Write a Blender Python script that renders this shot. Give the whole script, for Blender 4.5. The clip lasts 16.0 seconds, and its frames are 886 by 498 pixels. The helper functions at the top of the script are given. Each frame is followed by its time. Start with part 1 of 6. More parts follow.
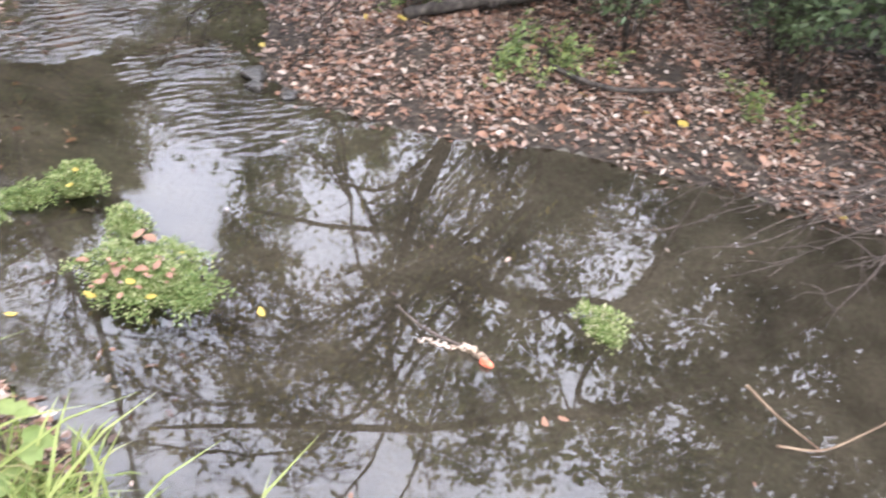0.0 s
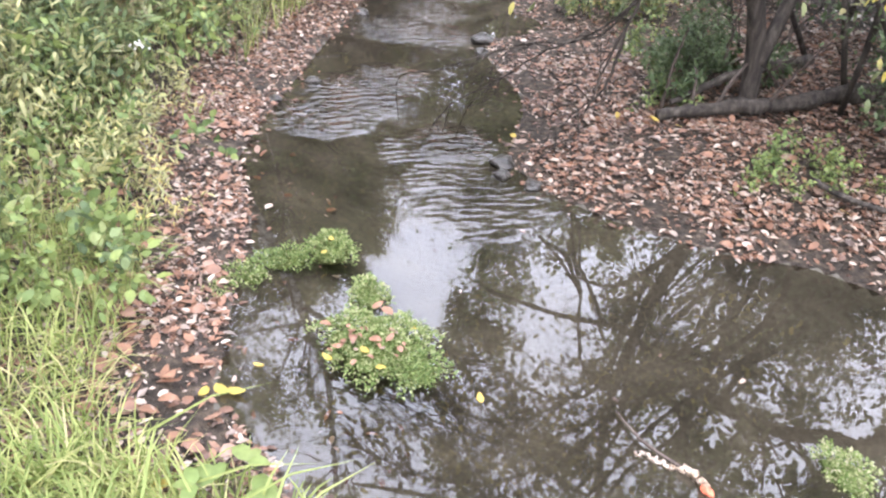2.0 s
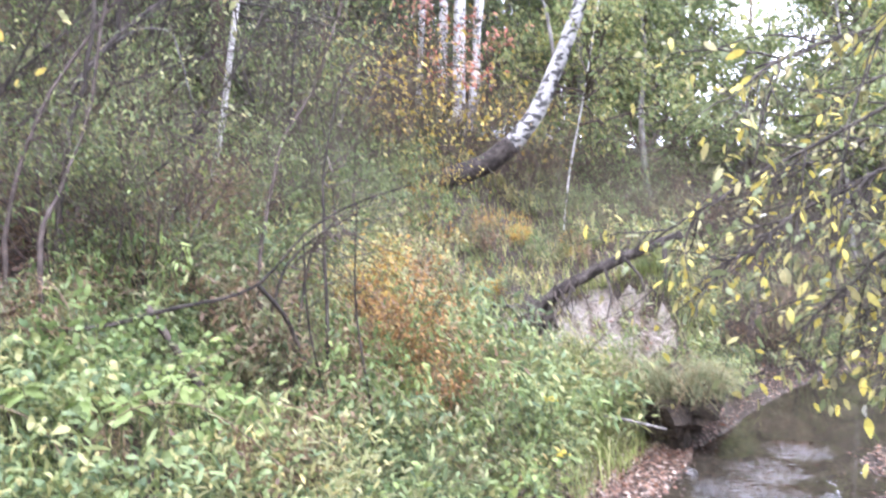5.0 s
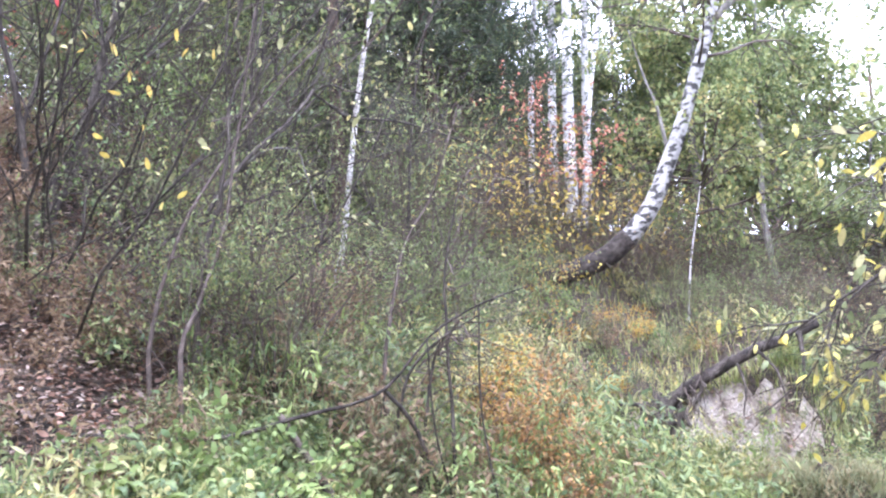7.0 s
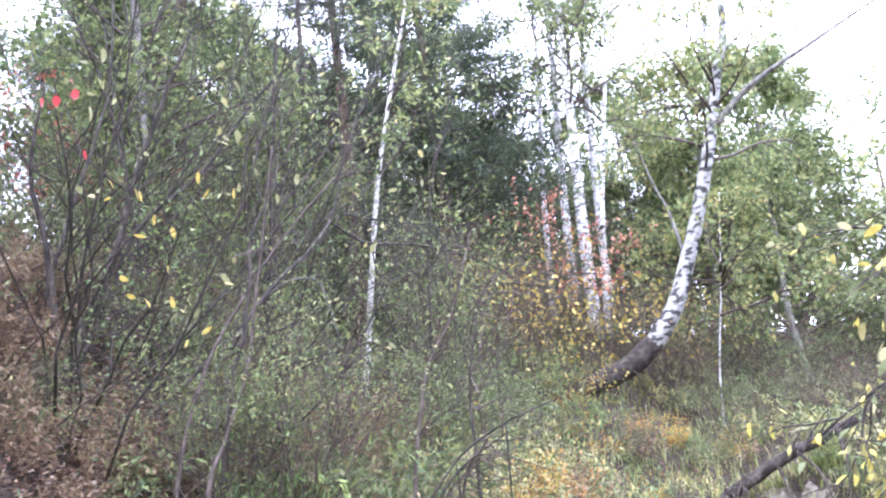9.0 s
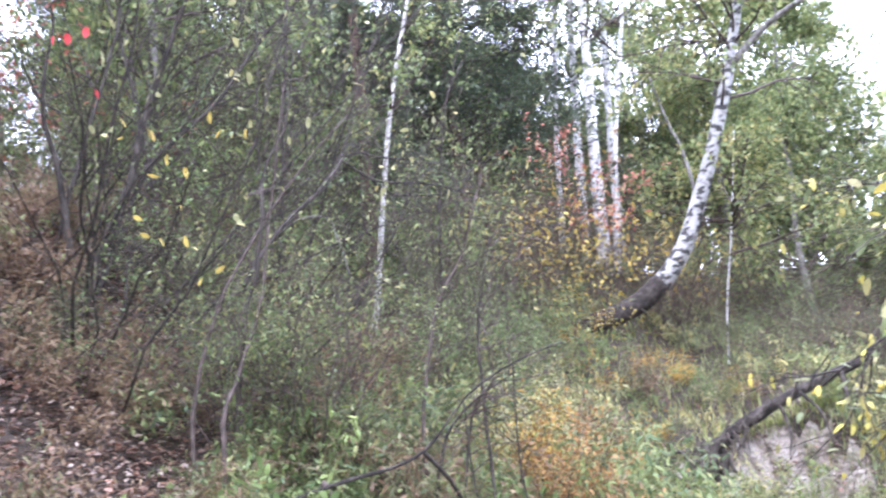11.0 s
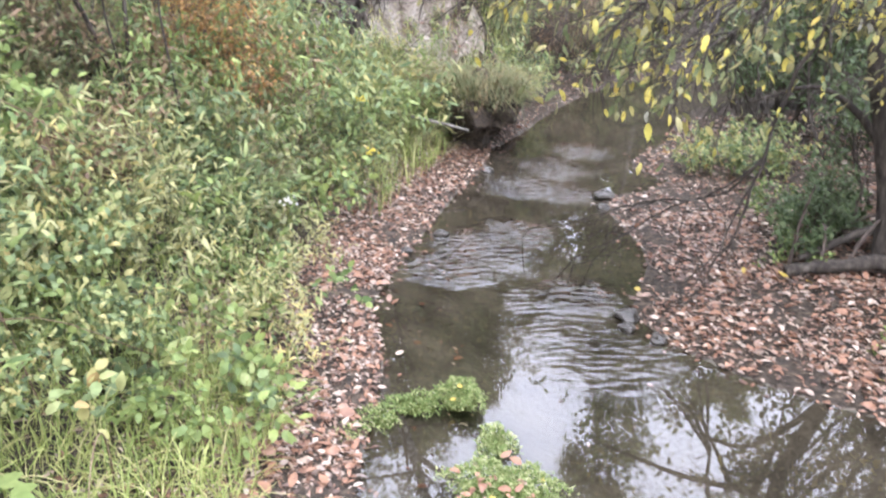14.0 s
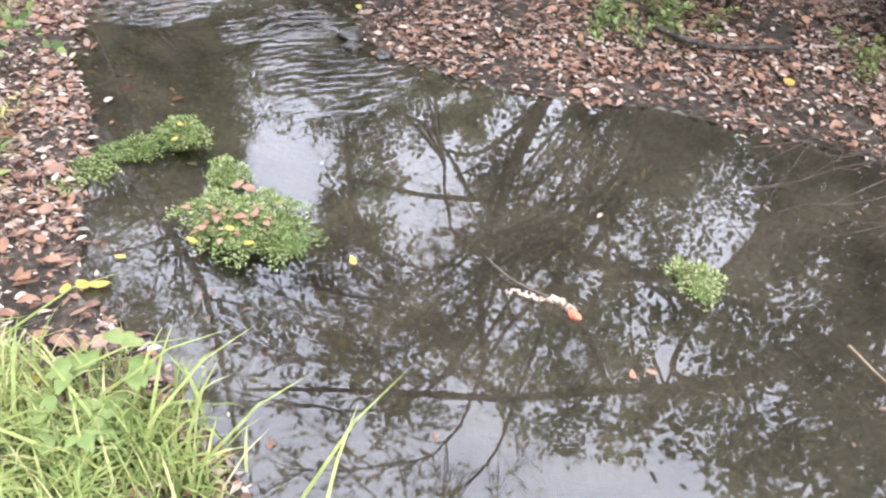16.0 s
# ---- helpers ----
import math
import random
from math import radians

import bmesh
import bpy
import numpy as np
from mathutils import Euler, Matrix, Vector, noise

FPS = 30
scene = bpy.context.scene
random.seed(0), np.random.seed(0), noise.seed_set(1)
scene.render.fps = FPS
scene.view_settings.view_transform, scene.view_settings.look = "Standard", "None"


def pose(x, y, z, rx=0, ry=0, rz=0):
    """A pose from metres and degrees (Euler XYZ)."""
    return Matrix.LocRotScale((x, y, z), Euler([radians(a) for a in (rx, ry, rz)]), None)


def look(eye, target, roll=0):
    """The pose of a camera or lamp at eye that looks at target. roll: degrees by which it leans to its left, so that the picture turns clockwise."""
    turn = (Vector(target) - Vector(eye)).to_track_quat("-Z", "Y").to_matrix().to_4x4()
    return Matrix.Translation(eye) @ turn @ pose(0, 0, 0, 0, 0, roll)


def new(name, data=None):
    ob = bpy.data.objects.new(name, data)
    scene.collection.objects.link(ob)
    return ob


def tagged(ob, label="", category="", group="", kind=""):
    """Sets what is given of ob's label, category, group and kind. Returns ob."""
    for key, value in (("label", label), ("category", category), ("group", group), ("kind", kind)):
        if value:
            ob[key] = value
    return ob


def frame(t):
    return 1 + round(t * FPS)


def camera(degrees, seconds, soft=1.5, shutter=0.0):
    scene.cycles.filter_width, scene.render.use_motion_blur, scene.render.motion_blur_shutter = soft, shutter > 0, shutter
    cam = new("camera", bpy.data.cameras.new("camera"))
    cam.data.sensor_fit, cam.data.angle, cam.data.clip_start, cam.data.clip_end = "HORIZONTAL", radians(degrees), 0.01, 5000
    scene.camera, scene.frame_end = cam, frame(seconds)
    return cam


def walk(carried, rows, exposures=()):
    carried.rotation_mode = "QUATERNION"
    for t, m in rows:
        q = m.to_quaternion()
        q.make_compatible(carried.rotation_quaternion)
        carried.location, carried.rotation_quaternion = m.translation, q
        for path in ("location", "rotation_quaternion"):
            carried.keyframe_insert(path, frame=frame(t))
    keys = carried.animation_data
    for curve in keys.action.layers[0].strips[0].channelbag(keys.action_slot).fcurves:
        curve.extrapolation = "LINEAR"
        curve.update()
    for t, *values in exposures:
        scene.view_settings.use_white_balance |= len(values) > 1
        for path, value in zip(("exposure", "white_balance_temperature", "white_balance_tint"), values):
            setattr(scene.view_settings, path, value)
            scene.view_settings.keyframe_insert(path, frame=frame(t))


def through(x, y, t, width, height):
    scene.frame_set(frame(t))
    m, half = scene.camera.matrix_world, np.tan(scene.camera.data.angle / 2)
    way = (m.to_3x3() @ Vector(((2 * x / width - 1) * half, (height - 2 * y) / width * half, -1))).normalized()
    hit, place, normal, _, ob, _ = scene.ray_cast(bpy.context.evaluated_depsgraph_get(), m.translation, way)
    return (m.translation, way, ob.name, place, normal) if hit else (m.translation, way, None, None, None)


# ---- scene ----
SOFT = 2.2
cam = camera(56.13, 16.0, soft=SOFT, shutter=0.3)
PATH = [
    (0.0, pose(0.046, 0.021, 1.944, 54.47, -7.07, -30.88)),
    (0.5, pose(0.067, 0.021, 1.934, 52.27, -4.44, -22.10)),
    (1.0, pose(0.072, 0.033, 1.945, 54.27, -3.65, -15.89)),
    (1.5, pose(0.046, 0.041, 1.966, 57.29, -4.58, -14.11)),
    (2.0, pose(0.034, 0.048, 1.977, 58.59, -4.41, -14.00)),
    (2.5, pose(0.013, 0.046, 2.008, 62.48, -3.79, -11.06)),
    (3.0, pose(-0.020, 0.055, 2.024, 68.54, -3.06, -5.41)),
    (3.5, pose(-0.027, 0.062, 2.023, 72.51, -2.94, -2.49)),
    (4.0, pose(-0.038, 0.070, 2.011, 76.12, -2.48, -0.15)),
    (4.5, pose(0.016, 0.060, 2.004, 82.06, 0.18, 3.30)),
    (5.0, pose(-0.011, 0.036, 2.011, 88.92, 1.93, 6.14)),
    (5.2, pose(-0.006, 0.029, 2.008, 91.01, 2.85, 8.00)),
    (7.3, pose(-0.046, 0.021, 2.039, 97.43, 3.94, 14.46)),
    (7.5, pose(-0.042, 0.019, 2.046, 98.93, 4.72, 14.40)),
    (8.0, pose(-0.019, -0.005, 2.029, 103.53, 8.38, 15.87)),
    (8.5, pose(-0.009, -0.018, 2.027, 104.37, 8.09, 15.29)),
    (8.7, pose(-0.014, -0.022, 2.027, 104.71, 7.81, 15.64)),
    (10.8, pose(-0.004, -0.074, 2.084, 99.41, 6.85, 18.63)),
    (11.0, pose(0.011, -0.071, 2.093, 99.63, 6.40, 16.90)),
    (11.5, pose(0.008, -0.033, 2.059, 97.71, 5.97, 9.36)),
    (12.0, pose(0.033, -0.016, 2.046, 94.39, 3.69, 2.42)),
    (12.5, pose(0.038, 0.000, 2.010, 87.98, 1.58, 0.21)),
    (13.0, pose(0.014, -0.011, 1.977, 81.52, 1.31, 1.43)),
    (13.5, pose(-0.018, -0.013, 2.011, 74.00, -0.64, -3.40)),
    (14.0, pose(-0.064, -0.036, 2.027, 68.44, -2.14, -6.58)),
    (14.5, pose(-0.042, -0.055, 1.993, 63.36, -1.86, -10.54)),
    (14.7, pose(-0.025, -0.043, 1.960, 59.34, -2.32, -14.06)),
    (15.0, pose(0.018, -0.032, 1.881, 53.49, -3.30, -22.65)),
    (15.5, pose(0.048, -0.040, 1.858, 51.39, -3.57, -27.25)),
    (16.0, pose(0.041, -0.046, 1.877, 52.35, -3.87, -25.07)),
]
walk(cam, PATH, exposures=[(0.0, 2.18, 6000, 16), (2.5, 2.30, 5900, 17), (3.5, 2.44, 5750, 19), (4.5, 2.56, 5650, 21), (5.2, 2.72, 5550, 23), (7.5, 2.66, 5450, 23), (8.7, 2.66, 5400, 23), (11.5, 2.46, 5450, 22), (12.2, 2.32, 5550, 20), (13.0, 2.12, 5700, 18), (13.5, 2.26, 5800, 17), (14.5, 2.32, 5900, 16), (16.0, 2.18, 5900, 14)])

# ---- world and light ----
world = bpy.data.worlds.new("world")
scene.world = world
world.use_nodes = True
wn, wl = world.node_tree.nodes, world.node_tree.links
wn.clear()
sky = wn.new("ShaderNodeTexSky")
sky.sky_type, sky.sun_disc = "NISHITA", False
sky.sun_elevation, sky.sun_rotation = radians(57), radians(203)
sky.air_density, sky.dust_density = 1.0, 2.0
pale = wn.new("ShaderNodeHueSaturation")
pale.inputs["Saturation"].default_value = 0.22
back = wn.new("ShaderNodeBackground")
back.inputs["Strength"].default_value = 0.10
wout = wn.new("ShaderNodeOutputWorld")
wl.new(sky.outputs[0], pale.inputs["Color"])
cloud = wn.new("ShaderNodeMixRGB")
cloud.inputs[0].default_value, cloud.inputs[2].default_value = 0.75, (16.0, 16.3, 17.6, 1)
wl.new(pale.outputs[0], cloud.inputs[1])
wl.new(cloud.outputs[0], back.inputs["Color"])
wl.new(back.outputs[0], wout.inputs["Surface"])
sun_data = bpy.data.lights.new("sun", "SUN")
sun_data.energy, sun_data.angle, sun_data.color = 1.0, radians(40), (1.0, 0.97, 0.92)
sun = new("sun", sun_data)
sun.matrix_world = look((-5, -12, 20), (0, 0, 0))


# ---- materials ----
def mat(name):
    m = bpy.data.materials.new(name)
    m.use_nodes = True
    n, l = m.node_tree.nodes, m.node_tree.links
    n.clear()
    out = n.new("ShaderNodeOutputMaterial")
    return m, n, l, out


def ramp(n, stops, mode="LINEAR"):
    r = n.new("ShaderNodeValToRGB")
    r.color_ramp.interpolation = mode
    e = r.color_ramp.elements
    while len(e) < len(stops):
        e.new(0.5)
    for el, (p, c) in zip(e, stops):
        el.position, el.color = p, (*c, 1)
    return r


def leaf_mat(name, stops, rough=0.55, through=0.35, spec=0.28, vary=0.6):
    """Leaves: a colour for each leaf, mottling, and light that shines through."""
    m, n, l, out = mat(name)
    geo, info = n.new("ShaderNodeNewGeometry"), n.new("ShaderNodeObjectInfo")
    mixr = n.new("ShaderNodeMath")
    mixr.operation = "MULTIPLY_ADD"
    mixr.inputs[1].default_value, mixr.inputs[2].default_value = 0.25, 0.0
    l.new(info.outputs["Random"], mixr.inputs[0])
    add = n.new("ShaderNodeMath")
    add.operation = "MULTIPLY_ADD"
    add.inputs[1].default_value = 0.75
    l.new(geo.outputs["Random Per Island"], add.inputs[0])
    l.new(mixr.outputs[0], add.inputs[2])
    r = ramp(n, [(p0, tuple(c * k for c, k in zip(c0, (1.17, 1.0, 1.15) if c0[1] > c0[0] else (1, 1, 1)))) for p0, c0 in stops])
    l.new(add.outputs[0], r.inputs[0])
    tc = n.new("ShaderNodeTexCoord")
    no = n.new("ShaderNodeTexNoise")
    no.inputs["Scale"].default_value, no.inputs["Detail"].default_value = 38.0, 3.0
    l.new(tc.outputs["Object"], no.inputs["Vector"])
    mr = n.new("ShaderNodeMapRange")
    mr.inputs["To Min"].default_value, mr.inputs["To Max"].default_value = 1 - vary * 0.6, 1 + vary * 0.5
    l.new(no.outputs["Fac"], mr.inputs["Value"])
    mul = n.new("ShaderNodeMixRGB")
    mul.blend_type, mul.inputs[0].default_value = "MULTIPLY", 1.0
    l.new(r.outputs[0], mul.inputs[1])
    l.new(mr.outputs[0], mul.inputs[2])
    p = n.new("ShaderNodeBsdfPrincipled")
    p.inputs["Roughness"].default_value = rough
    p.inputs["Specular IOR Level"].default_value = spec
    l.new(mul.outputs[0], p.inputs["Base Color"])
    if through > 0:
        tr = n.new("ShaderNodeBsdfTranslucent")
        l.new(mul.outputs[0], tr.inputs["Color"])
        mx = n.new("ShaderNodeMixShader")
        mx.inputs[0].default_value = through
        l.new(p.outputs[0], mx.inputs[1])
        l.new(tr.outputs[0], mx.inputs[2])
        l.new(mx.outputs[0], out.inputs[0])
    else:
        l.new(p.outputs[0], out.inputs[0])
    return m


def rough_mat(name, stops, scale=6.0, rough=0.85, bump=0.4, stretch=(1, 1, 1), detail=6.0, fine=60.0, spec=0.3, dist=0.02):
    """Earth, bark, stone: a ramp over noise, a finer grain, and relief."""
    m, n, l, out = mat(name)
    tc, mp = n.new("ShaderNodeTexCoord"), n.new("ShaderNodeMapping")
    mp.inputs["Scale"].default_value = stretch
    l.new(tc.outputs["Object"], mp.inputs[0])
    a, b = n.new("ShaderNodeTexNoise"), n.new("ShaderNodeTexNoise")
    a.inputs["Scale"].default_value, a.inputs["Detail"].default_value = scale, detail
    b.inputs["Scale"].default_value, b.inputs["Detail"].default_value = fine, 4.0
    l.new(mp.outputs[0], a.inputs["Vector"])
    l.new(mp.outputs[0], b.inputs["Vector"])
    r = ramp(n, stops)
    l.new(a.outputs["Fac"], r.inputs[0])
    mr = n.new("ShaderNodeMapRange")
    mr.inputs["To Min"].default_value, mr.inputs["To Max"].default_value = 0.55, 1.4
    l.new(b.outputs["Fac"], mr.inputs["Value"])
    mul = n.new("ShaderNodeMixRGB")
    mul.blend_type, mul.inputs[0].default_value = "MULTIPLY", 1.0
    l.new(r.outputs[0], mul.inputs[1])
    l.new(mr.outputs[0], mul.inputs[2])
    p = n.new("ShaderNodeBsdfPrincipled")
    p.inputs["Roughness"].default_value, p.inputs["Specular IOR Level"].default_value = rough, spec
    l.new(mul.outputs[0], p.inputs["Base Color"])
    sm = n.new("ShaderNodeMath")
    sm.operation = "ADD"
    l.new(a.outputs["Fac"], sm.inputs[0])
    l.new(b.outputs["Fac"], sm.inputs[1])
    bp = n.new("ShaderNodeBump")
    bp.inputs["Strength"].default_value, bp.inputs["Distance"].default_value = bump, dist
    l.new(sm.outputs[0], bp.inputs["Height"])
    l.new(bp.outputs[0], p.inputs["Normal"])
    l.new(p.outputs[0], out.inputs[0])
    return m


M_SOIL = rough_mat("soil", [(0.3, (0.022, 0.018, 0.014)), (0.5, (0.05, 0.038, 0.028)), (0.62, (0.085, 0.064, 0.046)), (0.75, (0.15, 0.115, 0.085))], 22.0, 0.8, 0.9, fine=110.0)
M_BED = rough_mat("stream_mud", [(0.3, (0.052, 0.046, 0.036)), (0.5, (0.098, 0.088, 0.070)), (0.72, (0.15, 0.135, 0.108))], 3.0, 0.8, 0.5, fine=35.0)
M_SAND = rough_mat("sand_bank", [(0.32, (0.12, 0.095, 0.075)), (0.45, (0.30, 0.25, 0.205)), (0.6, (0.42, 0.365, 0.315)), (0.72, (0.50, 0.45, 0.40))], 4.5, 0.95, 1.0, stretch=(1.3, 1.3, 0.9), fine=26.0, dist=0.10)
M_BARK = rough_mat("dark_bark", [(0.3, (0.025, 0.021, 0.018)), (0.55, (0.07, 0.058, 0.048)), (0.75, (0.14, 0.12, 0.10))], 9.0, 0.9, 0.7, stretch=(3, 3, 0.6), fine=40.0)
M_GREYBARK = rough_mat("grey_bark", [(0.3, (0.09, 0.08, 0.07)), (0.55, (0.20, 0.185, 0.165)), (0.75, (0.33, 0.31, 0.28))], 10.0, 0.85, 0.5, stretch=(2, 2, 0.7), fine=45.0)
M_PALEBARK = rough_mat("pale_bark", [(0.3, (0.22, 0.20, 0.18)), (0.5, (0.46, 0.43, 0.40)), (0.75, (0.62, 0.60, 0.56))], 9.0, 0.8, 0.4, stretch=(2, 2, 1.5), fine=45.0)
M_WHITEBARK = rough_mat("white_birch_bark", [(0.36, (0.06, 0.055, 0.05)), (0.42, (0.45, 0.43, 0.41)), (0.75, (0.76, 0.74, 0.71))], 3.0, 0.7, 0.3, stretch=(2, 2, 5), fine=45.0)
M_PINEBARK = rough_mat("pine_bark", [(0.3, (0.035, 0.025, 0.02)), (0.55, (0.10, 0.066, 0.048)), (0.75, (0.18, 0.12, 0.085))], 8.0, 0.9, 0.8, stretch=(3, 3, 0.5))
M_LOGBARK = rough_mat("flaking_dark_bark", [(0.3, (0.016, 0.013, 0.011)), (0.5, (0.04, 0.032, 0.027)), (0.68, (0.085, 0.07, 0.06)), (0.8, (0.15, 0.135, 0.12))], 14.0, 0.9, 0.9, fine=55.0)
M_TWIG = rough_mat("twig_bark", [(0.3, (0.045, 0.034, 0.028)), (0.6, (0.11, 0.085, 0.07)), (0.8, (0.17, 0.14, 0.12))], 14.0, 0.8, 0.3)
M_STONE = rough_mat("wet_stone", [(0.3, (0.02, 0.018, 0.015)), (0.6, (0.06, 0.052, 0.044))], 12.0, 0.35, 0.4, spec=0.6)
M_STEM = rough_mat("green_stem", [(0.3, (0.06, 0.09, 0.03)), (0.7, (0.16, 0.15, 0.07))], 9.0, 0.6, 0.1)
M_REDSTEM = rough_mat("dry_stem", [(0.3, (0.10, 0.06, 0.04)), (0.7, (0.26, 0.19, 0.12))], 9.0, 0.7, 0.1)
M_PALEWOOD = rough_mat("pale_wood", [(0.3, (0.16, 0.115, 0.085)), (0.5, (0.34, 0.27, 0.21)), (0.7, (0.54, 0.46, 0.38))], 60.0, 0.6, 0.2)
M_TANBARK = rough_mat("tan_bark", [(0.3, (0.22, 0.15, 0.10)), (0.5, (0.42, 0.31, 0.22)), (0.7, (0.58, 0.48, 0.38))], 30.0, 0.7, 0.4)
M_ORANGE = rough_mat("orange_plastic", [(0.3, (0.66, 0.10, 0.05)), (0.7, (0.80, 0.24, 0.13))], 10.0, 0.35, 0.05, spec=0.5)

G2, G3, GY, YE = (0.16, 0.20, 0.08), (0.27, 0.31, 0.13), (0.43, 0.41, 0.19), (0.58, 0.45, 0.14)
M_HERB = leaf_mat("herb_leaves", [(0.0, (0.065, 0.105, 0.045)), (0.3, (0.12, 0.19, 0.08)), (0.6, (0.22, 0.31, 0.11)), (0.82, (0.34, 0.39, 0.145)), (0.94, (0.45, 0.37, 0.15)), (1.0, (0.36, 0.20, 0.11))])
M_HERBY = leaf_mat("yellowing_herb_leaves", [(0.0, G2), (0.35, G3), (0.65, GY), (1.0, YE)])
M_DARKHERB = leaf_mat("dark_herb_leaves", [(0.0, (0.075, 0.11, 0.045)), (0.5, (0.145, 0.19, 0.08)), (0.85, (0.25, 0.26, 0.12)), (1.0, (0.30, 0.18, 0.10))])
M_DRY = leaf_mat("dry_herb_leaves", [(0.0, (0.09, 0.06, 0.04)), (0.5, (0.22, 0.145, 0.085)), (1.0, (0.38, 0.29, 0.17))])
M_BRAMBLE = leaf_mat("fresh_green_leaves", [(0.0, (0.08, 0.15, 0.05)), (0.5, (0.17, 0.26, 0.08)), (1.0, (0.26, 0.36, 0.10))])
M_FRESH = leaf_mat("bright_green_leaves", [(0.0, (0.09, 0.155, 0.04)), (0.5, (0.18, 0.275, 0.075)), (1.0, (0.30, 0.385, 0.13))], through=0.4, vary=0.6)
M_DARKLEAF = leaf_mat("dark_green_leaves", [(0.0, (0.045, 0.08, 0.03)), (0.6, (0.085, 0.14, 0.052)), (1.0, (0.15, 0.21, 0.085))], rough=0.45, spec=0.4)
M_TREELEAF = leaf_mat("tree_leaves", [(0.0, (0.09, 0.125, 0.055)), (0.45, (0.15, 0.225, 0.075)), (0.8, (0.27, 0.33, 0.11)), (1.0, (0.44, 0.36, 0.14))], through=0.45)
M_WILLOW = leaf_mat("willow_leaves", [(0.0, (0.08, 0.125, 0.045)), (0.4, (0.16, 0.21, 0.085)), (0.68, (0.28, 0.29, 0.12)), (0.86, (0.50, 0.44, 0.10)), (1.0, (0.58, 0.46, 0.10))])
M_YELLEAF = leaf_mat("yellow_leaves", [(0.0, (0.40, 0.36, 0.10)), (0.6, (0.56, 0.42, 0.10)), (1.0, (0.54, 0.33, 0.08))])
M_PALELEAF = leaf_mat("pale_leaf_undersides", [(0.0, (0.30, 0.36, 0.24)), (1.0, (0.46, 0.50, 0.38))])
M_ORANGELEAF = leaf_mat("orange_leaves", [(0.0, (0.20, 0.12, 0.04)), (0.3, (0.40, 0.21, 0.05)), (0.6, (0.52, 0.34, 0.08)), (1.0, (0.56, 0.48, 0.14))])
M_SCARLET = leaf_mat("scarlet_leaves", [(0.0, (0.50, 0.05, 0.06)), (1.0, (0.62, 0.10, 0.09))])
M_RUSTLEAF = leaf_mat("rust_leaves", [(0.0, (0.16, 0.10, 0.05)), (0.4, (0.33, 0.18, 0.075)), (0.8, (0.46, 0.27, 0.10)), (1.0, (0.55, 0.42, 0.14))])
M_REDLEAF = leaf_mat("red_leaves", [(0.0, (0.20, 0.12, 0.06)), (0.35, (0.40, 0.13, 0.09)), (0.7, (0.50, 0.22, 0.15)), (1.0, (0.50, 0.36, 0.20))])
M_NEEDLE = leaf_mat("pine_needles", [(0.0, (0.035, 0.06, 0.03)), (0.6, (0.07, 0.105, 0.05)), (1.0, (0.12, 0.145, 0.07))], through=0.15)
M_GRASS = leaf_mat("grass_blades", [(0.0, (0.10, 0.165, 0.04)), (0.4, (0.21, 0.30, 0.075)), (0.75, (0.34, 0.41, 0.13)), (0.88, (0.46, 0.42, 0.20)), (1.0, (0.55, 0.47, 0.30))])
M_LITTER = leaf_mat("fallen_leaves", [(0.0, (0.035, 0.025, 0.02)), (0.22, (0.085, 0.052, 0.038)), (0.45, (0.19, 0.098, 0.06)), (0.62, (0.30, 0.16, 0.098)), (0.72, (0.26, 0.205, 0.17)), (0.82, (0.38, 0.28, 0.21)), (0.91, (0.48, 0.40, 0.335)), (0.965, (0.52, 0.38, 0.11)), (1.0, (0.40, 0.13, 0.06))], rough=0.5, through=0.1, spec=0.5, vary=0.9)
M_CRESS = leaf_mat("water_plant_leaves", [(0.0, (0.07, 0.125, 0.032)), (0.5, (0.16, 0.245, 0.065)), (0.82, (0.29, 0.36, 0.14)), (1.0, (0.48, 0.43, 0.28))])

# birch bark: white with dark bands across the trunk
m, n, l, out = mat("birch_bark")
tc, mp = n.new("ShaderNodeTexCoord"), n.new("ShaderNodeMapping")
mp.inputs["Scale"].default_value = (8, 8, 13)
l.new(tc.outputs["Object"], mp.inputs[0])
a, b = n.new("ShaderNodeTexNoise"), n.new("ShaderNodeTexNoise")
a.inputs["Scale"].default_value, a.inputs["Detail"].default_value = 1.0, 5.0
b.inputs["Scale"].default_value = 30.0
l.new(mp.outputs[0], a.inputs["Vector"])
l.new(tc.outputs["Object"], b.inputs["Vector"])
r = ramp(n, [(0.43, (0.03, 0.027, 0.025)), (0.475, (0.19, 0.18, 0.165)), (0.52, (0.29, 0.277, 0.264)), (0.75, (0.43, 0.415, 0.40))])
l.new(a.outputs["Fac"], r.inputs[0])
p = n.new("ShaderNodeBsdfPrincipled")
p.inputs["Roughness"].default_value = 0.7
l.new(r.outputs[0], p.inputs["Base Color"])
bp = n.new("ShaderNodeBump")
bp.inputs["Strength"].default_value, bp.inputs["Distance"].default_value = 0.4, 0.01
l.new(a.outputs["Fac"], bp.inputs["Height"])
l.new(bp.outputs[0], p.inputs["Normal"])
l.new(p.outputs[0], out.inputs[0])
M_BIRCH = m

# water: clear and brownish, with ripples that grow in the riffles
m, n, l, out = mat("stream_water")
tc = n.new("ShaderNodeTexCoord")


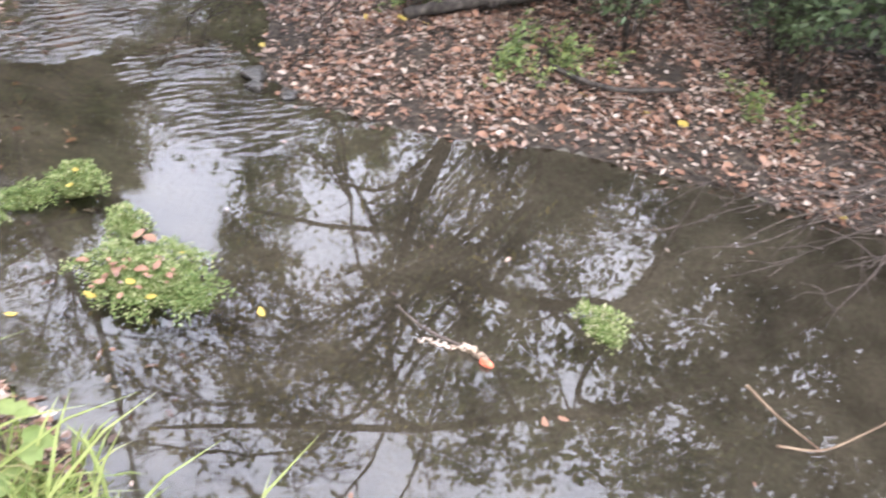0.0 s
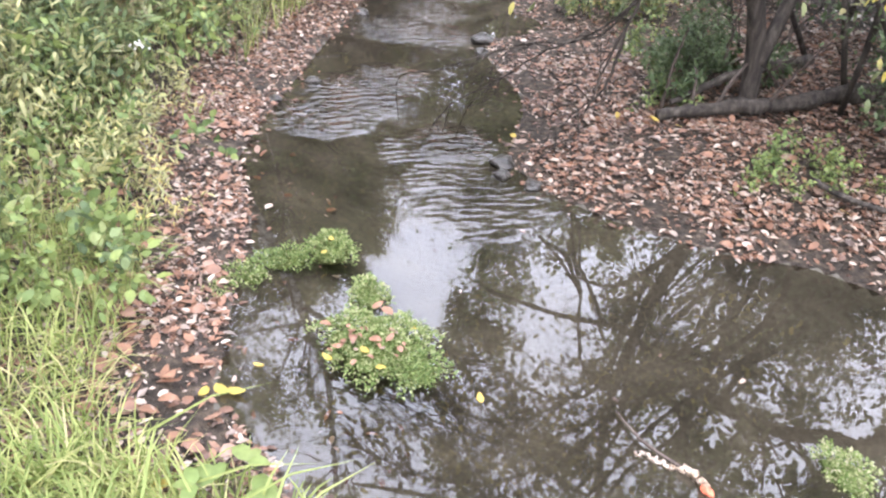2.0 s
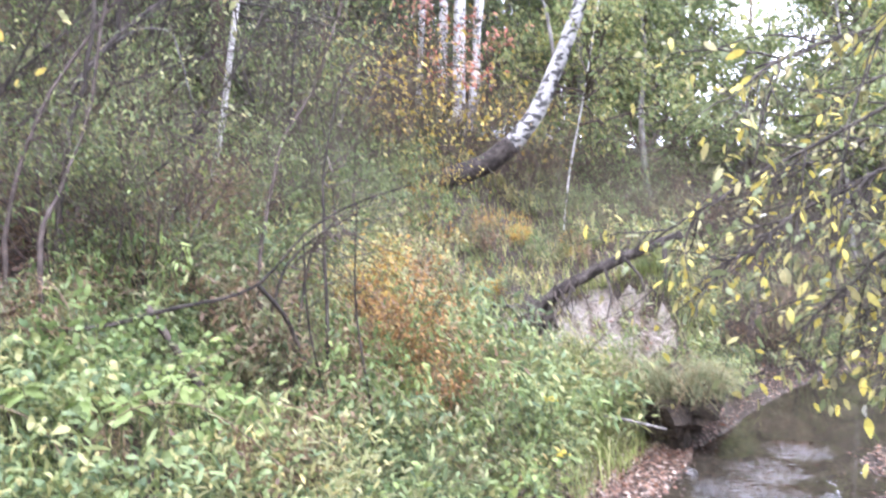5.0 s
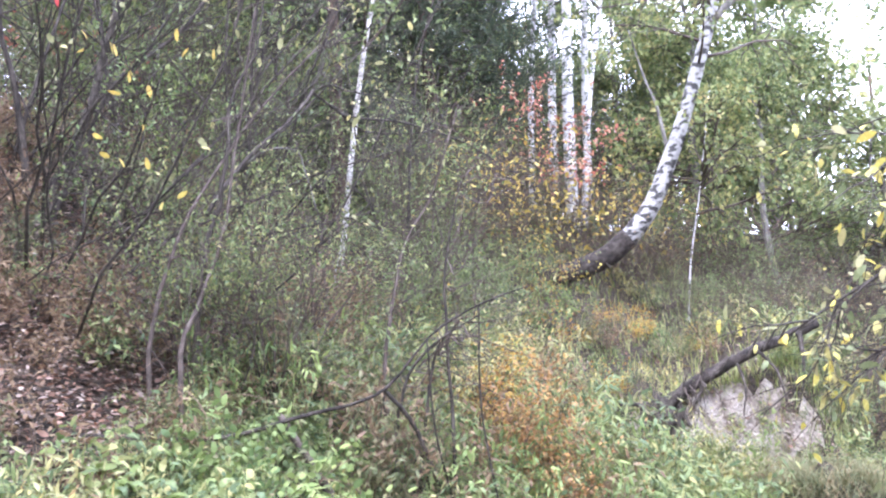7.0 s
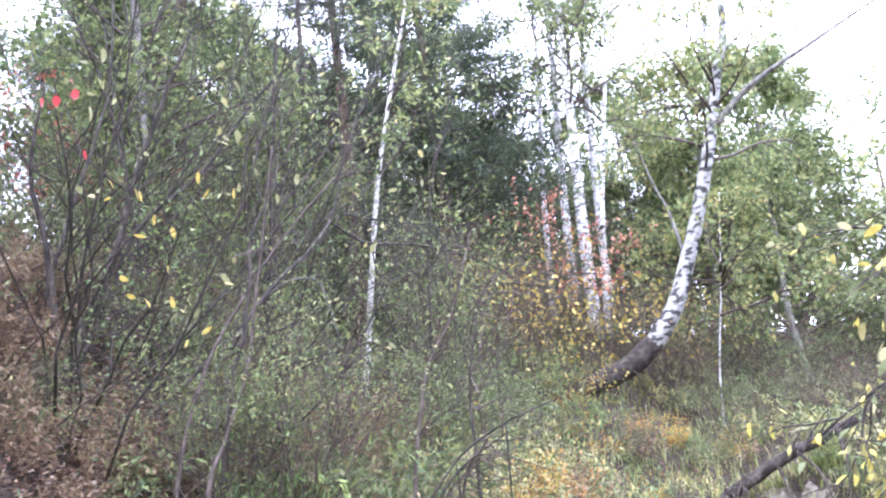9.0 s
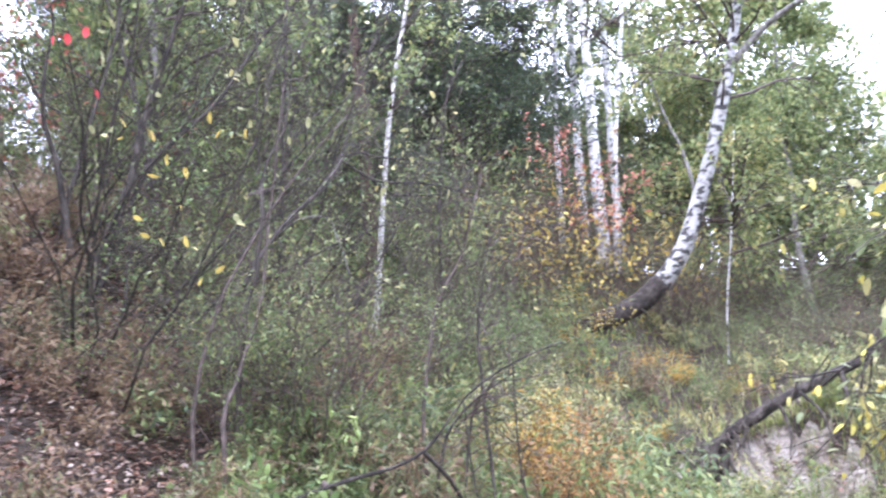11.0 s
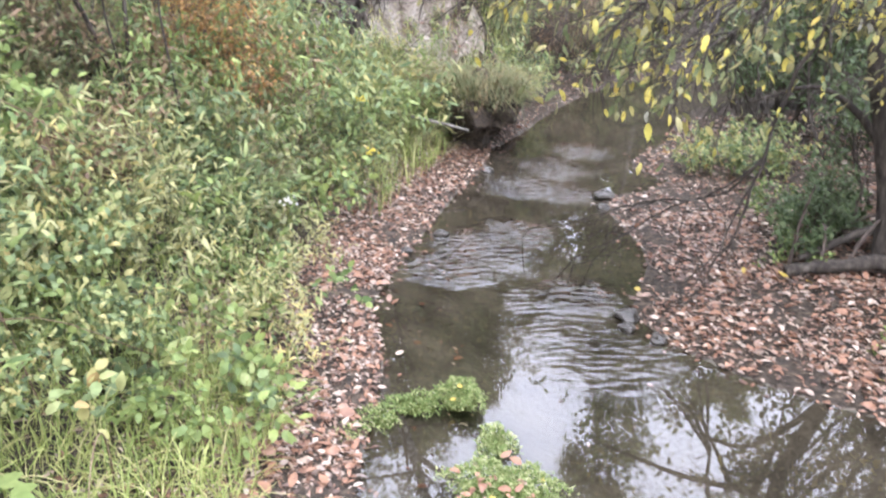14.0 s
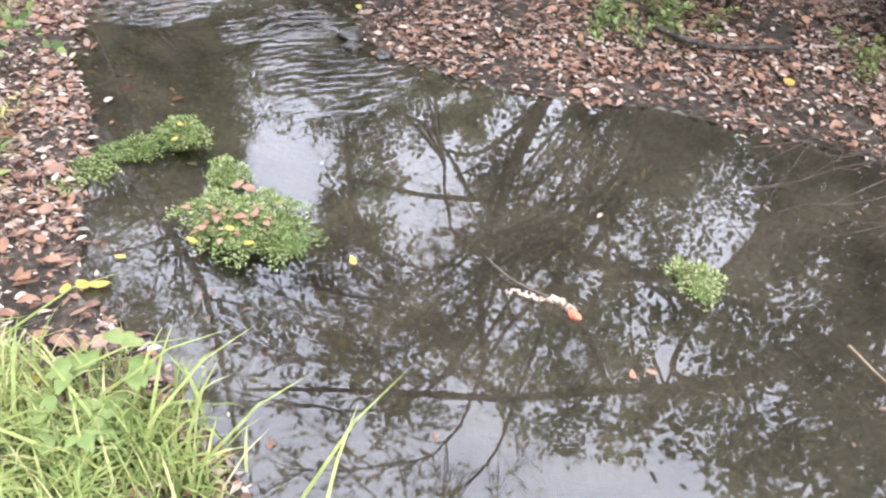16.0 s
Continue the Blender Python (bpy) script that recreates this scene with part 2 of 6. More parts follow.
def near_spot(x, y, inner, outer):
    d = n.new("ShaderNodeVectorMath")
    d.operation = "DISTANCE"
    d.inputs[1].default_value = (x, y, 0)
    l.new(tc.outputs["Object"], d.inputs[0])
    q = n.new("ShaderNodeMapRange")
    q.interpolation_type = "SMOOTHSTEP"
    q.inputs["From Min"].default_value, q.inputs["From Max"].default_value = inner, outer
    q.inputs["To Min"].default_value, q.inputs["To Max"].default_value = 1.0, 0.0
    l.new(d.outputs["Value"], q.inputs["Value"])
    return q.outputs[0]


def maths(op, p0, p1):
    q = n.new("ShaderNodeMath")
    q.operation = op
    for k, v in enumerate((p0, p1)):
        if isinstance(v, (int, float)):
            q.inputs[k].default_value = v
        else:
            l.new(v, q.inputs[k])
    return q.outputs[0]


def spots(places):
    got = None
    for place in places:
        v = near_spot(*place)
        got = v if got is None else maths("MAXIMUM", got, v)
    return got


ragged = n.new("ShaderNodeTexNoise")
ragged.inputs["Scale"].default_value, ragged.inputs["Detail"].default_value = 4.0, 3.0
l.new(tc.outputs["Object"], ragged.inputs["Vector"])


def uneven(v, cut):
    q = n.new("ShaderNodeMapRange")
    q.interpolation_type = "SMOOTHSTEP"
    q.inputs["From Min"].default_value, q.inputs["From Max"].default_value = cut, cut + 0.6
    l.new(maths("MULTIPLY", v, maths("ADD", ragged.outputs["Fac"], 0.35)), q.inputs["Value"])
    return q.outputs[0]


chop = uneven(spots([(0.6, 4.75, 0.0, 0.5), (0.9, 5.0, 0.0, 0.5), (1.15, 5.35, 0.0, 0.45), (1.4, 6.5, 0.0, 0.6), (1.8, 7.0, 0.0, 0.6), (2.25, 7.6, 0.0, 0.5), (1.3, 4.3, 0.0, 0.4), (1.75, 6.3, 0.0, 0.45), (0.75, 5.2, 0.0, 0.4)]), 0.08)
swell = uneven(spots([(1.2, 3.95, 0.05, 0.45), (1.25, 3.5, 0.0, 0.5), (1.45, 3.6, 0.0, 0.4), (1.05, 4.25, 0.0, 0.4)]), 0.10)
mp = n.new("ShaderNodeMapping")
mp.inputs["Scale"].default_value, mp.inputs["Rotation"].default_value = (1.0, 2.3, 1.0), (0, 0, radians(-24))
l.new(tc.outputs["Object"], mp.inputs[0])
wv = n.new("ShaderNodeTexNoise")
wv.inputs["Scale"].default_value, wv.inputs["Detail"].default_value = 9.5, 0.6
l.new(mp.outputs[0], wv.inputs["Vector"])
small = n.new("ShaderNodeTexNoise")
small.inputs["Scale"].default_value, small.inputs["Detail"].default_value = 11.0, 0.6
mp2 = n.new("ShaderNodeMapping")
mp2.inputs["Scale"].default_value, mp2.inputs["Rotation"].default_value = (1.0, 2.0, 1.0), (0, 0, radians(-20))
l.new(tc.outputs["Object"], mp2.inputs[0])
l.new(mp2.outputs[0], small.inputs["Vector"])
height = maths("ADD", maths("MULTIPLY", wv.outputs["Fac"], maths("MULTIPLY", swell, 0.62)), maths("MULTIPLY", small.outputs["Fac"], maths("MULTIPLY", chop, 2.6)))
bp = n.new("ShaderNodeBump")
bp.inputs["Strength"].default_value, bp.inputs["Distance"].default_value = 0.5, 0.05
l.new(height, bp.inputs["Height"])
fr = n.new("ShaderNodeFresnel")
fr.inputs["IOR"].default_value = 1.8
l.new(bp.outputs[0], fr.inputs["Normal"])
gl, tr, mx = n.new("ShaderNodeBsdfGlossy"), n.new("ShaderNodeBsdfTransparent"), n.new("ShaderNodeMixShader")
gl.inputs["Roughness"].default_value = 0.0
l.new(bp.outputs[0], gl.inputs["Normal"])
tr.inputs["Color"].default_value = (0.64, 0.61, 0.55, 1)
l.new(fr.outputs[0], mx.inputs[0])
l.new(tr.outputs[0], mx.inputs[1])
l.new(gl.outputs[0], mx.inputs[2])
l.new(mx.outputs[0], out.inputs[0])
M_WATER = m


# ---- mesh tools ----
def mesh_np(name, verts, faces, material, smooth=True):
    """A mesh from an array of corners and an array of faces of one size, or a list of such arrays."""
    verts = np.asarray(verts, float).reshape(-1, 3)
    groups = faces if isinstance(faces, list) else [faces]
    groups = [np.asarray(g, int) for g in groups if len(g)]
    me = bpy.data.meshes.new(name)
    loops = np.concatenate([g.ravel() for g in groups])
    totals = np.concatenate([np.full(len(g), g.shape[1]) for g in groups])
    starts = np.concatenate([[0], np.cumsum(totals)[:-1]])
    me.vertices.add(len(verts))
    me.vertices.foreach_set("co", verts.ravel())
    me.loops.add(len(loops))
    me.loops.foreach_set("vertex_index", loops)
    me.polygons.add(len(totals))
    me.polygons.foreach_set("loop_start", starts)
    me.polygons.foreach_set("loop_total", totals)
    me.polygons.foreach_set("use_smooth", np.full(len(totals), smooth))
    me.update(calc_edges=True)
    me.materials.append(material)
    return me


def unit(v):
    v = np.asarray(v, float)
    return v / (np.linalg.norm(v, axis=-1, keepdims=True) + 1e-9)


def leaf_geo(pos, way, face, length, width, shape="lance", curl=0.15):
    """Leaves from their foot, the way they point, the way they face, their length and width."""
    pos, way, face = (np.asarray(v, float) for v in (pos, way, face))
    count = len(pos)
    way = unit(way)
    side = unit(np.cross(way, face))
    up = np.cross(side, way)
    ln, wd = np.broadcast_to(length, count)[:, None], np.broadcast_to(width, count)[:, None]
    if shape == "diamond":
        rows = [(0, 0, 0), (0.45, -0.5, 0.12), (1, 0, -0.05), (0.45, 0.5, 0.12)]
        tri = [(0, 1, 2), (0, 2, 3)]
    elif shape == "lance":
        rows = [(0, 0, 0), (0.3, -0.42, 0.1), (0.3, 0.42, 0.1), (0.68, -0.34, 0.06), (0.68, 0.34, 0.06), (1, 0, -0.12)]
        tri = [(0, 1, 2), (1, 3, 2), (2, 3, 4), (3, 5, 4)]
    else:
        rows = [(0, 0, 0), (0.18, -0.36, 0.08), (0.18, 0.36, 0.08), (0.5, -0.5, 0.14), (0.5, 0.5, 0.14), (0.82, -0.28, 0.06), (0.82, 0.28, 0.06), (1, 0, -0.1)]
        tri = [(0, 1, 2), (1, 3, 2), (2, 3, 4), (3, 5, 4), (4, 5, 6), (5, 7, 6)]
    verts = np.stack([pos + way * ln * u + side * wd * v + up * ln * (w * curl / 0.15) * 0.6 for u, v, w in rows], 1)
    k = len(rows)
    faces = (np.arange(count)[:, None, None] * k + np.array(tri)[None]).reshape(-1, 3)
    return verts.reshape(-1, 3), faces


def blade_geo(rng, foot, height, lean, width, az):
    """Grass blades: bent ribbons that narrow to a tip."""
    count = len(foot)
    d = np.stack([np.cos(az), np.sin(az), 0 * az], -1)
    s = np.stack([-np.sin(az), np.cos(az), 0 * az], -1)
    verts = []
    for u, w in ((0, 0.8), (0.4, 1.0), (0.75, 0.7)):
        c = foot + d * (lean * height * u ** 2)[:, None]
        c[:, 2] += height * (u - 0.55 * lean * u ** 2.6)
        verts += [c - s * (width * w / 2)[:, None], c + s * (width * w / 2)[:, None]]
    c = foot + d * (lean * height)[:, None]
    c[:, 2] += height * (1 - 0.55 * lean)
    verts.append(c)
    verts = np.stack(verts, 1)
    tri = np.array([(0, 1, 2), (1, 3, 2), (2, 3, 4), (3, 5, 4), (4, 5, 6)])
    return verts.reshape(-1, 3), (np.arange(count)[:, None, None] * 7 + tri[None]).reshape(-1, 3)


def tube_geo(tubes, sides=6):
    """Tapered tubes along lists of points, closed at their ends."""
    vs, fs, base = [], [], 0
    for pts, rad in tubes:
        pts, rad = np.asarray(pts, float), np.asarray(rad, float)
        k = sides if rad[0] > 0.012 else (4 if rad[0] > 0.004 else 3)
        tan = unit(np.gradient(pts, axis=0))
        ref = np.array([0.31, 0.87, 0.38]) if abs(tan[0][2]) > 0.7 else np.array([0.1, 0.2, 1.0])
        u = unit(np.cross(tan, ref))
        v = np.cross(tan, u)
        an = np.arange(k) * 2 * np.pi / k
        ring = pts[:, None] + rad[:, None, None] * (u[:, None] * np.cos(an)[None, :, None] + v[:, None] * np.sin(an)[None, :, None])
        vs.append(ring.reshape(-1, 3))
        vs.append(np.stack([pts[0], pts[-1]]))
        m0 = len(pts)
        i, j = np.meshgrid(np.arange(m0 - 1), np.arange(k), indexing="ij")
        i, j, j2 = i.ravel(), j.ravel(), ((j + 1) % k).ravel()
        q0, q1, q2, q3 = i * k + j, i * k + j2, (i + 1) * k + j2, (i + 1) * k + j
        fs += [np.stack([q0, q1, q2], 1) + base, np.stack([q0, q2, q3], 1) + base]
        jj = np.arange(k)
        fs.append(np.stack([np.full(k, m0 * k), (jj + 1) % k, jj], 1) + base)
        fs.append(np.stack([np.full(k, m0 * k + 1), (m0 - 1) * k + jj, (m0 - 1) * k + (jj + 1) % k], 1) + base)
        base += m0 * k + 2
    return np.concatenate(vs), np.concatenate(fs)


def spline(pts, count):
    """A smooth line through a few points."""
    pts = np.asarray(pts, float)
    t = np.arange(len(pts))
    tt = np.linspace(0, len(pts) - 1, count)
    ext = np.vstack([2 * pts[0] - pts[1], pts, 2 * pts[-1] - pts[-2]])
    i = np.minimum(tt.astype(int), len(pts) - 2)
    f = (tt - i)[:, None]
    p0, p1, p2, p3 = ext[i], ext[i + 1], ext[i + 2], ext[i + 3]
    return 0.5 * (2 * p1 + (p2 - p0) * f + (2 * p0 - 5 * p1 + 4 * p2 - p3) * f ** 2 + (3 * p1 - p0 - 3 * p2 + p3) * f ** 3)


def part(name, me, parent, label=""):
    ob = new(name, me)
    ob.parent = parent
    return tagged(ob, label, kind="stuff" if name in ("limb", "crown", "leaves", "branch", "stem") else "")


def thing(name, x, y, z, label, category, group="", kind=""):
    ob = new(name)
    ob.empty_display_size = 0.1
    ob.matrix_basis = pose(x, y, z)
    return tagged(ob, label, category, group, kind)


def joined(pieces):
    """Several (corners, faces) as one."""
    vs, fs, base = [], [], 0
    for v, f in pieces:
        vs.append(v)
        fs.append(f + base)
        base += len(v)
    return np.concatenate(vs), np.concatenate(fs)


# ---- the lie of the land ----
LEFT = np.array([(30, -14), (14, -6), (7, -2.2), (3.5, -0.9), (1.6, -0.35), (0.75, 0.25), (0.35, 0.95), (0.22, 1.5), (0.12, 1.95), (-0.06, 2.3), (0.0, 2.7), (0.06, 3.1),
                 (0.13, 3.5), (0.1, 4.2), (0.25, 4.7), (0.6, 5.6), (0.85, 6.25), (1.2, 7.0), (1.35, 7.6), (1.85, 8.4), (2.4, 9.4), (3.2, 10.6), (5, 12.2), (9, 14), (16, 16), (34, 19)], float)
RIGHT = np.array([(34, 16.5), (16, 13.5), (9, 12), (5.6, 10.6), (4.2, 9.6), (3.6, 8.7), (3.2, 7.9), (2.65, 7.3), (2.55, 6.95), (2.75, 6.6), (2.5, 6.35), (2.05, 6.2), (1.95, 5.7), (1.97, 5.1), (1.9, 4.75),
                  (1.55, 4.05), (1.65, 3.65), (1.85, 3.35), (2.05, 3.15), (2.3, 2.95), (2.65, 2.78), (2.95, 2.45), (3.3, 2.1), (3.5, 1.75), (3.8, 1.5), (5, 0.6), (8, -0.4), (14, -2.5), (30, -9)], float)
SHORE = np.vstack([LEFT, RIGHT])


def line_gap(x, y, line):
    best = np.full(x.shape, 1e9)
    for (ax, ay), (bx, by) in zip(line[:-1], line[1:]):
        dx, dy = bx - ax, by - ay
        t = np.clip(((x - ax) * dx + (y - ay) * dy) / (dx * dx + dy * dy), 0, 1)
        best = np.minimum(best, np.hypot(x - ax - t * dx, y - ay - t * dy))
    return best


def in_water(x, y):
    inside = np.zeros(x.shape, bool)
    for (ax, ay), (bx, by) in zip(SHORE, np.roll(SHORE, -1, 0)):
        cross = (ay > y) != (by > y)
        inside ^= cross & (x < (bx - ax) * (y - ay) / (by - ay + 1e-12) + ax)
    return inside


def smooth(a0, a1, v):
    t = np.clip((v - a0) / (a1 - a0), 0, 1)
    return t * t * (3 - 2 * t)


def wobble(x, y):
    return 0.5 * np.sin(1.7 * x + 0.6 * y) * np.sin(1.3 * y - 0.4 * x) + 0.3 * np.sin(4.1 * x - 2.3 * y) + 0.2 * np.sin(7.7 * y + 5.1 * x)


def ground(x, y):
    """Height of the ground; below 0 in the stream."""
    x, y = np.atleast_1d(np.asarray(x, float)), np.atleast_1d(np.asarray(y, float))
    dl, dr, wet = line_gap(x, y, LEFT), line_gap(x, y, RIGHT), in_water(x, y)
    w = wobble(x, y)
    steep = 0.30 + 0.36 * smooth(1.2, 4.5, y) + 0.10 * smooth(8, 11, y)
    rise = np.minimum(np.maximum(dl - 0.55, 0), 4.6 + 0.12 * np.maximum(dl - 5.1, 0))
    zl = 0.15 * np.minimum(dl, 0.6) + steep * rise * smooth(0.5, 1.2, dl) + 0.06 * w * smooth(0.3, 1.5, dl)
    zr = 0.10 * np.minimum(dr, 3) + 0.16 * np.clip(dr - 3, 0, 6) + 0.05 * w * smooth(0.2, 1.5, dr)
    zw = -0.15 * np.minimum(np.minimum(dl, dr), 0.2) - 0.20 * smooth(0.1, 0.8, np.minimum(dl, dr)) + 0.02 * w * smooth(0, 0.4, np.minimum(dl, dr))
    # the bank of brown leaves at the edge of the forest
    zl = zl + 0.95 * smooth(4.0, 6.0, dl) * (1 - smooth(-4.8, -3.5, x)) * smooth(2.0, 4.5, y) * (1 - smooth(8.5, 11.0, y))
    # the sandy cut below the log
    edge = y + 0.06 * np.sin(5 * x) + 0.03 * np.sin(13 * x + 2 + 4 * y) + 0.25 * smooth(0.9, 1.7, x)
    brow = np.minimum(1.22 + 0.27 * x + 0.3 * (y - 8.8), 2.2 * dl) * smooth(-1.6, -0.4, x) * (1 - smooth(1.4, 2.2, x)) * (1 - smooth(10, 11.5, y))
    edge = edge + 0.03 * np.sin(23 * x + 15 * y) + 0.02 * np.sin(41 * x - 31 * y + 1)
    foot = np.minimum(zl, 0.42 + 0.12 * np.sin(5 * x))
    here = smooth(-0.9, -0.3, x) * smooth(7.2, 8.0, y)
    zl = np.where(edge < 8.72, zl * (1 - here) + foot * here, zl)
    zl = np.maximum(zl, foot + (brow - foot) * (0.75 * np.clip((edge - 8.0) / 0.7, 0, 1) + 0.25 * smooth(8.45, 8.7, edge)))
    return np.where(wet, zw, np.where(dl < dr, zl, zr))


def gz(x, y):
    return float(ground(x, y)[0])


def land_grid(xs, ys):
    gx, gy = np.meshgrid(xs, ys, indexing="ij")
    vx = np.stack([gx.ravel(), gy.ravel(), ground(gx.ravel(), gy.ravel())], 1)
    nx, ny = gx.shape
    i, j = np.meshgrid(np.arange(nx - 1), np.arange(ny - 1), indexing="ij")
    q = (i * ny + j).ravel()
    return vx, np.stack([q, q + ny, q + ny + 1, q + 1], 1)


def steps(spans):
    return np.unique(np.concatenate([np.arange(a0, a1, s) for a0, a1, s in spans]).round(4))


XS = steps([(-400, -40, 40), (-40, -8, 2.0), (-8, -1.5, 0.2), (-1.5, 4.5, 0.06), (4.5, 9, 0.25), (9, 40, 2.0), (40, 401, 40)])
YS = steps([(-400, -40, 40), (-40, -3, 2.0), (-3, 0.5, 0.25), (0.5, 10, 0.06), (10, 16, 0.25), (16, 40, 2.0), (40, 401, 40)])
gv, gf = land_grid(XS, YS)
me = mesh_np("ground", gv, gf, M_SOIL)
me.materials.append(M_BED)
me.materials.append(M_SAND)
mid = gv[gf].mean(1)
wet = in_water(mid[:, 0], mid[:, 1])
dl_mid = line_gap(mid[:, 0], mid[:, 1], LEFT)
sand = (~wet) & (mid[:, 0] > -0.35 + 0.12 * np.sin(9 * mid[:, 2])) & (mid[:, 0] < 1.2 + 0.25 * np.sin(7 * mid[:, 2] + 1) + 0.1 * np.sin(30 * mid[:, 1])) & (mid[:, 1] > 7.92) & (mid[:, 1] < 8.75 + 0.05 * np.sin(23 * mid[:, 0])) & (dl_mid > 0.3) & (mid[:, 2] > 0.38)
me.polygons.foreach_set("material_index", np.where(wet, 1, np.where(sand, 2, 0)).astype(np.int32))
tagged(new("ground", me), "dark brown forest soil with a muddy stream bed and a sandy cut bank", "ground", kind="structure")

gx, gy = np.meshgrid(np.array([-1.0, 1, 3, 6, 12, 34]), np.array([-14.0, -4, 0, 2, 4, 6, 8, 10, 13, 19]), indexing="ij")
wverts = np.stack([gx.ravel(), gy.ravel(), 0 * gx.ravel()], 1)
i, j = np.meshgrid(np.arange(5), np.arange(9), indexing="ij")
q = (i * 10 + j).ravel()
water = new("water", mesh_np("water", wverts, np.stack([q, q + 10, q + 11, q + 1], 1), M_WATER))
water.visible_shadow = False
tagged(water, "brown shallow stream water with mirrored trees and riffles", "water", kind="structure")


# ---- growing plants ----
def grow(rng, p, d, length, radius, level, spec, tubes, twigs):
    """A branch with its side branches; the last ones are kept as twigs that bear leaves."""
    count = 7 if level == spec["levels"] else 5
    pts = [np.array(p, float)]
    d = unit(d)
    for _ in range(count):
        d = unit(d + rng.normal(0, spec["wig"], 3) + np.array([0, 0, spec["lift"][level]]) / count)
        pts.append(pts[-1] + d * length / count)
    tubes.append((np.array(pts), np.linspace(radius, max(radius * 0.35, 0.0012), count + 1)))
    if level == 0:
        twigs.append(np.array(pts))
        return
    if level == 1:
        twigs.append(np.array(pts)[3:])
    for k in range(spec["kids"][level]):
        t = rng.uniform(spec["from"][level], 1.0)
        i = min(int(t * count), count - 1)
        q = pts[i] + (pts[i + 1] - pts[i]) * (t * count - i)
        ax = unit(pts[i + 1] - pts[i])
        off = unit(np.cross(ax, rng.normal(0, 1, 3)))
        ang = rng.uniform(*spec["angle"])
        grow(rng, q, ax * math.cos(ang) + off * math.sin(ang), length * rng.uniform(*spec["shrink"]), radius * (1 - 0.6 * t) * 0.6, level - 1, spec, tubes, twigs)


def leaves_on(rng, twigs, each, size, wide, shape, droop=0.3, spread=0.03, curl=0.15):
    pos, way = [], []
    for t in twigs:
        k = max(1 if each > 0.5 else 0, rng.poisson(each))
        u = rng.uniform(0.05, 1.0, k) * (len(t) - 1)
        i = np.minimum(u.astype(int), len(t) - 2)
        pos.append(t[i] + (t[i + 1] - t[i]) * (u - i)[:, None] + rng.normal(0, spread, (k, 3)))
        way.append(unit(t[i + 1] - t[i]) * 0.6 + rng.normal(0, 0.65, (k, 3)) - np.array([0, 0, droop]))
    pos, way = np.concatenate(pos), np.concatenate(way)
    face = np.array([0, 0, 1.0]) + rng.normal(0, 0.55, pos.shape)
    ln = size * rng.uniform(0.6, 1.3, len(pos))
    return leaf_geo(pos, way, face, ln, ln * wide, shape, curl)


def plant_meshes(seed, name, spec, stems, leaf, wood, leafmat):
    """Wood and leaves of one plant, from its stems: (foot, direction, length, radius)."""
    rng = np.random.default_rng(seed)
    tubes, twigs = [], []
    for p, d, ln, r in stems(rng):
        grow(rng, p, d, ln, r, spec["levels"], spec, tubes, twigs)
    a = mesh_np(name + "_wood", *tube_geo(tubes), wood)
    b = mesh_np(name + "_leaves", *leaves_on(rng, twigs, **leaf), leafmat, smooth=False)
    return a, b


def fan(count, lean, ln, r, foot=0.08):
    def make(rng):
        for k in range(count):
            az = rng.uniform(0, 6.283)
            e = rng.uniform(*lean)
            yield ((foot * math.cos(az), foot * math.sin(az), -0.03), (math.cos(az) * e, math.sin(az) * e, 1.0), rng.uniform(*ln), r * rng.uniform(0.7, 1.2))
    return make


HERB = dict(levels=1, wig=0.10, lift=[0.05, 0.1], kids=[0, 5], angle=(0.5, 1.1), shrink=(0.25, 0.45))
HERB["from"] = [0, 0.3]
BUSH = dict(levels=2, wig=0.13, lift=[0.1, 0.15, 0.1], kids=[0, 5, 6], angle=(0.4, 0.95), shrink=(0.35, 0.65))
BUSH["from"] = [0, 0.2, 0.25]
TREE = dict(levels=3, wig=0.09, lift=[0.0, 0.15, 0.3, 0.2], kids=[0, 5, 6, 15], angle=(0.6, 1.15), shrink=(0.28, 0.5))
TREE["from"] = [0, 0.2, 0.25, 0.3]


def put(name, meshes, x, y, turn, size, label, category, group="", sink=0.0, names=("stem", "leaves"), tilt=(0, 0)):
    ob = thing(name, 0, 0, 0, label, category, group)
    for nm, me in zip(names, meshes):
        part(nm, me, ob)
    ob.matrix_basis = pose(x, y, gz(x, y) - sink, tilt[0], tilt[1], turn) @ Matrix.Scale(size, 4)
    return ob


def scatter(rng, count, x0, x1, y0, y1, keep):
    """Random places where keep(x, y) holds."""
    got = []
    while len(got) < count:
        x, y = rng.uniform(x0, x1, 400), rng.uniform(y0, y1, 400)
        ok = keep(x, y)
        got += list(zip(x[ok], y[ok]))
    return got[:count]


def on_left(lo, hi):
    def keep(x, y):
        d = line_gap(x, y, LEFT)
        return (~in_water(x, y)) & (d < line_gap(x, y, RIGHT)) & (d > lo) & (d < hi) & (np.hypot(x, y) > 0.9)
    return keep


def on_right(lo, hi):
    def keep(x, y):
        d = line_gap(x, y, RIGHT)
        return (~in_water(x, y)) & (d < line_gap(x, y, LEFT)) & (d > lo) & (d < hi)
    return keep


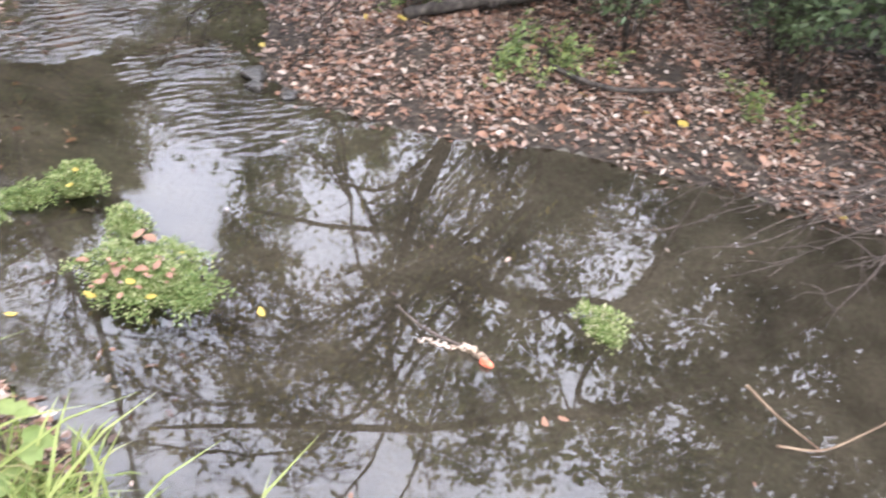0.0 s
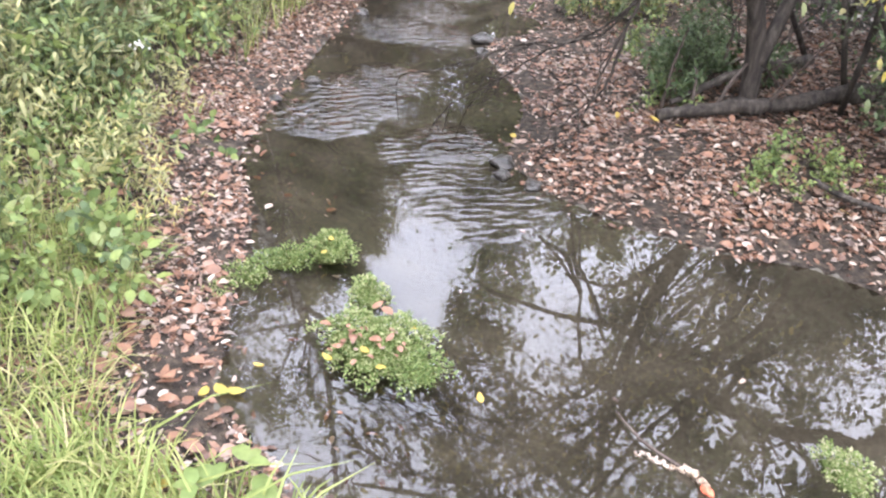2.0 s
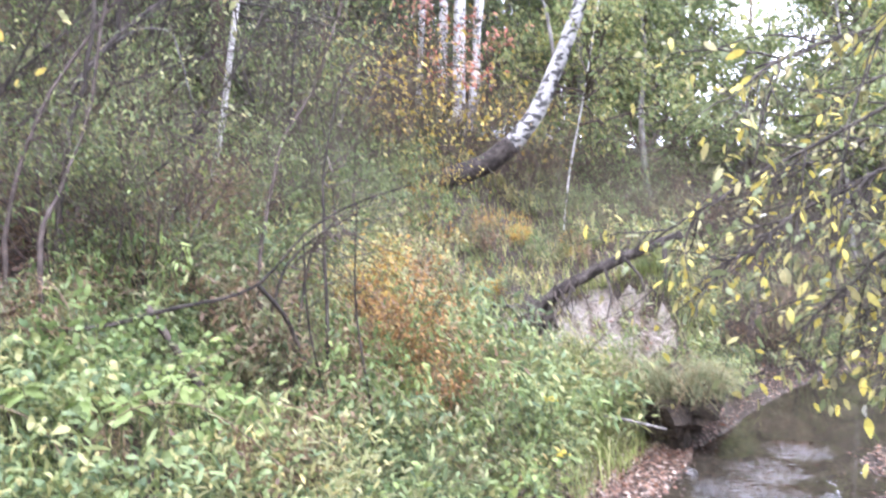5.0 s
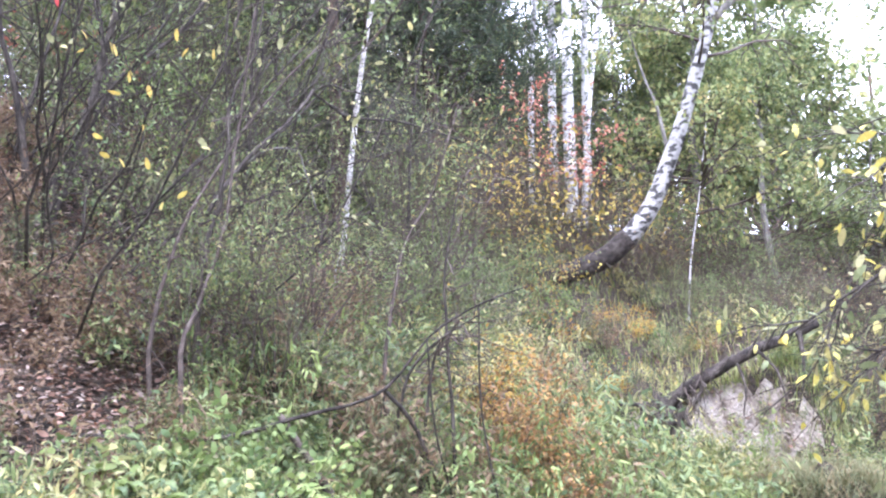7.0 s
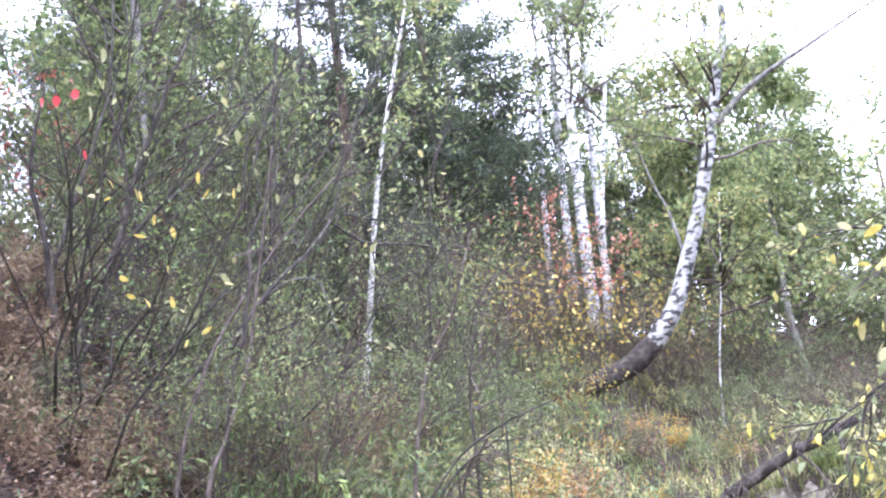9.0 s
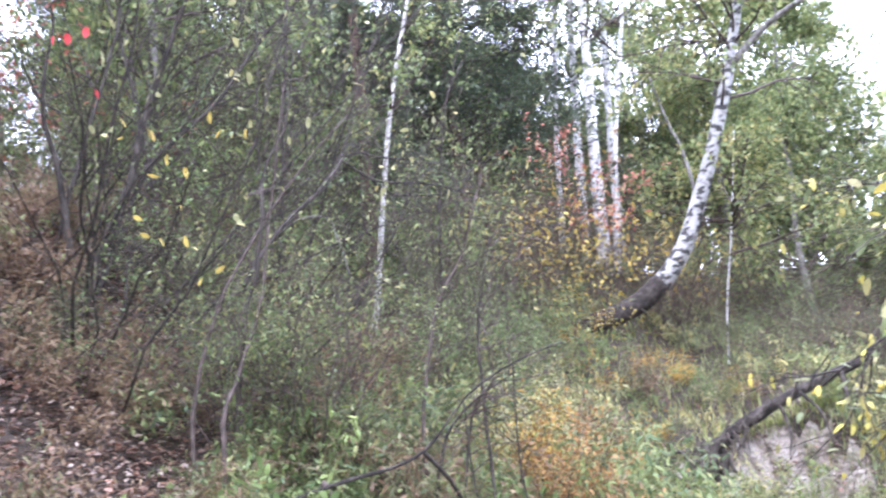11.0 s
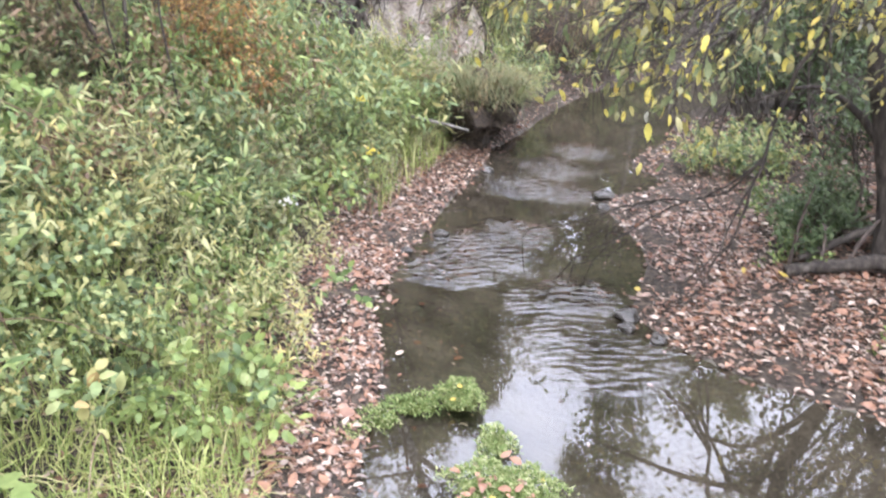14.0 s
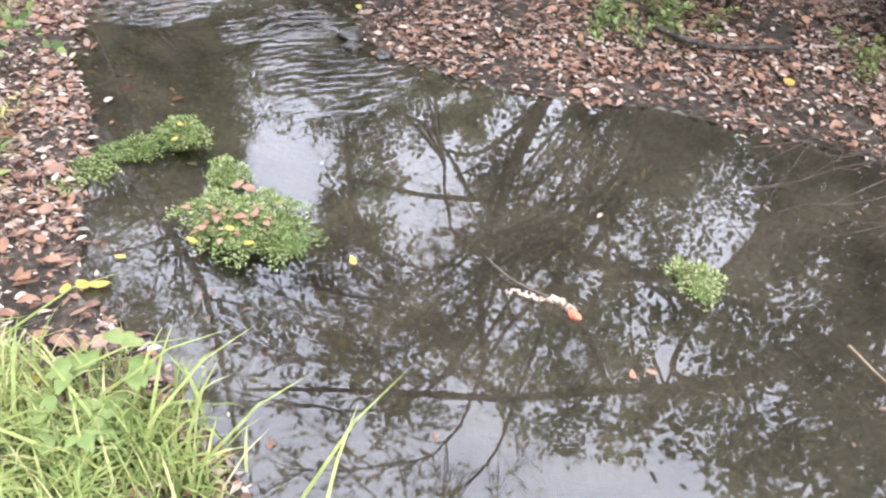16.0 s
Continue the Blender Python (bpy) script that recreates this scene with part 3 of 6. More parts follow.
# ---- the undergrowth of the slope ----
rng = np.random.default_rng(5)
HERBS = []
for k in range(6):
    lm = [M_HERB, M_HERB, M_HERBY, M_DARKHERB, M_BRAMBLE, M_DRY][k]
    HERBS.append(plant_meshes(20 + k, "herb", HERB, fan(6 + k % 3, (0.1, 0.75), (0.35, 0.8), 0.0035), dict(each=7, size=[0.078, 0.085, 0.07, 0.066, 0.078, 0.07][k], wide=0.25 + 0.07 * (k % 2), shape="lance", droop=0.4), M_REDSTEM if k in (3, 5) else M_STEM, lm))
BRAMBLES = [plant_meshes(40 + k, "bramble", HERB, fan(7, (0.5, 1.4), (0.3, 0.6), 0.004), dict(each=6, size=0.055, wide=0.62, shape="broad", droop=0.15), M_STEM, [M_BRAMBLE, M_HERB][k]) for k in range(2)]


def herb_kind(x, y, rng):
    """Kinds grow in patches."""
    w = math.sin(1.9 * x + 0.7) * math.sin(1.6 * y + 1.3 * x) + rng.normal(0, 0.45)
    return 5 if rng.uniform() < 0.06 else 2 if w > 0.75 else 0 if w > 0.1 else 3 if w > -0.25 else 1 if w > -0.6 else 4


for x, y in scatter(rng, 298, -3.6, 1.6, 1.6, 8.2, lambda x, y: on_left(0.75, 2.9)(x, y) & ((y > 3.0) | (x < -1.5)) & ((y > 4.3) | (line_gap(x, y, LEFT) > 0.95)) & (np.hypot(x + 1.05, y - 5.85) > 0.35)):
    k = herb_kind(x, y, rng)
    low_here = 0.55 if x < -1.35 and 3.1 < y < 4.7 else 1.0
    put("herb_plant", HERBS[k], x, y, rng.uniform(0, 360), low_here * rng.uniform(0.65, 1.15), "dry brown leafy herb on the slope" if k == 5 else "leafy green willowherb plant turning yellow on the slope", "herb", "herbs on the slope")
for x, y in scatter(rng, 50, -4.0, 0.3, 1.5, 6.0, lambda x, y: on_left(0.6, 2.6)(x, y) & ((y > 2.8) | (x < -1.3))):
    put("bramble_plant", BRAMBLES[rng.integers(0, 2)], x, y, rng.uniform(0, 360), rng.uniform(0.6, 1.1), "low bramble plant with broad fresh green leaves", "bramble", "brambles on the slope")
for k in range(46):
    x, y = scatter(rng, 1, -3.4, 0.6, 2.0, 7.5, on_left(0.8, 3.0))[0]
    az, ln = rng.uniform(0, 6.283), rng.uniform(0.6, 1.2)
    z = gz(x, y)
    d = np.array([math.cos(az), math.sin(az), 0]) * ln
    line = spline([(x, y, z - 0.02), np.array((x, y, z + ln * 0.5)) + d * 0.2, np.array((x, y, z + ln * 0.62)) + d * 0.6, np.array((x, y, z + ln * 0.4)) + d], 14)
    tagged(new("dry_stalk", mesh_np("dry_stalk", *tube_geo([(line, np.linspace(0.004, 0.0015, 14))]), M_REDSTEM)), "thin dry arching stalk among the herbs", "stalk", "dry stalks")

# ---- shrubs and slender trees of the slope ----
SHRUBS = [plant_meshes(60 + k, "shrub", BUSH, fan(6, (0.15, 0.6), (1.2, 2.2), 0.011, 0.12), dict(each=4.6, size=0.052, wide=0.45, shape="lance", spread=0.05), M_TWIG, lm)
          for k, lm in enumerate([M_TREELEAF, M_HERB, M_BRAMBLE, M_TREELEAF])]
for x, y in scatter(rng, 14, -8.5, -0.5, 5.5, 12.0, lambda x, y: on_left(2.2, 9.0)(x, y) & (x / y < -0.27) & ((x / y > -0.5) | (y > 7.5)) & ((np.abs(x / y + 0.38) > 0.07) | (y > 13))):
    put("shrub", SHRUBS[rng.integers(0, 4)], x, y, rng.uniform(0, 360), rng.uniform(0.7, 1.25), "thin-stemmed green shrub with small leaves", "shrub", "shrubs on the slope")

ORANGES = [plant_meshes(75, "orange_bush", BUSH, fan(9, (0.15, 0.55), (0.7, 1.25), 0.007, 0.12), dict(each=5.0, size=0.06, wide=0.55, shape="lance", spread=0.05), M_TWIG, M_ORANGELEAF)]
YELBUSH = plant_meshes(79, "yellow_bush", BUSH, fan(7, (0.15, 0.5), (0.8, 1.3), 0.007, 0.12), dict(each=5, size=0.05, wide=0.5, shape="lance", spread=0.05), M_TWIG, M_HERBY)
RUSTY = plant_meshes(74, "rust_shrub", BUSH, fan(8, (0.1, 0.4), (0.8, 1.2), 0.006, 0.14), dict(each=5.0, size=0.055, wide=0.5, shape="lance", spread=0.06), M_TWIG, M_RUSTLEAF)
for meshes, x, y, turn, sz, what in [(ORANGES[0], -1.36, 6.15, 0, 0.62, "yellow and orange"), (ORANGES[0], -1.15, 6.25, 140, 0.55, "yellow and orange"), (RUSTY, -0.95, 5.85, 30, 0.72, "rusty brown"), (RUSTY, -0.8, 5.55, 200, 0.6, "rusty brown"), (RUSTY, -1.05, 6.0, 310, 0.5, "rusty brown"), (ORANGES[0], -0.78, 5.9, 80, 0.36, "yellow and orange")]:
    put("autumn_bush", meshes, x, y, turn, sz, "small thin bush with " + what + " autumn leaves", "bush", "autumn bushes on the slope")
put("yellow_bush", YELBUSH, -1.5, 5.9, 60, 0.7, "small bush with yellow-green autumn leaves", "bush")

# ---- trees ----
def trunk_mesh(name, pts, r0, r1, material, sides=10, count=28, power=1.0):
    line = spline(pts, count)
    return mesh_np(name, *tube_geo([(line, r0 + (r1 - r0) * np.linspace(0, 1, count) ** power)], sides), material)


# the leaning birch: dark lying foot, then white trunk curving upwards
birch = thing("leaning_birch", -1.55, 10.9, gz(-1.55, 10.9), "leaning birch with a dark crooked foot and banded white bark", "birch tree")
bo = np.array([-1.55, 10.9, gz(-1.55, 10.9)])
foot_pts = np.array([(-2.2, 10.75, 2.45), (-1.65, 10.9, 2.62), (-1.02, 10.95, 2.76), (-0.58, 10.98, 2.91), (-0.24, 11.0, 3.15)]) - bo
white_pts = np.array([(-0.60, 10.98, 2.89), (-0.24, 11.0, 3.15), (0.10, 11.0, 3.57), (0.33, 11.0, 4.05), (0.58, 10.98, 4.62), (0.84, 10.97, 5.32), (1.04, 10.95, 5.91), (1.21, 10.93, 6.51), (1.45, 10.9, 7.3), (1.6, 10.9, 9.5), (1.7, 10.8, 12.0)]) - bo
part("foot", trunk_mesh("birch_foot", foot_pts, 0.14, 0.138, M_LOGBARK), birch, "dark rough lying trunk foot")
part("trunk", trunk_mesh("birch_trunk", white_pts, 0.135, 0.035, M_BIRCH, count=60), birch, "white trunk with black bands")
part("limb", trunk_mesh("birch_limb", np.array([(1.08, 10.94, 5.86), (1.63, 10.88, 6.28), (2.46, 10.72, 6.61), (3.2, 10.6, 6.9)]) - bo, 0.05, 0.015, M_GREYBARK), birch)
part("limb", trunk_mesh("birch_limb", np.array([(0.36, 11.0, 4.1), (0.26, 11.0, 4.84), (0.15, 11.0, 5.19), (0.0, 11.0, 5.9)]) - bo, 0.03, 0.01, M_GREYBARK), birch)


def crown(seed, trunk_pts, limbs, lo, hi, reach, leaf, material, wood, droop=-0.1):
    """Limbs and leaves round a trunk line; reach falls towards the top."""
    rng = np.random.default_rng(seed)
    line = spline(trunk_pts, 60)
    tubes, twigs = [], []
    spec = dict(levels=2, wig=0.12, lift=[-0.15, droop, 0.1], kids=[0, 5, 6], angle=(0.45, 0.95), shrink=(0.35, 0.6))
    spec["from"] = [0, 0.2, 0.2]
    for k in range(limbs):
        t = rng.uniform(lo, hi)
        p = line[int(t * 59)]
        az = rng.uniform(0, 6.283)
        ln = reach * (1.15 - 0.8 * (t - lo) / (hi - lo)) * rng.uniform(0.7, 1.2)
        grow(rng, p, (math.cos(az), math.sin(az), rng.uniform(0.1, 0.8)), ln, 0.012 * ln + 0.006, 2, spec, tubes, twigs)
    return mesh_np("limbs", *tube_geo(tubes, 5), wood), mesh_np("leaves", *leaves_on(rng, twigs, **leaf), material, smooth=False)


lm, lf = crown(90, white_pts, 16, 0.5, 0.98, 1.6, dict(each=7, size=0.07, wide=0.6, shape="diamond", droop=0.6, spread=0.06), M_TREELEAF, M_TWIG, -0.4)
part("limb", lm, birch)
part("crown", lf, birch, "thin green and yellow crown")


def birch_at(x, y, top_dx, top_dy, high, r, seed, label, tree_name="birch_tree"):
    z = gz(x, y)
    ob = thing(tree_name, x, y, z, label, "birch tree", "birches on the bank")
    pts = [(0, 0, -0.1), (top_dx * 0.2, top_dy * 0.2, high * 0.25), (top_dx * 0.55, top_dy * 0.5, high * 0.55), (top_dx, top_dy, high)]
    part("trunk", trunk_mesh("birch_trunk", pts, r, r * 0.35, M_WHITEBARK), ob)
    lm, lf = crown(seed, pts, 16, 0.55, 0.98, 1.4, dict(each=5, size=0.08, wide=0.6, shape="diamond", droop=0.6, spread=0.07), M_TREELEAF, M_TWIG, -0.4)
    part("limb", lm, ob)
    part("crown", lf, ob)
    return ob


BL = "tall slender birch with white bark and sparse leaves"
birch_at(-1.2, 14.0, 0.55, 0, 9.5, 0.12, 101, BL)
birch_at(-1.05, 14.2, 1.5, 0, 9.0, 0.06, 102, BL)
birch_at(-1.6, 15.0, 0.7, 0, 10.0, 0.10, 103, BL)
birch_at(-1.0, 15.2, 0.7, 0, 10.5, 0.09, 104, BL)
birch_at(-2.0, 14.8, 0.9, 0.3, 10.0, 0.07, 105, BL)
birch_at(0.42, 12.0, 0.6, 0, 3.2, 0.018, 106, "thin young birch stem with few leaves", "young_birch")
thin = thing("pale_sapling", -3.16, 7.9, gz(-3.16, 7.9), "thin pale-barked young tree with few leaves", "young tree")
tp = np.array([(-3.16, 7.9, gz(-3.16, 7.9) - 0.1), (-3.03, 7.94, 3.01), (-2.87, 8.0, 4.11), (-2.69, 8.06, 5.16), (-2.41, 8.15, 6.32), (-2.23, 8.2, 7.0), (-2.0, 8.3, 8.2)]) - np.array([-3.16, 7.9, gz(-3.16, 7.9)])
part("trunk", trunk_mesh("sapling_trunk", tp, 0.036, 0.012, M_PALEBARK), thin)
lm, lf = crown(107, tp, 12, 0.35, 0.98, 0.9, dict(each=4, size=0.07, wide=0.5, shape="diamond", spread=0.05), M_TREELEAF, M_TWIG)
part("limb", lm, thin)
part("crown", lf, thin)


def pine_meshes(seed, high, low=0.3, limbs=52, each=42):
    rng = np.random.default_rng(seed)
    pts = [(0, 0, -0.2), (0.1, 0, high * 0.4), (0.0, 0.1, high)]
    tubes, twigs = [], []
    spec = dict(levels=1, wig=0.08, lift=[0.05, 0.1], kids=[0, 9], angle=(0.5, 1.0), shrink=(0.25, 0.5))
    spec["from"] = [0, 0.25]
    for k in range(limbs):
        t = rng.uniform(low, 0.99)
        az = rng.uniform(0, 6.283)
        grow(rng, (0.05, 0, high * t), (math.cos(az), math.sin(az), rng.uniform(-0.2, 0.3)), 2.6 * (1.1 - t) + 0.5, 0.02, 1, spec, tubes, twigs)
    return (trunk_mesh("pine_trunk", pts, 0.15, 0.05, M_PINEBARK), mesh_np("pine_limbs", *tube_geo(tubes, 5), M_BARK),
            mesh_np("pine_crown", *leaves_on(rng, twigs, each=each, size=0.13, wide=0.16, shape="diamond", droop=-0.1, spread=0.08), M_NEEDLE, smooth=False))


PINES = [pine_meshes(120, 11.0), pine_meshes(121, 12.5), pine_meshes(122, 9.0, 0.12, 80, 46)]
for k, (x, y, q) in enumerate([(-4.7, 12.3, 0), (-7.4, 11.9, 1), (-3.6, 14.6, 2), (-6.4, 15.0, 2), (-9.5, 13.0, 0), (-4.9, 17.5, 1), (-8.6, 16.0, 2), (-4.3, 19.5, 2), (-11.5, 15.0, 2)]):
    put("pine_tree", PINES[q], x, y, 67 * k, 0.9 + 0.08 * (k % 3), "dark pine tree with bare lower branches in the forest", "pine tree", "pines of the forest", 0.1, ("trunk", "limb", "crown"))


def tree_meshes(seed, high, material, each, size=0.11, reach=1.9):
    pts = [(0, 0, -0.2), (0.15, 0.05, high * 0.35), (0.05, 0.2, high * 0.7), (0.3, 0.1, high)]
    lm, lf = crown(seed, pts, 30, 0.12, 0.98, reach, dict(each=each, size=size, wide=0.6, shape="diamond", droop=0.3, spread=0.12), material, M_TWIG)
    return trunk_mesh("tree_trunk", pts, 0.085, 0.02, M_GREYBARK), lm, lf


TREES = [tree_meshes(130, 6.5, M_TREELEAF, 9), tree_meshes(131, 8.0, M_TREELEAF, 9), tree_meshes(132, 5.0, M_TREELEAF, 7), tree_meshes(133, 9.0, M_DARKLEAF, 9)]
for x, y in scatter(rng, 30, -16, 14, 15.5, 27, lambda x, y: (~in_water(x, y)) & (np.abs(x / y + 0.07) > 0.05) & ((x / y > 0.02) | (y > 18) | (x / y < -0.2)) & ((x / y < 0.23) | (x / y > 0.36))):
    k = rng.integers(0, 4)
    put("broadleaf_tree", TREES[k], x, y, rng.uniform(0, 360), rng.uniform(0.8, 1.2), "green broadleaf tree of the forest edge", "tree", "trees of the forest", 0.1, ("trunk", "limb", "crown"))
for x, y in [(-0.5, 18.5), (0.6, 19.5), (-1.7, 20.5), (-2.7, 19.0), (1.2, 21.0), (2.0, 14.5), (3.8, 15.6), (5.4, 14.8), (1.4, 16.4), (3.0, 17.8), (6.8, 16.6), (-1.0, 19.6), (-0.2, 20.4), (0.3, 18.8), (-7.4, 10.4), (-8.4, 11.6), (-9.2, 12.4), (-6.9, 9.4), (-1.9, 18.4)]:
    put("broadleaf_tree", TREES[int(x * 10) % 3], x, y, x * 90, 0.6 if 0.23 < x / y < 0.36 else 0.78, "young green broadleaf tree on the far bank", "tree", "trees of the forest", 0.1, ("trunk", "limb", "crown"))
for x, y in scatter(rng, 13, -14, -4.5, 7, 14, lambda x, y: on_left(3.5, 14)(x, y) & (x / y < -0.3) & (np.abs(x / y + 0.38) > 0.09)):
    put("broadleaf_tree", TREES[rng.integers(0, 4)], x, y, rng.uniform(0, 360), rng.uniform(0.7, 1.0), "slender green tree on the slope", "tree", "trees of the forest", 0.1, ("trunk", "limb", "crown"))

for k, (x, y, sz) in enumerate([(-1.5, 17.0, 1.5), (-0.9, 17.4, 1.7), (-0.3, 16.6, 1.4), (-2.1, 17.6, 1.7), (-2.8, 16.8, 1.5), (0.3, 17.5, 1.6), (-0.6, 15.8, 1.1), (-1.6, 16.2, 1.1), (-3.4, 17.4, 1.7), (3.2, 16.8, 1.5), (2.5, 17.5, 1.6), (4.2, 17.2, 1.6), (1.6, 17.8, 1.6), (5.2, 17.0, 1.6)]):
    put("forest_shrub", SHRUBS[k % 4], x, y, 71 * k, sz, "tall green shrub behind the birch trunks", "shrub", "shrubs behind the birches")

# out-of-view trees, added only to cast shade on the left slope
for k, (x, y, sz) in enumerate([(-7.0, 3.2, 1.0), (-6.2, 0.6, 1.1), (-8.2, 5.2, 1.1), (-5.0, -2.4, 1.0), (-8.4, -0.8, 1.2), (-7.2, 1.8, 0.9), (-3.2, -5.0, 1.0), (-5.3, 1.3, 0.95), (-4.9, -0.7, 1.0)]):
    put("broadleaf_tree", TREES[(3, 1, 3, 0)[k % 4]], x, y, 77 * k, sz, "unseen green broadleaf tree added to shade the slope", "tree", "trees of the forest", 0.1, ("trunk", "limb", "crown"))

# ---- right bank ----
WILLOW_LEAVES = []
for k in range(8):
    v, f = leaf_geo([(0, 0, 0)], [(1, 0, 0)], [(0.1, 0.2, 1)], 0.078, 0.030 + 0.002 * k, "broad", 0.05 + 0.03 * k)
    WILLOW_LEAVES.append(mesh_np("willow_leaf", v, f, [M_WILLOW, M_YELLEAF, M_BRAMBLE, M_WILLOW, M_TREELEAF, M_PALELEAF, M_WILLOW, M_TREELEAF][k]))


def willow(x, y, seed, mains, label):
    """A bush whose main branches arch over the stream, with hanging side twigs and leaves."""
    rg = np.random.default_rng(seed)
    org = np.array([x, y, gz(x, y)])
    ob = thing("overhanging_willow", *org, label, "bush")
    spec = dict(levels=1, wig=0.12, lift=[-0.25, -0.4], kids=[0, 7], angle=(0.3, 0.9), shrink=(0.35, 0.6))
    spec["from"] = [0, 0.15]
    twigs = []
    for pts in mains:
        near = np.array(pts[0]) - org
        bow = near * 0.5 + np.array([rg.uniform(-0.3, 0.3), rg.uniform(-0.5, 0.6), rg.uniform(-0.3, 0.5)])
        line = spline(np.vstack([[rg.uniform(-0.5, 0.9), rg.uniform(-0.9, 1.3), -0.1], bow, np.array(pts) - org]), 24)
        line[2:] += np.cumsum(rg.normal(0, 0.012, (22, 3)), 0)
        tubes = [(line, np.linspace(0.020, 0.005, 24))]
        mine = []
        for k in range(34):
            i = rg.integers(4, 23)
            ax = unit(line[i] - line[i - 1])
            off = unit(np.cross(ax, rg.normal(0, 1, 3)))
            grow(rg, line[i], ax * 0.75 + off * 0.7 + np.array([0, 0, -0.1]), rg.uniform(0.25, 0.62), 0.005, 1, spec, tubes, mine)
        part("branch", mesh_np("willow_branch", *tube_geo(tubes), M_BARK), ob)
        twigs += mine
    for k in range(220):
        t = twigs[rg.integers(0, len(twigs))]
        p = t[rg.integers(1, len(t))]
        leaf = part("leaf", WILLOW_LEAVES[k % 8], ob)
        leaf.matrix_basis = Matrix.LocRotScale(Vector(p), Euler((rg.normal(0, 0.7), rg.uniform(0.2, 1.3), rg.uniform(0, 6.283))), Vector((1, 1, 1)) * rg.uniform(0.5, 0.95))
    part("leaves", mesh_np("willow_leaves", *leaves_on(rg, twigs, each=0.75, size=0.062, wide=0.42, shape="broad", droop=0.6, spread=0.02), M_WILLOW, smooth=False), ob)


willow(4.2, 4.4, 150, [[(2.52, 3.67, 2.0), (1.8, 3.46, 2.54), (1.08, 3.46, 2.32), (0.5, 3.56, 2.0)],
                       [(2.45, 3.82, 1.86), (1.73, 3.74, 2.22), (1.15, 3.67, 2.0), (0.79, 3.67, 1.71)],
                       [(2.59, 3.6, 2.22), (2.02, 3.31, 2.79), (1.37, 3.24, 2.72), (0.86, 3.31, 2.54)],
                       [(2.45, 4.03, 1.71), (1.87, 4.03, 2.0), (1.37, 3.96, 1.78), (1.08, 3.96, 1.53)],
                       [(2.52, 3.53, 1.64), (1.94, 3.31, 1.93), (1.51, 3.24, 1.78), (1.3, 3.24, 1.53)],
                       [(2.66, 4.1, 1.93), (2.16, 4.25, 2.43), (1.58, 4.39, 2.36), (1.01, 4.54, 2.07)],
                       [(2.59, 3.74, 1.71), (2.16, 3.6, 1.93), (1.8, 3.53, 1.78), (1.51, 3.53, 1.57)],
                       [(2.74, 3.6, 2.43), (2.3, 3.24, 3.01), (1.73, 3.02, 3.08), (1.3, 2.95, 2.86)],
                       [(2.59, 4.03, 1.64), (2.23, 4.1, 1.86), (1.87, 4.18, 1.71), (1.58, 4.25, 1.5)],
                       [(2.81, 4.25, 2.29), (2.38, 4.54, 2.79), (1.87, 4.75, 2.79), (1.44, 4.9, 2.5)]],
       "overhanging bush of dark branches with yellowing leaves above the stream")
DARKS = [plant_meshes(160 + k, "dark_shrub", BUSH, fan(8, (0.2, 0.8), (0.9, 1.6), 0.012, 0.15), dict(each=9, size=0.068, wide=0.48, shape="lance", spread=0.05), M_BARK, M_DARKLEAF) for k in range(2)]
for k, (x, y, s) in enumerate([(3.75, 3.5, 0.65), (4.35, 2.75, 0.6), (4.75, 2.2, 0.65), (2.95, 4.75, 0.35), (3.9, 5.3, 0.7), (4.6, 4.4, 1.0), (5.2, 3.6, 0.95), (5.6, 2.9, 1.0), (4.3, 6.4, 1.2), (5.6, 5.2, 1.3), (6.4, 4.0, 1.3), (6.6, 2.2, 1.2), (5.2, 7.2, 1.3), (4.4, 7.9, 1.0), (6.0, 8.5, 1.4), (7.2, 6.2, 1.5), (6.2, 2.4, 1.9), (5.7, 1.6, 1.7), (6.9, 3.2, 2.1), (7.2, 1.3, 2.2), (6.3, 0.5, 1.9), (5.3, 2.2, 1.2)]):
    put("dark_shrub", DARKS[k % 2], x, y, 77 * k, s, "dense dark green shrub behind the leaf-covered bank", "shrub", "shrubs of the far bank")
post = thing("dark_tree", 3.28, 4.4, gz(3.28, 4.4), "leaning dark trunk rising from the leaf-covered bank", "tree")
part("trunk", trunk_mesh("dark_trunk", [(0, 0, -0.15), (-0.05, 0.02, 0.4), (-0.22, 0.0, 0.9), (-0.36, 0.02, 1.4), (-0.3, 0.3, 2.6), (0.1, 0.7, 4.2)], 0.065, 0.03, M_BARK), post)
part("limb", trunk_mesh("dark_limb", [(-0.14, 0.0, 0.7), (-0.35, 0.05, 0.95), (-0.65, 0.05, 1.1), (-1.0, 0.1, 1.0)], 0.03, 0.008, M_BARK, 6), post)
part("limb", trunk_mesh("dark_limb", [(-0.02, 0.0, 0.3), (0.2, 0.1, 0.8), (0.5, 0.15, 1.5), (0.7, 0.3, 2.6)], 0.05, 0.02, M_BARK, 7), post)
WATERSIDE = plant_meshes(48, "waterside_plant", HERB, fan(8, (0.2, 0.9), (0.4, 0.7), 0.004), dict(each=9, size=0.085, wide=0.42, shape="broad", droop=0.3, curl=0.3), M_STEM, M_HERB)
for x, y, s in [(2.98, 6.75, 0.5), (3.25, 6.55, 0.6), (3.5, 6.4, 0.6), (3.2, 7.1, 0.55), (3.6, 6.9, 0.7)]:
    put("waterside_plant", WATERSIDE, x, y, 90 * x, s, "bright green leafy plant leaning over the water's edge", "plant", "plants at the water's edge")
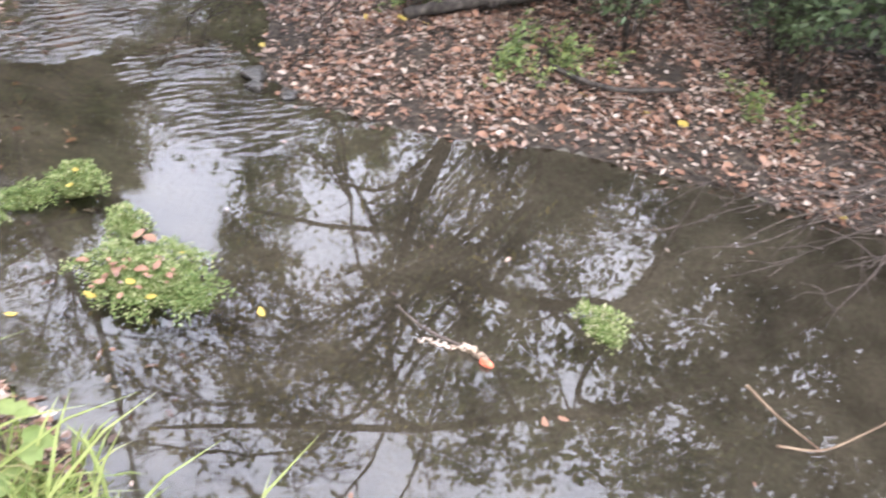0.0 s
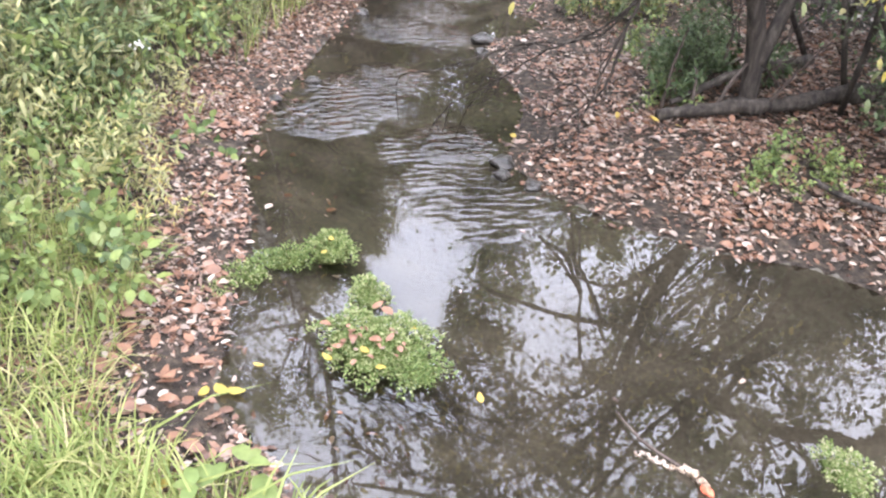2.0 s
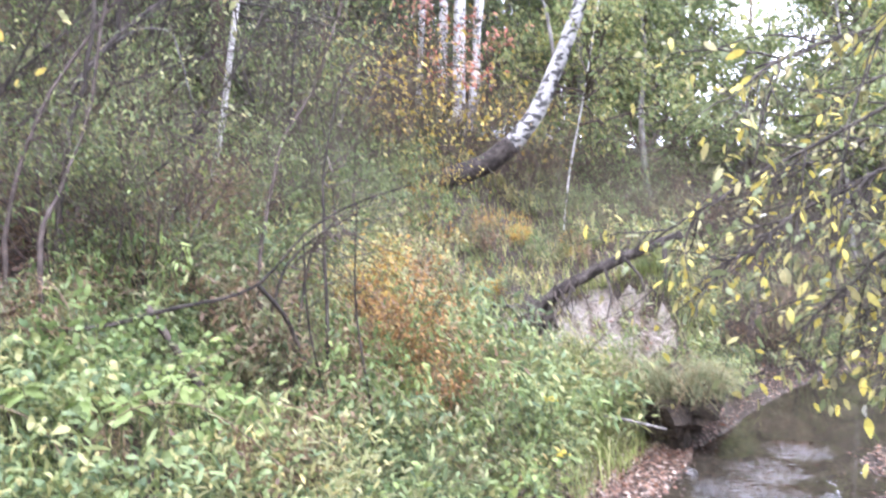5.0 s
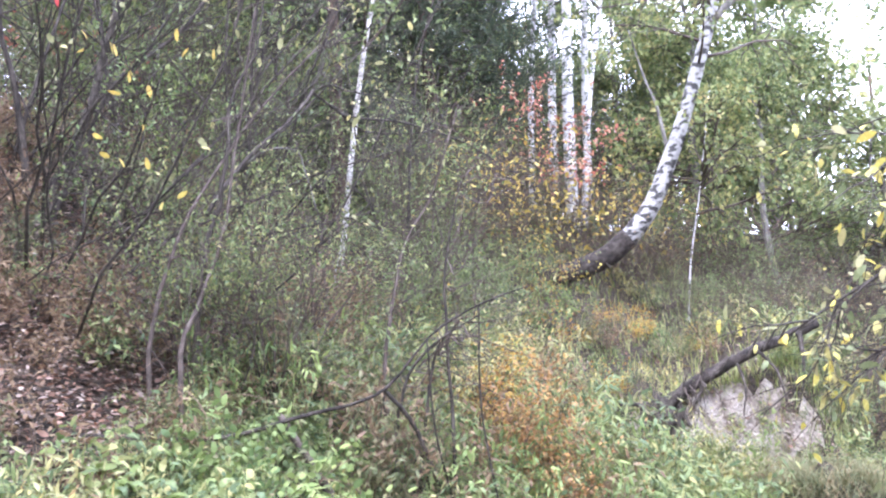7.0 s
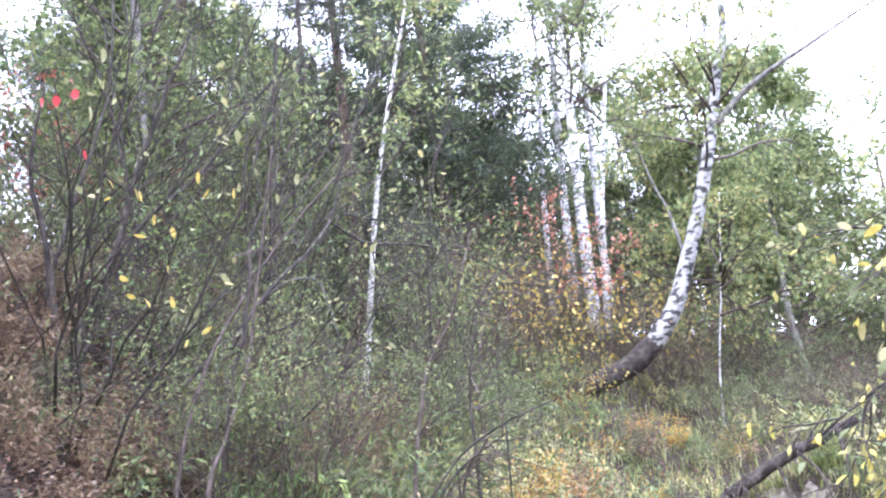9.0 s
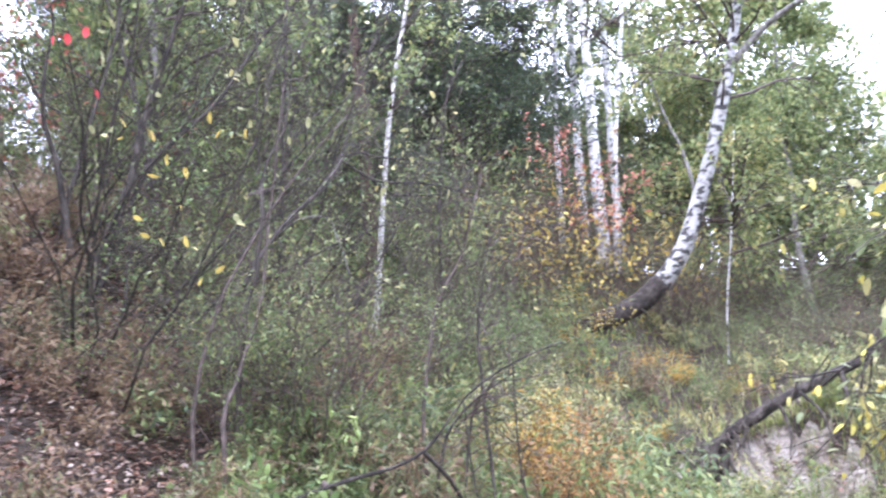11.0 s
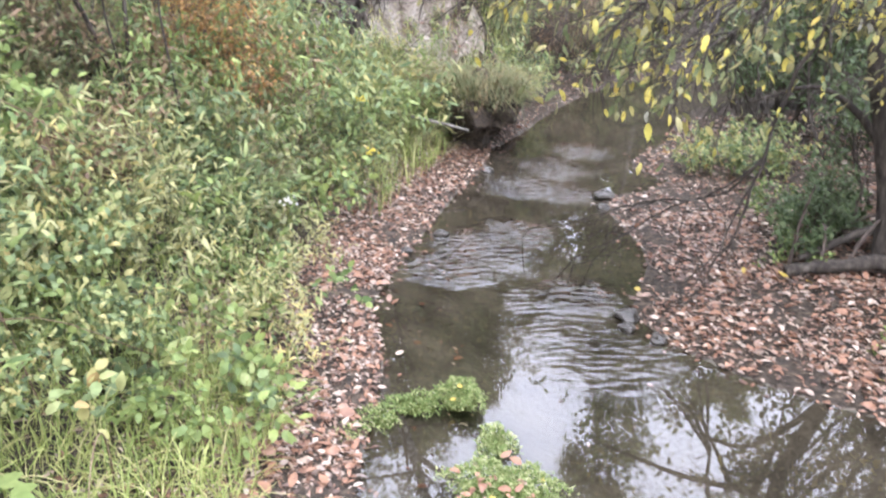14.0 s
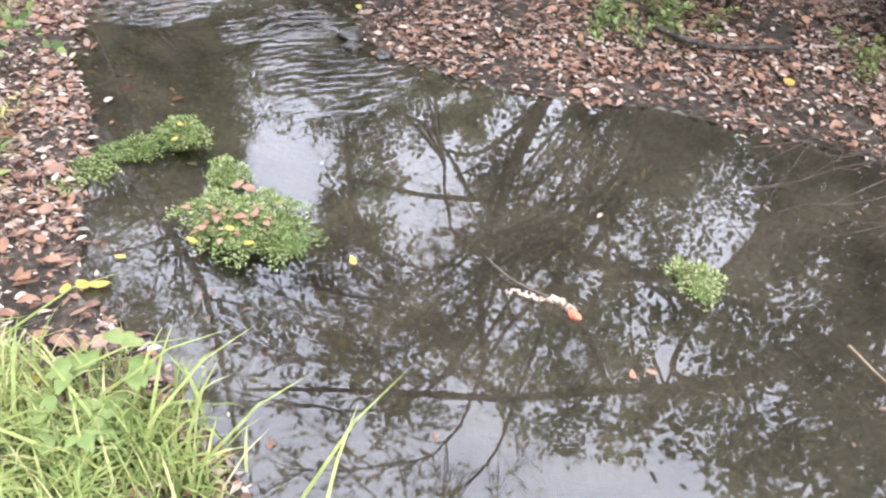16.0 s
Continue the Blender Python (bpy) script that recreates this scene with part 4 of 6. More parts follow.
SHADEPLANT = plant_meshes(49, "shade_plant", HERB, fan(8, (0.3, 1.1), (0.35, 0.65), 0.005), dict(each=9, size=0.085, wide=0.42, shape="broad", droop=0.4, curl=0.3), M_STEM, M_DARKLEAF)
for x, y, s in [(2.92, 4.6, 0.6), (3.1, 4.85, 0.65), (3.3, 5.1, 0.7), (3.5, 4.8, 0.7)]:
    put("shade_plant", SHADEPLANT, x, y, 120 * x, s, "dark green leafy plant below the leaning trunk", "plant", "shade plants of the bank")
for x, y, s in [(3.05, 3.52, 0.6), (2.85, 3.42, 0.45), (3.3, 3.4, 0.5), (3.95, 2.55, 0.5), (2.8, 4.5, 0.5), (3.1, 5.4, 0.6)]:
    put("green_plant", BRAMBLES[0], x, y, 50 * x, s, "small plant with broad green leaves among fallen leaves", "plant", "plants of the far bank")


def big_tree(x, y, high, seed, label, lean, limbs=24, reach=2.6, r=0.065, each=4.6, low=0.38):
    z = gz(x, y)
    ob = thing("overhanging_tree", x, y, z, label, "tree")
    sway = np.random.default_rng(seed + 7)
    pts = [np.array([lean[0] * u ** 1.6, lean[1] * u ** 1.6, high * u - 0.2]) + sway.normal(0, 0.16, 3) * [u > 0, u > 0, 0] for u in (0, 0.15, 0.3, 0.45, 0.6, 0.75, 0.9, 1.0)]
    part("trunk", trunk_mesh("tree_trunk", pts, r, r * 0.25, M_BARK), ob)
    lm, lf = crown(seed, pts, limbs, low, 0.98, reach, dict(each=each, size=0.078, wide=0.55, shape="lance", droop=0.4, spread=0.06), M_TREELEAF, M_BARK)
    part("limb", lm, ob)
    part("crown", lf, ob)




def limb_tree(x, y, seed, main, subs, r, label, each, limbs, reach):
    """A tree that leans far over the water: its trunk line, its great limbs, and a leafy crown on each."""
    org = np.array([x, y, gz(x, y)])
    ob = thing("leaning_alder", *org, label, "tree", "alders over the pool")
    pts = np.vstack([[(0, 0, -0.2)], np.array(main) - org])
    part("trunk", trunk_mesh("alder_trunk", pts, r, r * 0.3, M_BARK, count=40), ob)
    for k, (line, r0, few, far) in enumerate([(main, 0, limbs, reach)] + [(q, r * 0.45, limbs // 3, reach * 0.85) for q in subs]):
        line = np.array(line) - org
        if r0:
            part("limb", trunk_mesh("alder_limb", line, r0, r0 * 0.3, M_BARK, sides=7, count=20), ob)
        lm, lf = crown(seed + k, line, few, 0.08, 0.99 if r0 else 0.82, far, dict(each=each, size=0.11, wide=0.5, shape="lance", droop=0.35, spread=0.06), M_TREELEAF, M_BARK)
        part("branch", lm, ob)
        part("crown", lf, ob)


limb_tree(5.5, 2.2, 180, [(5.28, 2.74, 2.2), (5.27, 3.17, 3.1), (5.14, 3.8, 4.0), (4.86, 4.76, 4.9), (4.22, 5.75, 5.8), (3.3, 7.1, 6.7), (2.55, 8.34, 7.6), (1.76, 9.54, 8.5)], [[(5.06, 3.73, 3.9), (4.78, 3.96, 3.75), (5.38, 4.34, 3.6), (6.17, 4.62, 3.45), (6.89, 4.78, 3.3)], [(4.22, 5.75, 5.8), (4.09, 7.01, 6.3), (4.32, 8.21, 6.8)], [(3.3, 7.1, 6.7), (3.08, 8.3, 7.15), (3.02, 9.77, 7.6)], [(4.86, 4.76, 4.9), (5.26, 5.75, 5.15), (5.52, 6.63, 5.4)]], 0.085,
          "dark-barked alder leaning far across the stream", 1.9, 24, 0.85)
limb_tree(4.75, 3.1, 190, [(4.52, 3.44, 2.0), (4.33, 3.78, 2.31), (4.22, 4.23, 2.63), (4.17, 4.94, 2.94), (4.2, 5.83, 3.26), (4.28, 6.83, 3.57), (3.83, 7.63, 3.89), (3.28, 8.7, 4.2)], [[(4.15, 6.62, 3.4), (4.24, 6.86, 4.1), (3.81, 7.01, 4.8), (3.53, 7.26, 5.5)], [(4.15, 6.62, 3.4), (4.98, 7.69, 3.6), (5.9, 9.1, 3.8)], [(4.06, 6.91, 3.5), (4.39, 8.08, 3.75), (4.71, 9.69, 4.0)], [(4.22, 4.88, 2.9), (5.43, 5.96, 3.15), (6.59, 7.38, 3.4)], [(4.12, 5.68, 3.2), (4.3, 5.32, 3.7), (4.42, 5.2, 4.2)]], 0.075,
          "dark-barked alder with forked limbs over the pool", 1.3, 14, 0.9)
big_tree(7.8, 3.4, 7.0, 171, "dark-barked alder beside the pool", (-0.9, 0.1), limbs=34, reach=2.0, each=7, low=0.2)
big_tree(6.5, 7.8, 7.0, 172, "dark-barked alder by the stream bend", (-0.8, -0.6), limbs=30, low=0.25, reach=1.9, each=7)
big_tree(4.6, -2.4, 7.0, 173, "dark-barked alder beside the pool", (-0.8, 2.2), low=0.55)

for x, y, sz in [(-2.6, 9.6, 0.8), (-2.9, 11.2, 0.9), (-4.9, 9.6, 1.0), (-5.6, 10.8, 1.1), (-2.3, 7.7, 0.6), (-4.2, 7.2, 0.8), (-4.6, 8.0, 1.0), (-3.4, 5.8, 0.8), (-2.7, 8.9, 0.8),
                 (-6.2, 7.6, 1.0)]:
    put("slope_shrub", SHRUBS[int(abs(x * 7 + y * 3)) % 4], x, y, 100 * x, sz, "green shrub with yellowing leaves below the forest edge", "shrub", "shrubs below the forest")
for x, y in scatter(rng, 12, -5.5, -0.8, 3.2, 8.6, lambda x, y: on_left(2.5, 4.6)(x, y) & (np.abs(x / y + 0.39) > 0.05) & (x / y > -0.6) & (np.hypot(x + 1.1, y - 6.0) > 1.0) & (np.abs(x / y + 0.17) > 0.08)):
    put("low_shrub", SHRUBS[rng.integers(0, 4)], x, y, rng.uniform(0, 360), rng.uniform(0.4, 0.75), "low twiggy green shrub on the steep slope", "shrub", "low shrubs of the slope")
SHADES = plant_meshes(66, "shade_shrub", BUSH, fan(7, (0.2, 0.7), (1.0, 1.7), 0.011, 0.12), dict(each=7, size=0.055, wide=0.42, shape="lance", spread=0.06), M_BARK, M_DARKHERB)
GREENS = [plant_meshes(68 + k, "slope_bush", BUSH, fan(8, (0.15, 0.6), (1.0, 1.9), 0.009, 0.15), dict(each=6.0, size=0.06, wide=0.45, shape="lance", spread=0.05), M_TWIG, lm) for k, lm in enumerate([M_TREELEAF, M_BRAMBLE])]
SPINDLES = plant_meshes(67, "brown_shrub", BUSH, fan(9, (0.15, 0.6), (1.0, 1.9), 0.009, 0.15), dict(each=0.9, size=0.05, wide=0.45, shape="lance", spread=0.04), M_TWIG, M_DRY)
for k, (x, y, sz) in enumerate([(-2.6, 5.2, 0.45), (-3.2, 6.1, 0.5), (-2.0, 6.6, 0.5), (-3.7, 6.9, 0.6), (-4.2, 6.0, 0.6), (-1.9, 7.4, 0.55), (-4.0, 4.3, 0.45), (-4.9, 6.9, 0.9), (-2.0, 8.3, 0.5)]):
    put("shade_shrub", SHADES, x, y, 83 * k, sz, "dark green shrub in the shade of the slope", "shrub", "dark shrubs of the slope")
for x, y in scatter(rng, 26, 0.8, 7.5, 11.2, 16.5, on_left(0.4, 6)):
    put("far_bank_shrub", SHRUBS[rng.integers(0, 4)], x, y, rng.uniform(0, 360), rng.uniform(0.45, 0.8), "low green shrub on the far bank of the bend", "shrub", "shrubs at the bend")
for x, y in scatter(rng, 12, 3.5, 8.5, 8.3, 12.5, on_right(0.2, 3)):
    put("bend_shrub", DARKS[rng.integers(0, 2)], x, y, rng.uniform(0, 360), rng.uniform(0.5, 0.9), "dark green shrub beside the stream bend", "shrub", "shrubs at the bend")

for x, y in scatter(rng, 44, -3.6, 4.5, 9.4, 15.0, lambda x, y: on_left(0.6, 9)(x, y) & (np.hypot(x + 0.9, y - 10.9) > 0.7)):
    k = rng.integers(0, 5)
    put("bank_shrub", SHRUBS[k] if k < 4 else SHADES, x, y, rng.uniform(0, 360), rng.uniform(0.28, 0.5) + 0.05 * max(0, y - 11), "small green leafy shrub on the bank top", "shrub", "shrubs on the bank top")
for x, y in scatter(rng, 16, -2.2, 4.5, 11.6, 15.5, on_left(0.6, 9)):
    put("brown_shrub", SPINDLES, x, y, rng.uniform(0, 360), rng.uniform(0.6, 1.0), "twiggy brown shrub with few dry leaves", "shrub", "brown shrubs of the bank")
for x, y, sz in [(-1.6, 4.95, 0.4), (-1.95, 5.2, 0.45), (1.9, 9.9, 0.7), (2.6, 10.4, 0.8), (3.4, 11.2, 0.8), (1.5, 9.4, 0.6), (2.2, 10.8, 0.9)]:
    put("brown_shrub", SPINDLES, x, y, 130 * x, sz, "twiggy brown shrub with few dry leaves", "shrub", "brown shrubs of the bank")

for k, (x, y, sz) in enumerate([(-3.0, 5.5, 0.5), (-2.15, 6.9, 0.42), (-3.4, 7.2, 0.6), (-1.95, 7.7, 0.5), (-3.6, 6.3, 0.6), (-1.7, 7.1, 0.42), (-2.4, 8.6, 0.6), (-1.6, 8.7, 0.5), (-3.9, 7.6, 0.7), (-4.4, 6.6, 0.7)]):
    put("slope_bush", GREENS[k % 2], x, y, 97 * k, sz, "green bush with fresh leaves on the steep slope", "bush", "green bushes of the slope")

for x, y, sz in [(-2.6, 9.6, 0.5), (-2.2, 10.1, 0.6), (-1.8, 10.3, 0.55), (-1.4, 10.1, 0.45), (-2.9, 10.4, 0.7), (-1.1, 11.5, 0.6), (-1.7, 11.6, 0.8), (-2.3, 11.4, 0.8), (-0.5, 12.2, 0.7), (0.9, 11.4, 0.6), (1.5, 11.9, 0.7), (-1.9, 9.2, 0.4), (-4.0, 6.8, 0.5), (-3.5, 6.0, 0.4), (-4.5, 6.0, 0.5)]:
    put("brown_shrub", SPINDLES, x, y, 110 * x, sz, "twiggy brown shrub with few dry leaves", "shrub", "brown shrubs of the bank")
for x, y in scatter(rng, 70, -5.2, -1.9, 4.2, 8.6, lambda x, y: on_left(2.3, 6.5)(x, y)):
    put("dead_herb", HERBS[5], x, y, rng.uniform(0, 360), rng.uniform(0.4, 0.75), "dead brown herb on the leaf-covered slope", "herb", "dead herbs of the slope")

# ---- far woods all round ----
rng = np.random.default_rng(9)
pieces, trunks = [], []
for k in range(260):
    az = rng.uniform(0, 6.283)
    rad = rng.uniform(30, 46)
    x, y = rad * math.cos(az), rad * math.sin(az)
    high = rng.uniform(7, 13) * (0.75 if 0.95 < az < 1.75 else 1.0)
    z = gz(x, y)
    trunks.append((np.array([(x, y, z), (x + 0.2, y, z + high)]), np.array([0.14, 0.04])))
    c = 170
    t = rng.uniform(0.1, 1, c)
    rr = 2.2 * np.sqrt(rng.uniform(0, 1, c)) * (1.2 - t * 0.9)
    a2 = rng.uniform(0, 6.283, c)
    pos = np.stack([x + rr * np.cos(a2), y + rr * np.sin(a2), z + high * t], 1)
    pieces.append(leaf_geo(pos, rng.normal(0, 1, (c, 3)), rng.normal(0, 1, (c, 3)), rng.uniform(0.3, 0.6, c), rng.uniform(0.2, 0.4, c), "diamond"))
for k in range(420):
    az = rng.uniform(0, 6.283)
    rad = rng.uniform(19, 32)
    x, y = rad * math.cos(az), rad * math.sin(az)
    if in_water(np.array([x]), np.array([y]))[0]:
        continue
    z, c = gz(x, y), 90
    a2, rr, hh = rng.uniform(0, 6.283, c), 1.3 * np.sqrt(rng.uniform(0, 1, c)), rng.uniform(0, 1, c)
    pos = np.stack([x + rr * np.cos(a2), y + rr * np.sin(a2), z + 2.6 * hh * (1 - 0.5 * rr / 1.3)], 1)
    pieces.append(leaf_geo(pos, rng.normal(0, 1, (c, 3)), rng.normal(0, 1, (c, 3)), rng.uniform(0.14, 0.3, c), rng.uniform(0.1, 0.2, c), "diamond"))
woods = thing("far_woods", 0, 0, 0, "distant mixed forest all round the stream", "forest", kind="stuff")
tagged(part("far_trunks", mesh_np("far_trunks", *tube_geo(trunks), M_PINEBARK), woods), kind="stuff")
tagged(part("far_leaves", mesh_np("far_leaves", *joined(pieces), M_TREELEAF, smooth=False), woods), kind="stuff")

# ---- undergrowth beyond the sandy cut ----
rng = np.random.default_rng(12)
for x, y in scatter(rng, 170, -3.4, 5.0, 8.8, 14.5, on_left(0.5, 8)):
    put("meadow_herb", HERBS[rng.integers(0, 6)], x, y, rng.uniform(0, 360), rng.uniform(0.5, 0.85), "low leafy green and yellow herb on the bank top", "herb", "herbs on the bank top")
for x, y in scatter(rng, 60, 1.4, 5.0, 8.6, 13.0, on_left(0.25, 2.6)):
    put("bend_herb", HERBS[rng.integers(0, 6)], x, y, rng.uniform(0, 360), rng.uniform(0.6, 1.0), "leafy herb turning brown beside the stream bend", "herb", "herbs at the bend")
for x, y in scatter(rng, 40, 0.0, 2.4, 5.0, 10.0, on_left(0.45, 1.0)):
    put("shore_herb", HERBS[rng.integers(0, 5)], x, y, rng.uniform(0, 360), rng.uniform(0.5, 0.8), "leafy green herb at the water's edge", "herb", "herbs at the water")
for x, y, sz in [(1.25, 8.15, 0.7), (1.5, 8.35, 0.75), (1.0, 8.1, 0.6), (1.65, 8.6, 0.8), (0.3, 8.1, 0.5), (-0.35, 8.3, 0.6), (0.7, 8.0, 0.55), (1.85, 8.9, 0.8), (1.7, 9.2, 0.9), (2.0, 9.5, 0.9), (0.1, 8.05, 0.5), (1.45, 8.9, 0.6), (1.0, 7.75, 0.55), (1.15, 8.0, 0.6), (0.85, 7.5, 0.6), (1.25, 7.85, 0.45), (0.2, 8.45, 0.25), (0.6, 8.48, 0.22), (0.95, 8.4, 0.3), (1.2, 8.5, 0.35), (-0.2, 8.5, 0.3), (0.45, 8.3, 0.35), (0.85, 8.22, 0.4)]:
    put("cut_bank_herb", HERBS[int(x * 13 + y * 7) % 5], x, y, 200 * x, sz, "leafy green herb below the sandy cut", "herb", "herbs at the sandy cut")
RUSTS = plant_meshes(76, "rust_bush", HERB, fan(8, (0.2, 0.9), (0.3, 0.7), 0.004), dict(each=7, size=0.05, wide=0.5, shape="lance"), M_REDSTEM, M_ORANGELEAF)
for x, y, sz in [(-0.9, 9.6, 0.7), (-0.3, 10.4, 0.7), (-1.3, 10.3, 0.7), (-2.6, 5.6, 0.7), (-3.6, 6.2, 0.8), (-0.5, 8.9, 0.6), (-2.1, 8.4, 0.9), (-0.55, 10.6, 0.5), (-0.15, 10.7, 0.6), (-1.6, 10.55, 0.5), (0.4, 10.3, 0.6), (-2.5, 7.6, 0.5), (1.9, 11.0, 0.7), (-1.3, 9.7, 0.5)]:
    put("rust_bush", RUSTS, x, y, 70 * x, sz, "low bush with rusty orange leaves", "bush", "rusty bushes")
REDS = plant_meshes(77, "red_sapling", BUSH, fan(3, (0.05, 0.25), (1.8, 2.6), 0.012, 0.05), dict(each=6, size=0.075, wide=0.5, shape="broad", droop=0.6), M_TWIG, M_REDLEAF)
put("red_sapling", REDS, -1.35, 11.6, 0, 0.8, "slender sapling with red and pink autumn leaves", "sapling")
put("red_sapling", REDS, -6.2, 7.0, 100, 0.8, "slender sapling with red and pink autumn leaves", "sapling")
YELS = plant_meshes(78, "yellow_sapling", BUSH, fan(4, (0.1, 0.4), (1.0, 1.6), 0.008, 0.06), dict(each=0.6, size=0.08, wide=0.5, shape="broad", droop=0.6), M_TWIG, M_YELLEAF)
for x, y, sz in [(-1.5, 10.2, 0.6), (-0.8, 11.4, 1.0), (-2.0, 11.2, 1.1), (0.3, 13.0, 1.1), (-1.9, 10.4, 0.8), (-2.3, 10.6, 0.9), (-1.1, 10.3, 0.5), (-1.3, 11.3, 1.0)]:
    put("yellow_sapling", YELS, x, y, 60 * y, sz, "thin sapling with sparse yellow leaves", "sapling", "yellow saplings")


for x, y in scatter(rng, 80, -5.8, -2.3, 3.2, 7.0, on_left(2.5, 6.0)):
    put("dry_herb", HERBS[[5, 3, 5, 1][rng.integers(0, 4)]], x, y, rng.uniform(0, 360), rng.uniform(0.4, 0.8), "low dry brown herb on the leafy slope", "herb", "dry herbs of the slope")


# tall bare shrub whose long stems lean over the slope
def bare_stems(rng):
    for k in range(9):
        az = radians(rng.uniform(-40, 45))
        e = rng.uniform(0.6, 1.7)
        yield ((rng.uniform(-0.6, 0.6), rng.uniform(-0.5, 0.5), -0.2), (math.cos(az) * e, math.sin(az) * e, 1.0), rng.uniform(2.4, 3.7), 0.011 * rng.uniform(0.6, 1.3))


BARE = dict(levels=2, wig=0.14, lift=[0.0, 0.05, 0.05], kids=[0, 3, 4], angle=(0.3, 0.7), shrink=(0.35, 0.6))
BARE["from"] = [0, 0.3, 0.3]
bares = plant_meshes(80, "bare_shrub", BARE, bare_stems, dict(each=0.4, size=0.06, wide=0.45, shape="broad", droop=0.8), M_BARK, M_HERBY)
put("bare_shrub", bares, -3.9, 4.6, 0, 1.0, "tall half-bare shrub with long dark stems and few yellow leaves", "shrub", "", 0.0, ("stem", "leaves"))
put("bare_shrub", bares, -5.0, 5.6, 15, 1.1, "tall half-bare shrub with long dark stems and few yellow leaves", "shrub", "", 0.0, ("stem", "leaves"))
put("bare_shrub", bares, -3.5, 5.3, 20, 0.9, "tall half-bare shrub with long dark stems and few yellow leaves", "shrub", "", 0.0, ("stem", "leaves"))
put("bare_shrub", bares, -4.3, 5.0, -20, 1.15, "tall half-bare shrub with long dark stems and few yellow leaves", "shrub", "", 0.0, ("stem", "leaves"))
put("bare_shrub", bares, -2.6, 5.9, 70, 0.65, "tall half-bare shrub with long dark stems and few yellow leaves", "shrub", "", 0.0, ("stem", "leaves"))


def sapling_stems(rng):
    yield ((0, 0, -0.05), (rng.uniform(0.05, 0.3), rng.uniform(-0.2, 0.1), 1.0), 4.6, 0.022)
    yield ((0.1, 0, -0.05), (rng.uniform(0.3, 0.6), rng.uniform(-0.3, 0.1), 1.0), 3.4, 0.014)


SLIM = dict(levels=2, wig=0.06, lift=[0.1, 0.1, 0.15], kids=[0, 3, 9], angle=(0.5, 0.95), shrink=(0.22, 0.45))
SLIM["from"] = [0, 0.3, 0.35]
SLIMS = [plant_meshes(85 + k, "slender_sapling", SLIM, sapling_stems, dict(each=2.2, size=0.07, wide=0.5, shape="lance", droop=0.5), M_BARK, [M_TREELEAF, M_HERB][k]) for k in range(2)]
for k, (x, y, sz) in enumerate([(-4.3, 6.2, 0.9), (-3.7, 7.0, 1.0), (-5.0, 7.2, 1.1), (-4.8, 5.4, 0.8), (-2.6, 8.6, 0.9), (-5.6, 9.2, 1.2), (-4.4, 9.4, 1.0), (-2.3, 8.0, 0.65), (-6.3, 8.4, 1.2), (-3.2, 6.3, 0.7), (-1.8, 7.6, 0.5), (-4.4, 8.3, 1.0)]):
    put("slender_sapling", SLIMS[k % 2], x, y, 40 * k - 60, sz, "slender dark-stemmed sapling with sparse leaves", "sapling", "slender saplings", 0.0, ("stem", "leaves"))


# ---- fallen wood ----
def rod(name, pts, r0, r1, material, label, category, rough=0.0, sides=8, count=24, seed=1):
    pts = np.asarray(pts, float)
    line = spline(pts, count)
    rg = np.random.default_rng(seed)
    line[1:-1] += rg.normal(0, rough * r0, (count - 2, 3))
    rad = np.linspace(r0, r1, count) * (1 + rough * rg.normal(0, 0.6, count).clip(-1, 1))
    return tagged(new(name, mesh_np(name, *tube_geo([(line, np.abs(rad))], sides), material)), label, category)


log = thing("fallen_log", 0, 9, 1, "dark fallen log with roots lying over the sandy cut", "log")
lo = np.array([0, 9, 1.0])


def limb_of(ob, org, name, pts, r0, r1, material, seed=1, rough=0.15):
    line = spline(np.asarray(pts, float) - org, 20)
    rg = np.random.default_rng(seed)
    line[1:-1] += rg.normal(0, rough * r0, (18, 3))
    return part(name, mesh_np(name, *tube_geo([(line, np.linspace(r0, r1, 20))], 8), material), ob)


log_trunk = limb_of(log, lo, "trunk", [(-0.1, 8.56, 1.12), (0.2, 8.57, 1.36), (0.55, 8.6, 1.55), (0.95, 8.62, 1.72), (1.5, 8.78, 1.92)], 0.072, 0.045, M_LOGBARK, 5, 0.10)
for k, (u, dx, dz) in enumerate([(0.15, 0.1, 0.25), (0.5, 0.16, 0.2), (0.8, 0.2, 0.3), (1.1, 0.15, 0.22), (1.3, 0.25, 0.12), (0.35, 0.05, 0.3), (0.95, 0.3, 0.35)]):
    a0 = np.array([u, 8.56, 1.22 + 0.5 * u])
    limb_of(log_trunk, lo, "stub", [a0, a0 + [dx * 0.5, -0.05, dz * 0.6], a0 + [dx, -0.06, dz]], 0.014, 0.004, M_BARK, 60 + k, 0.3)
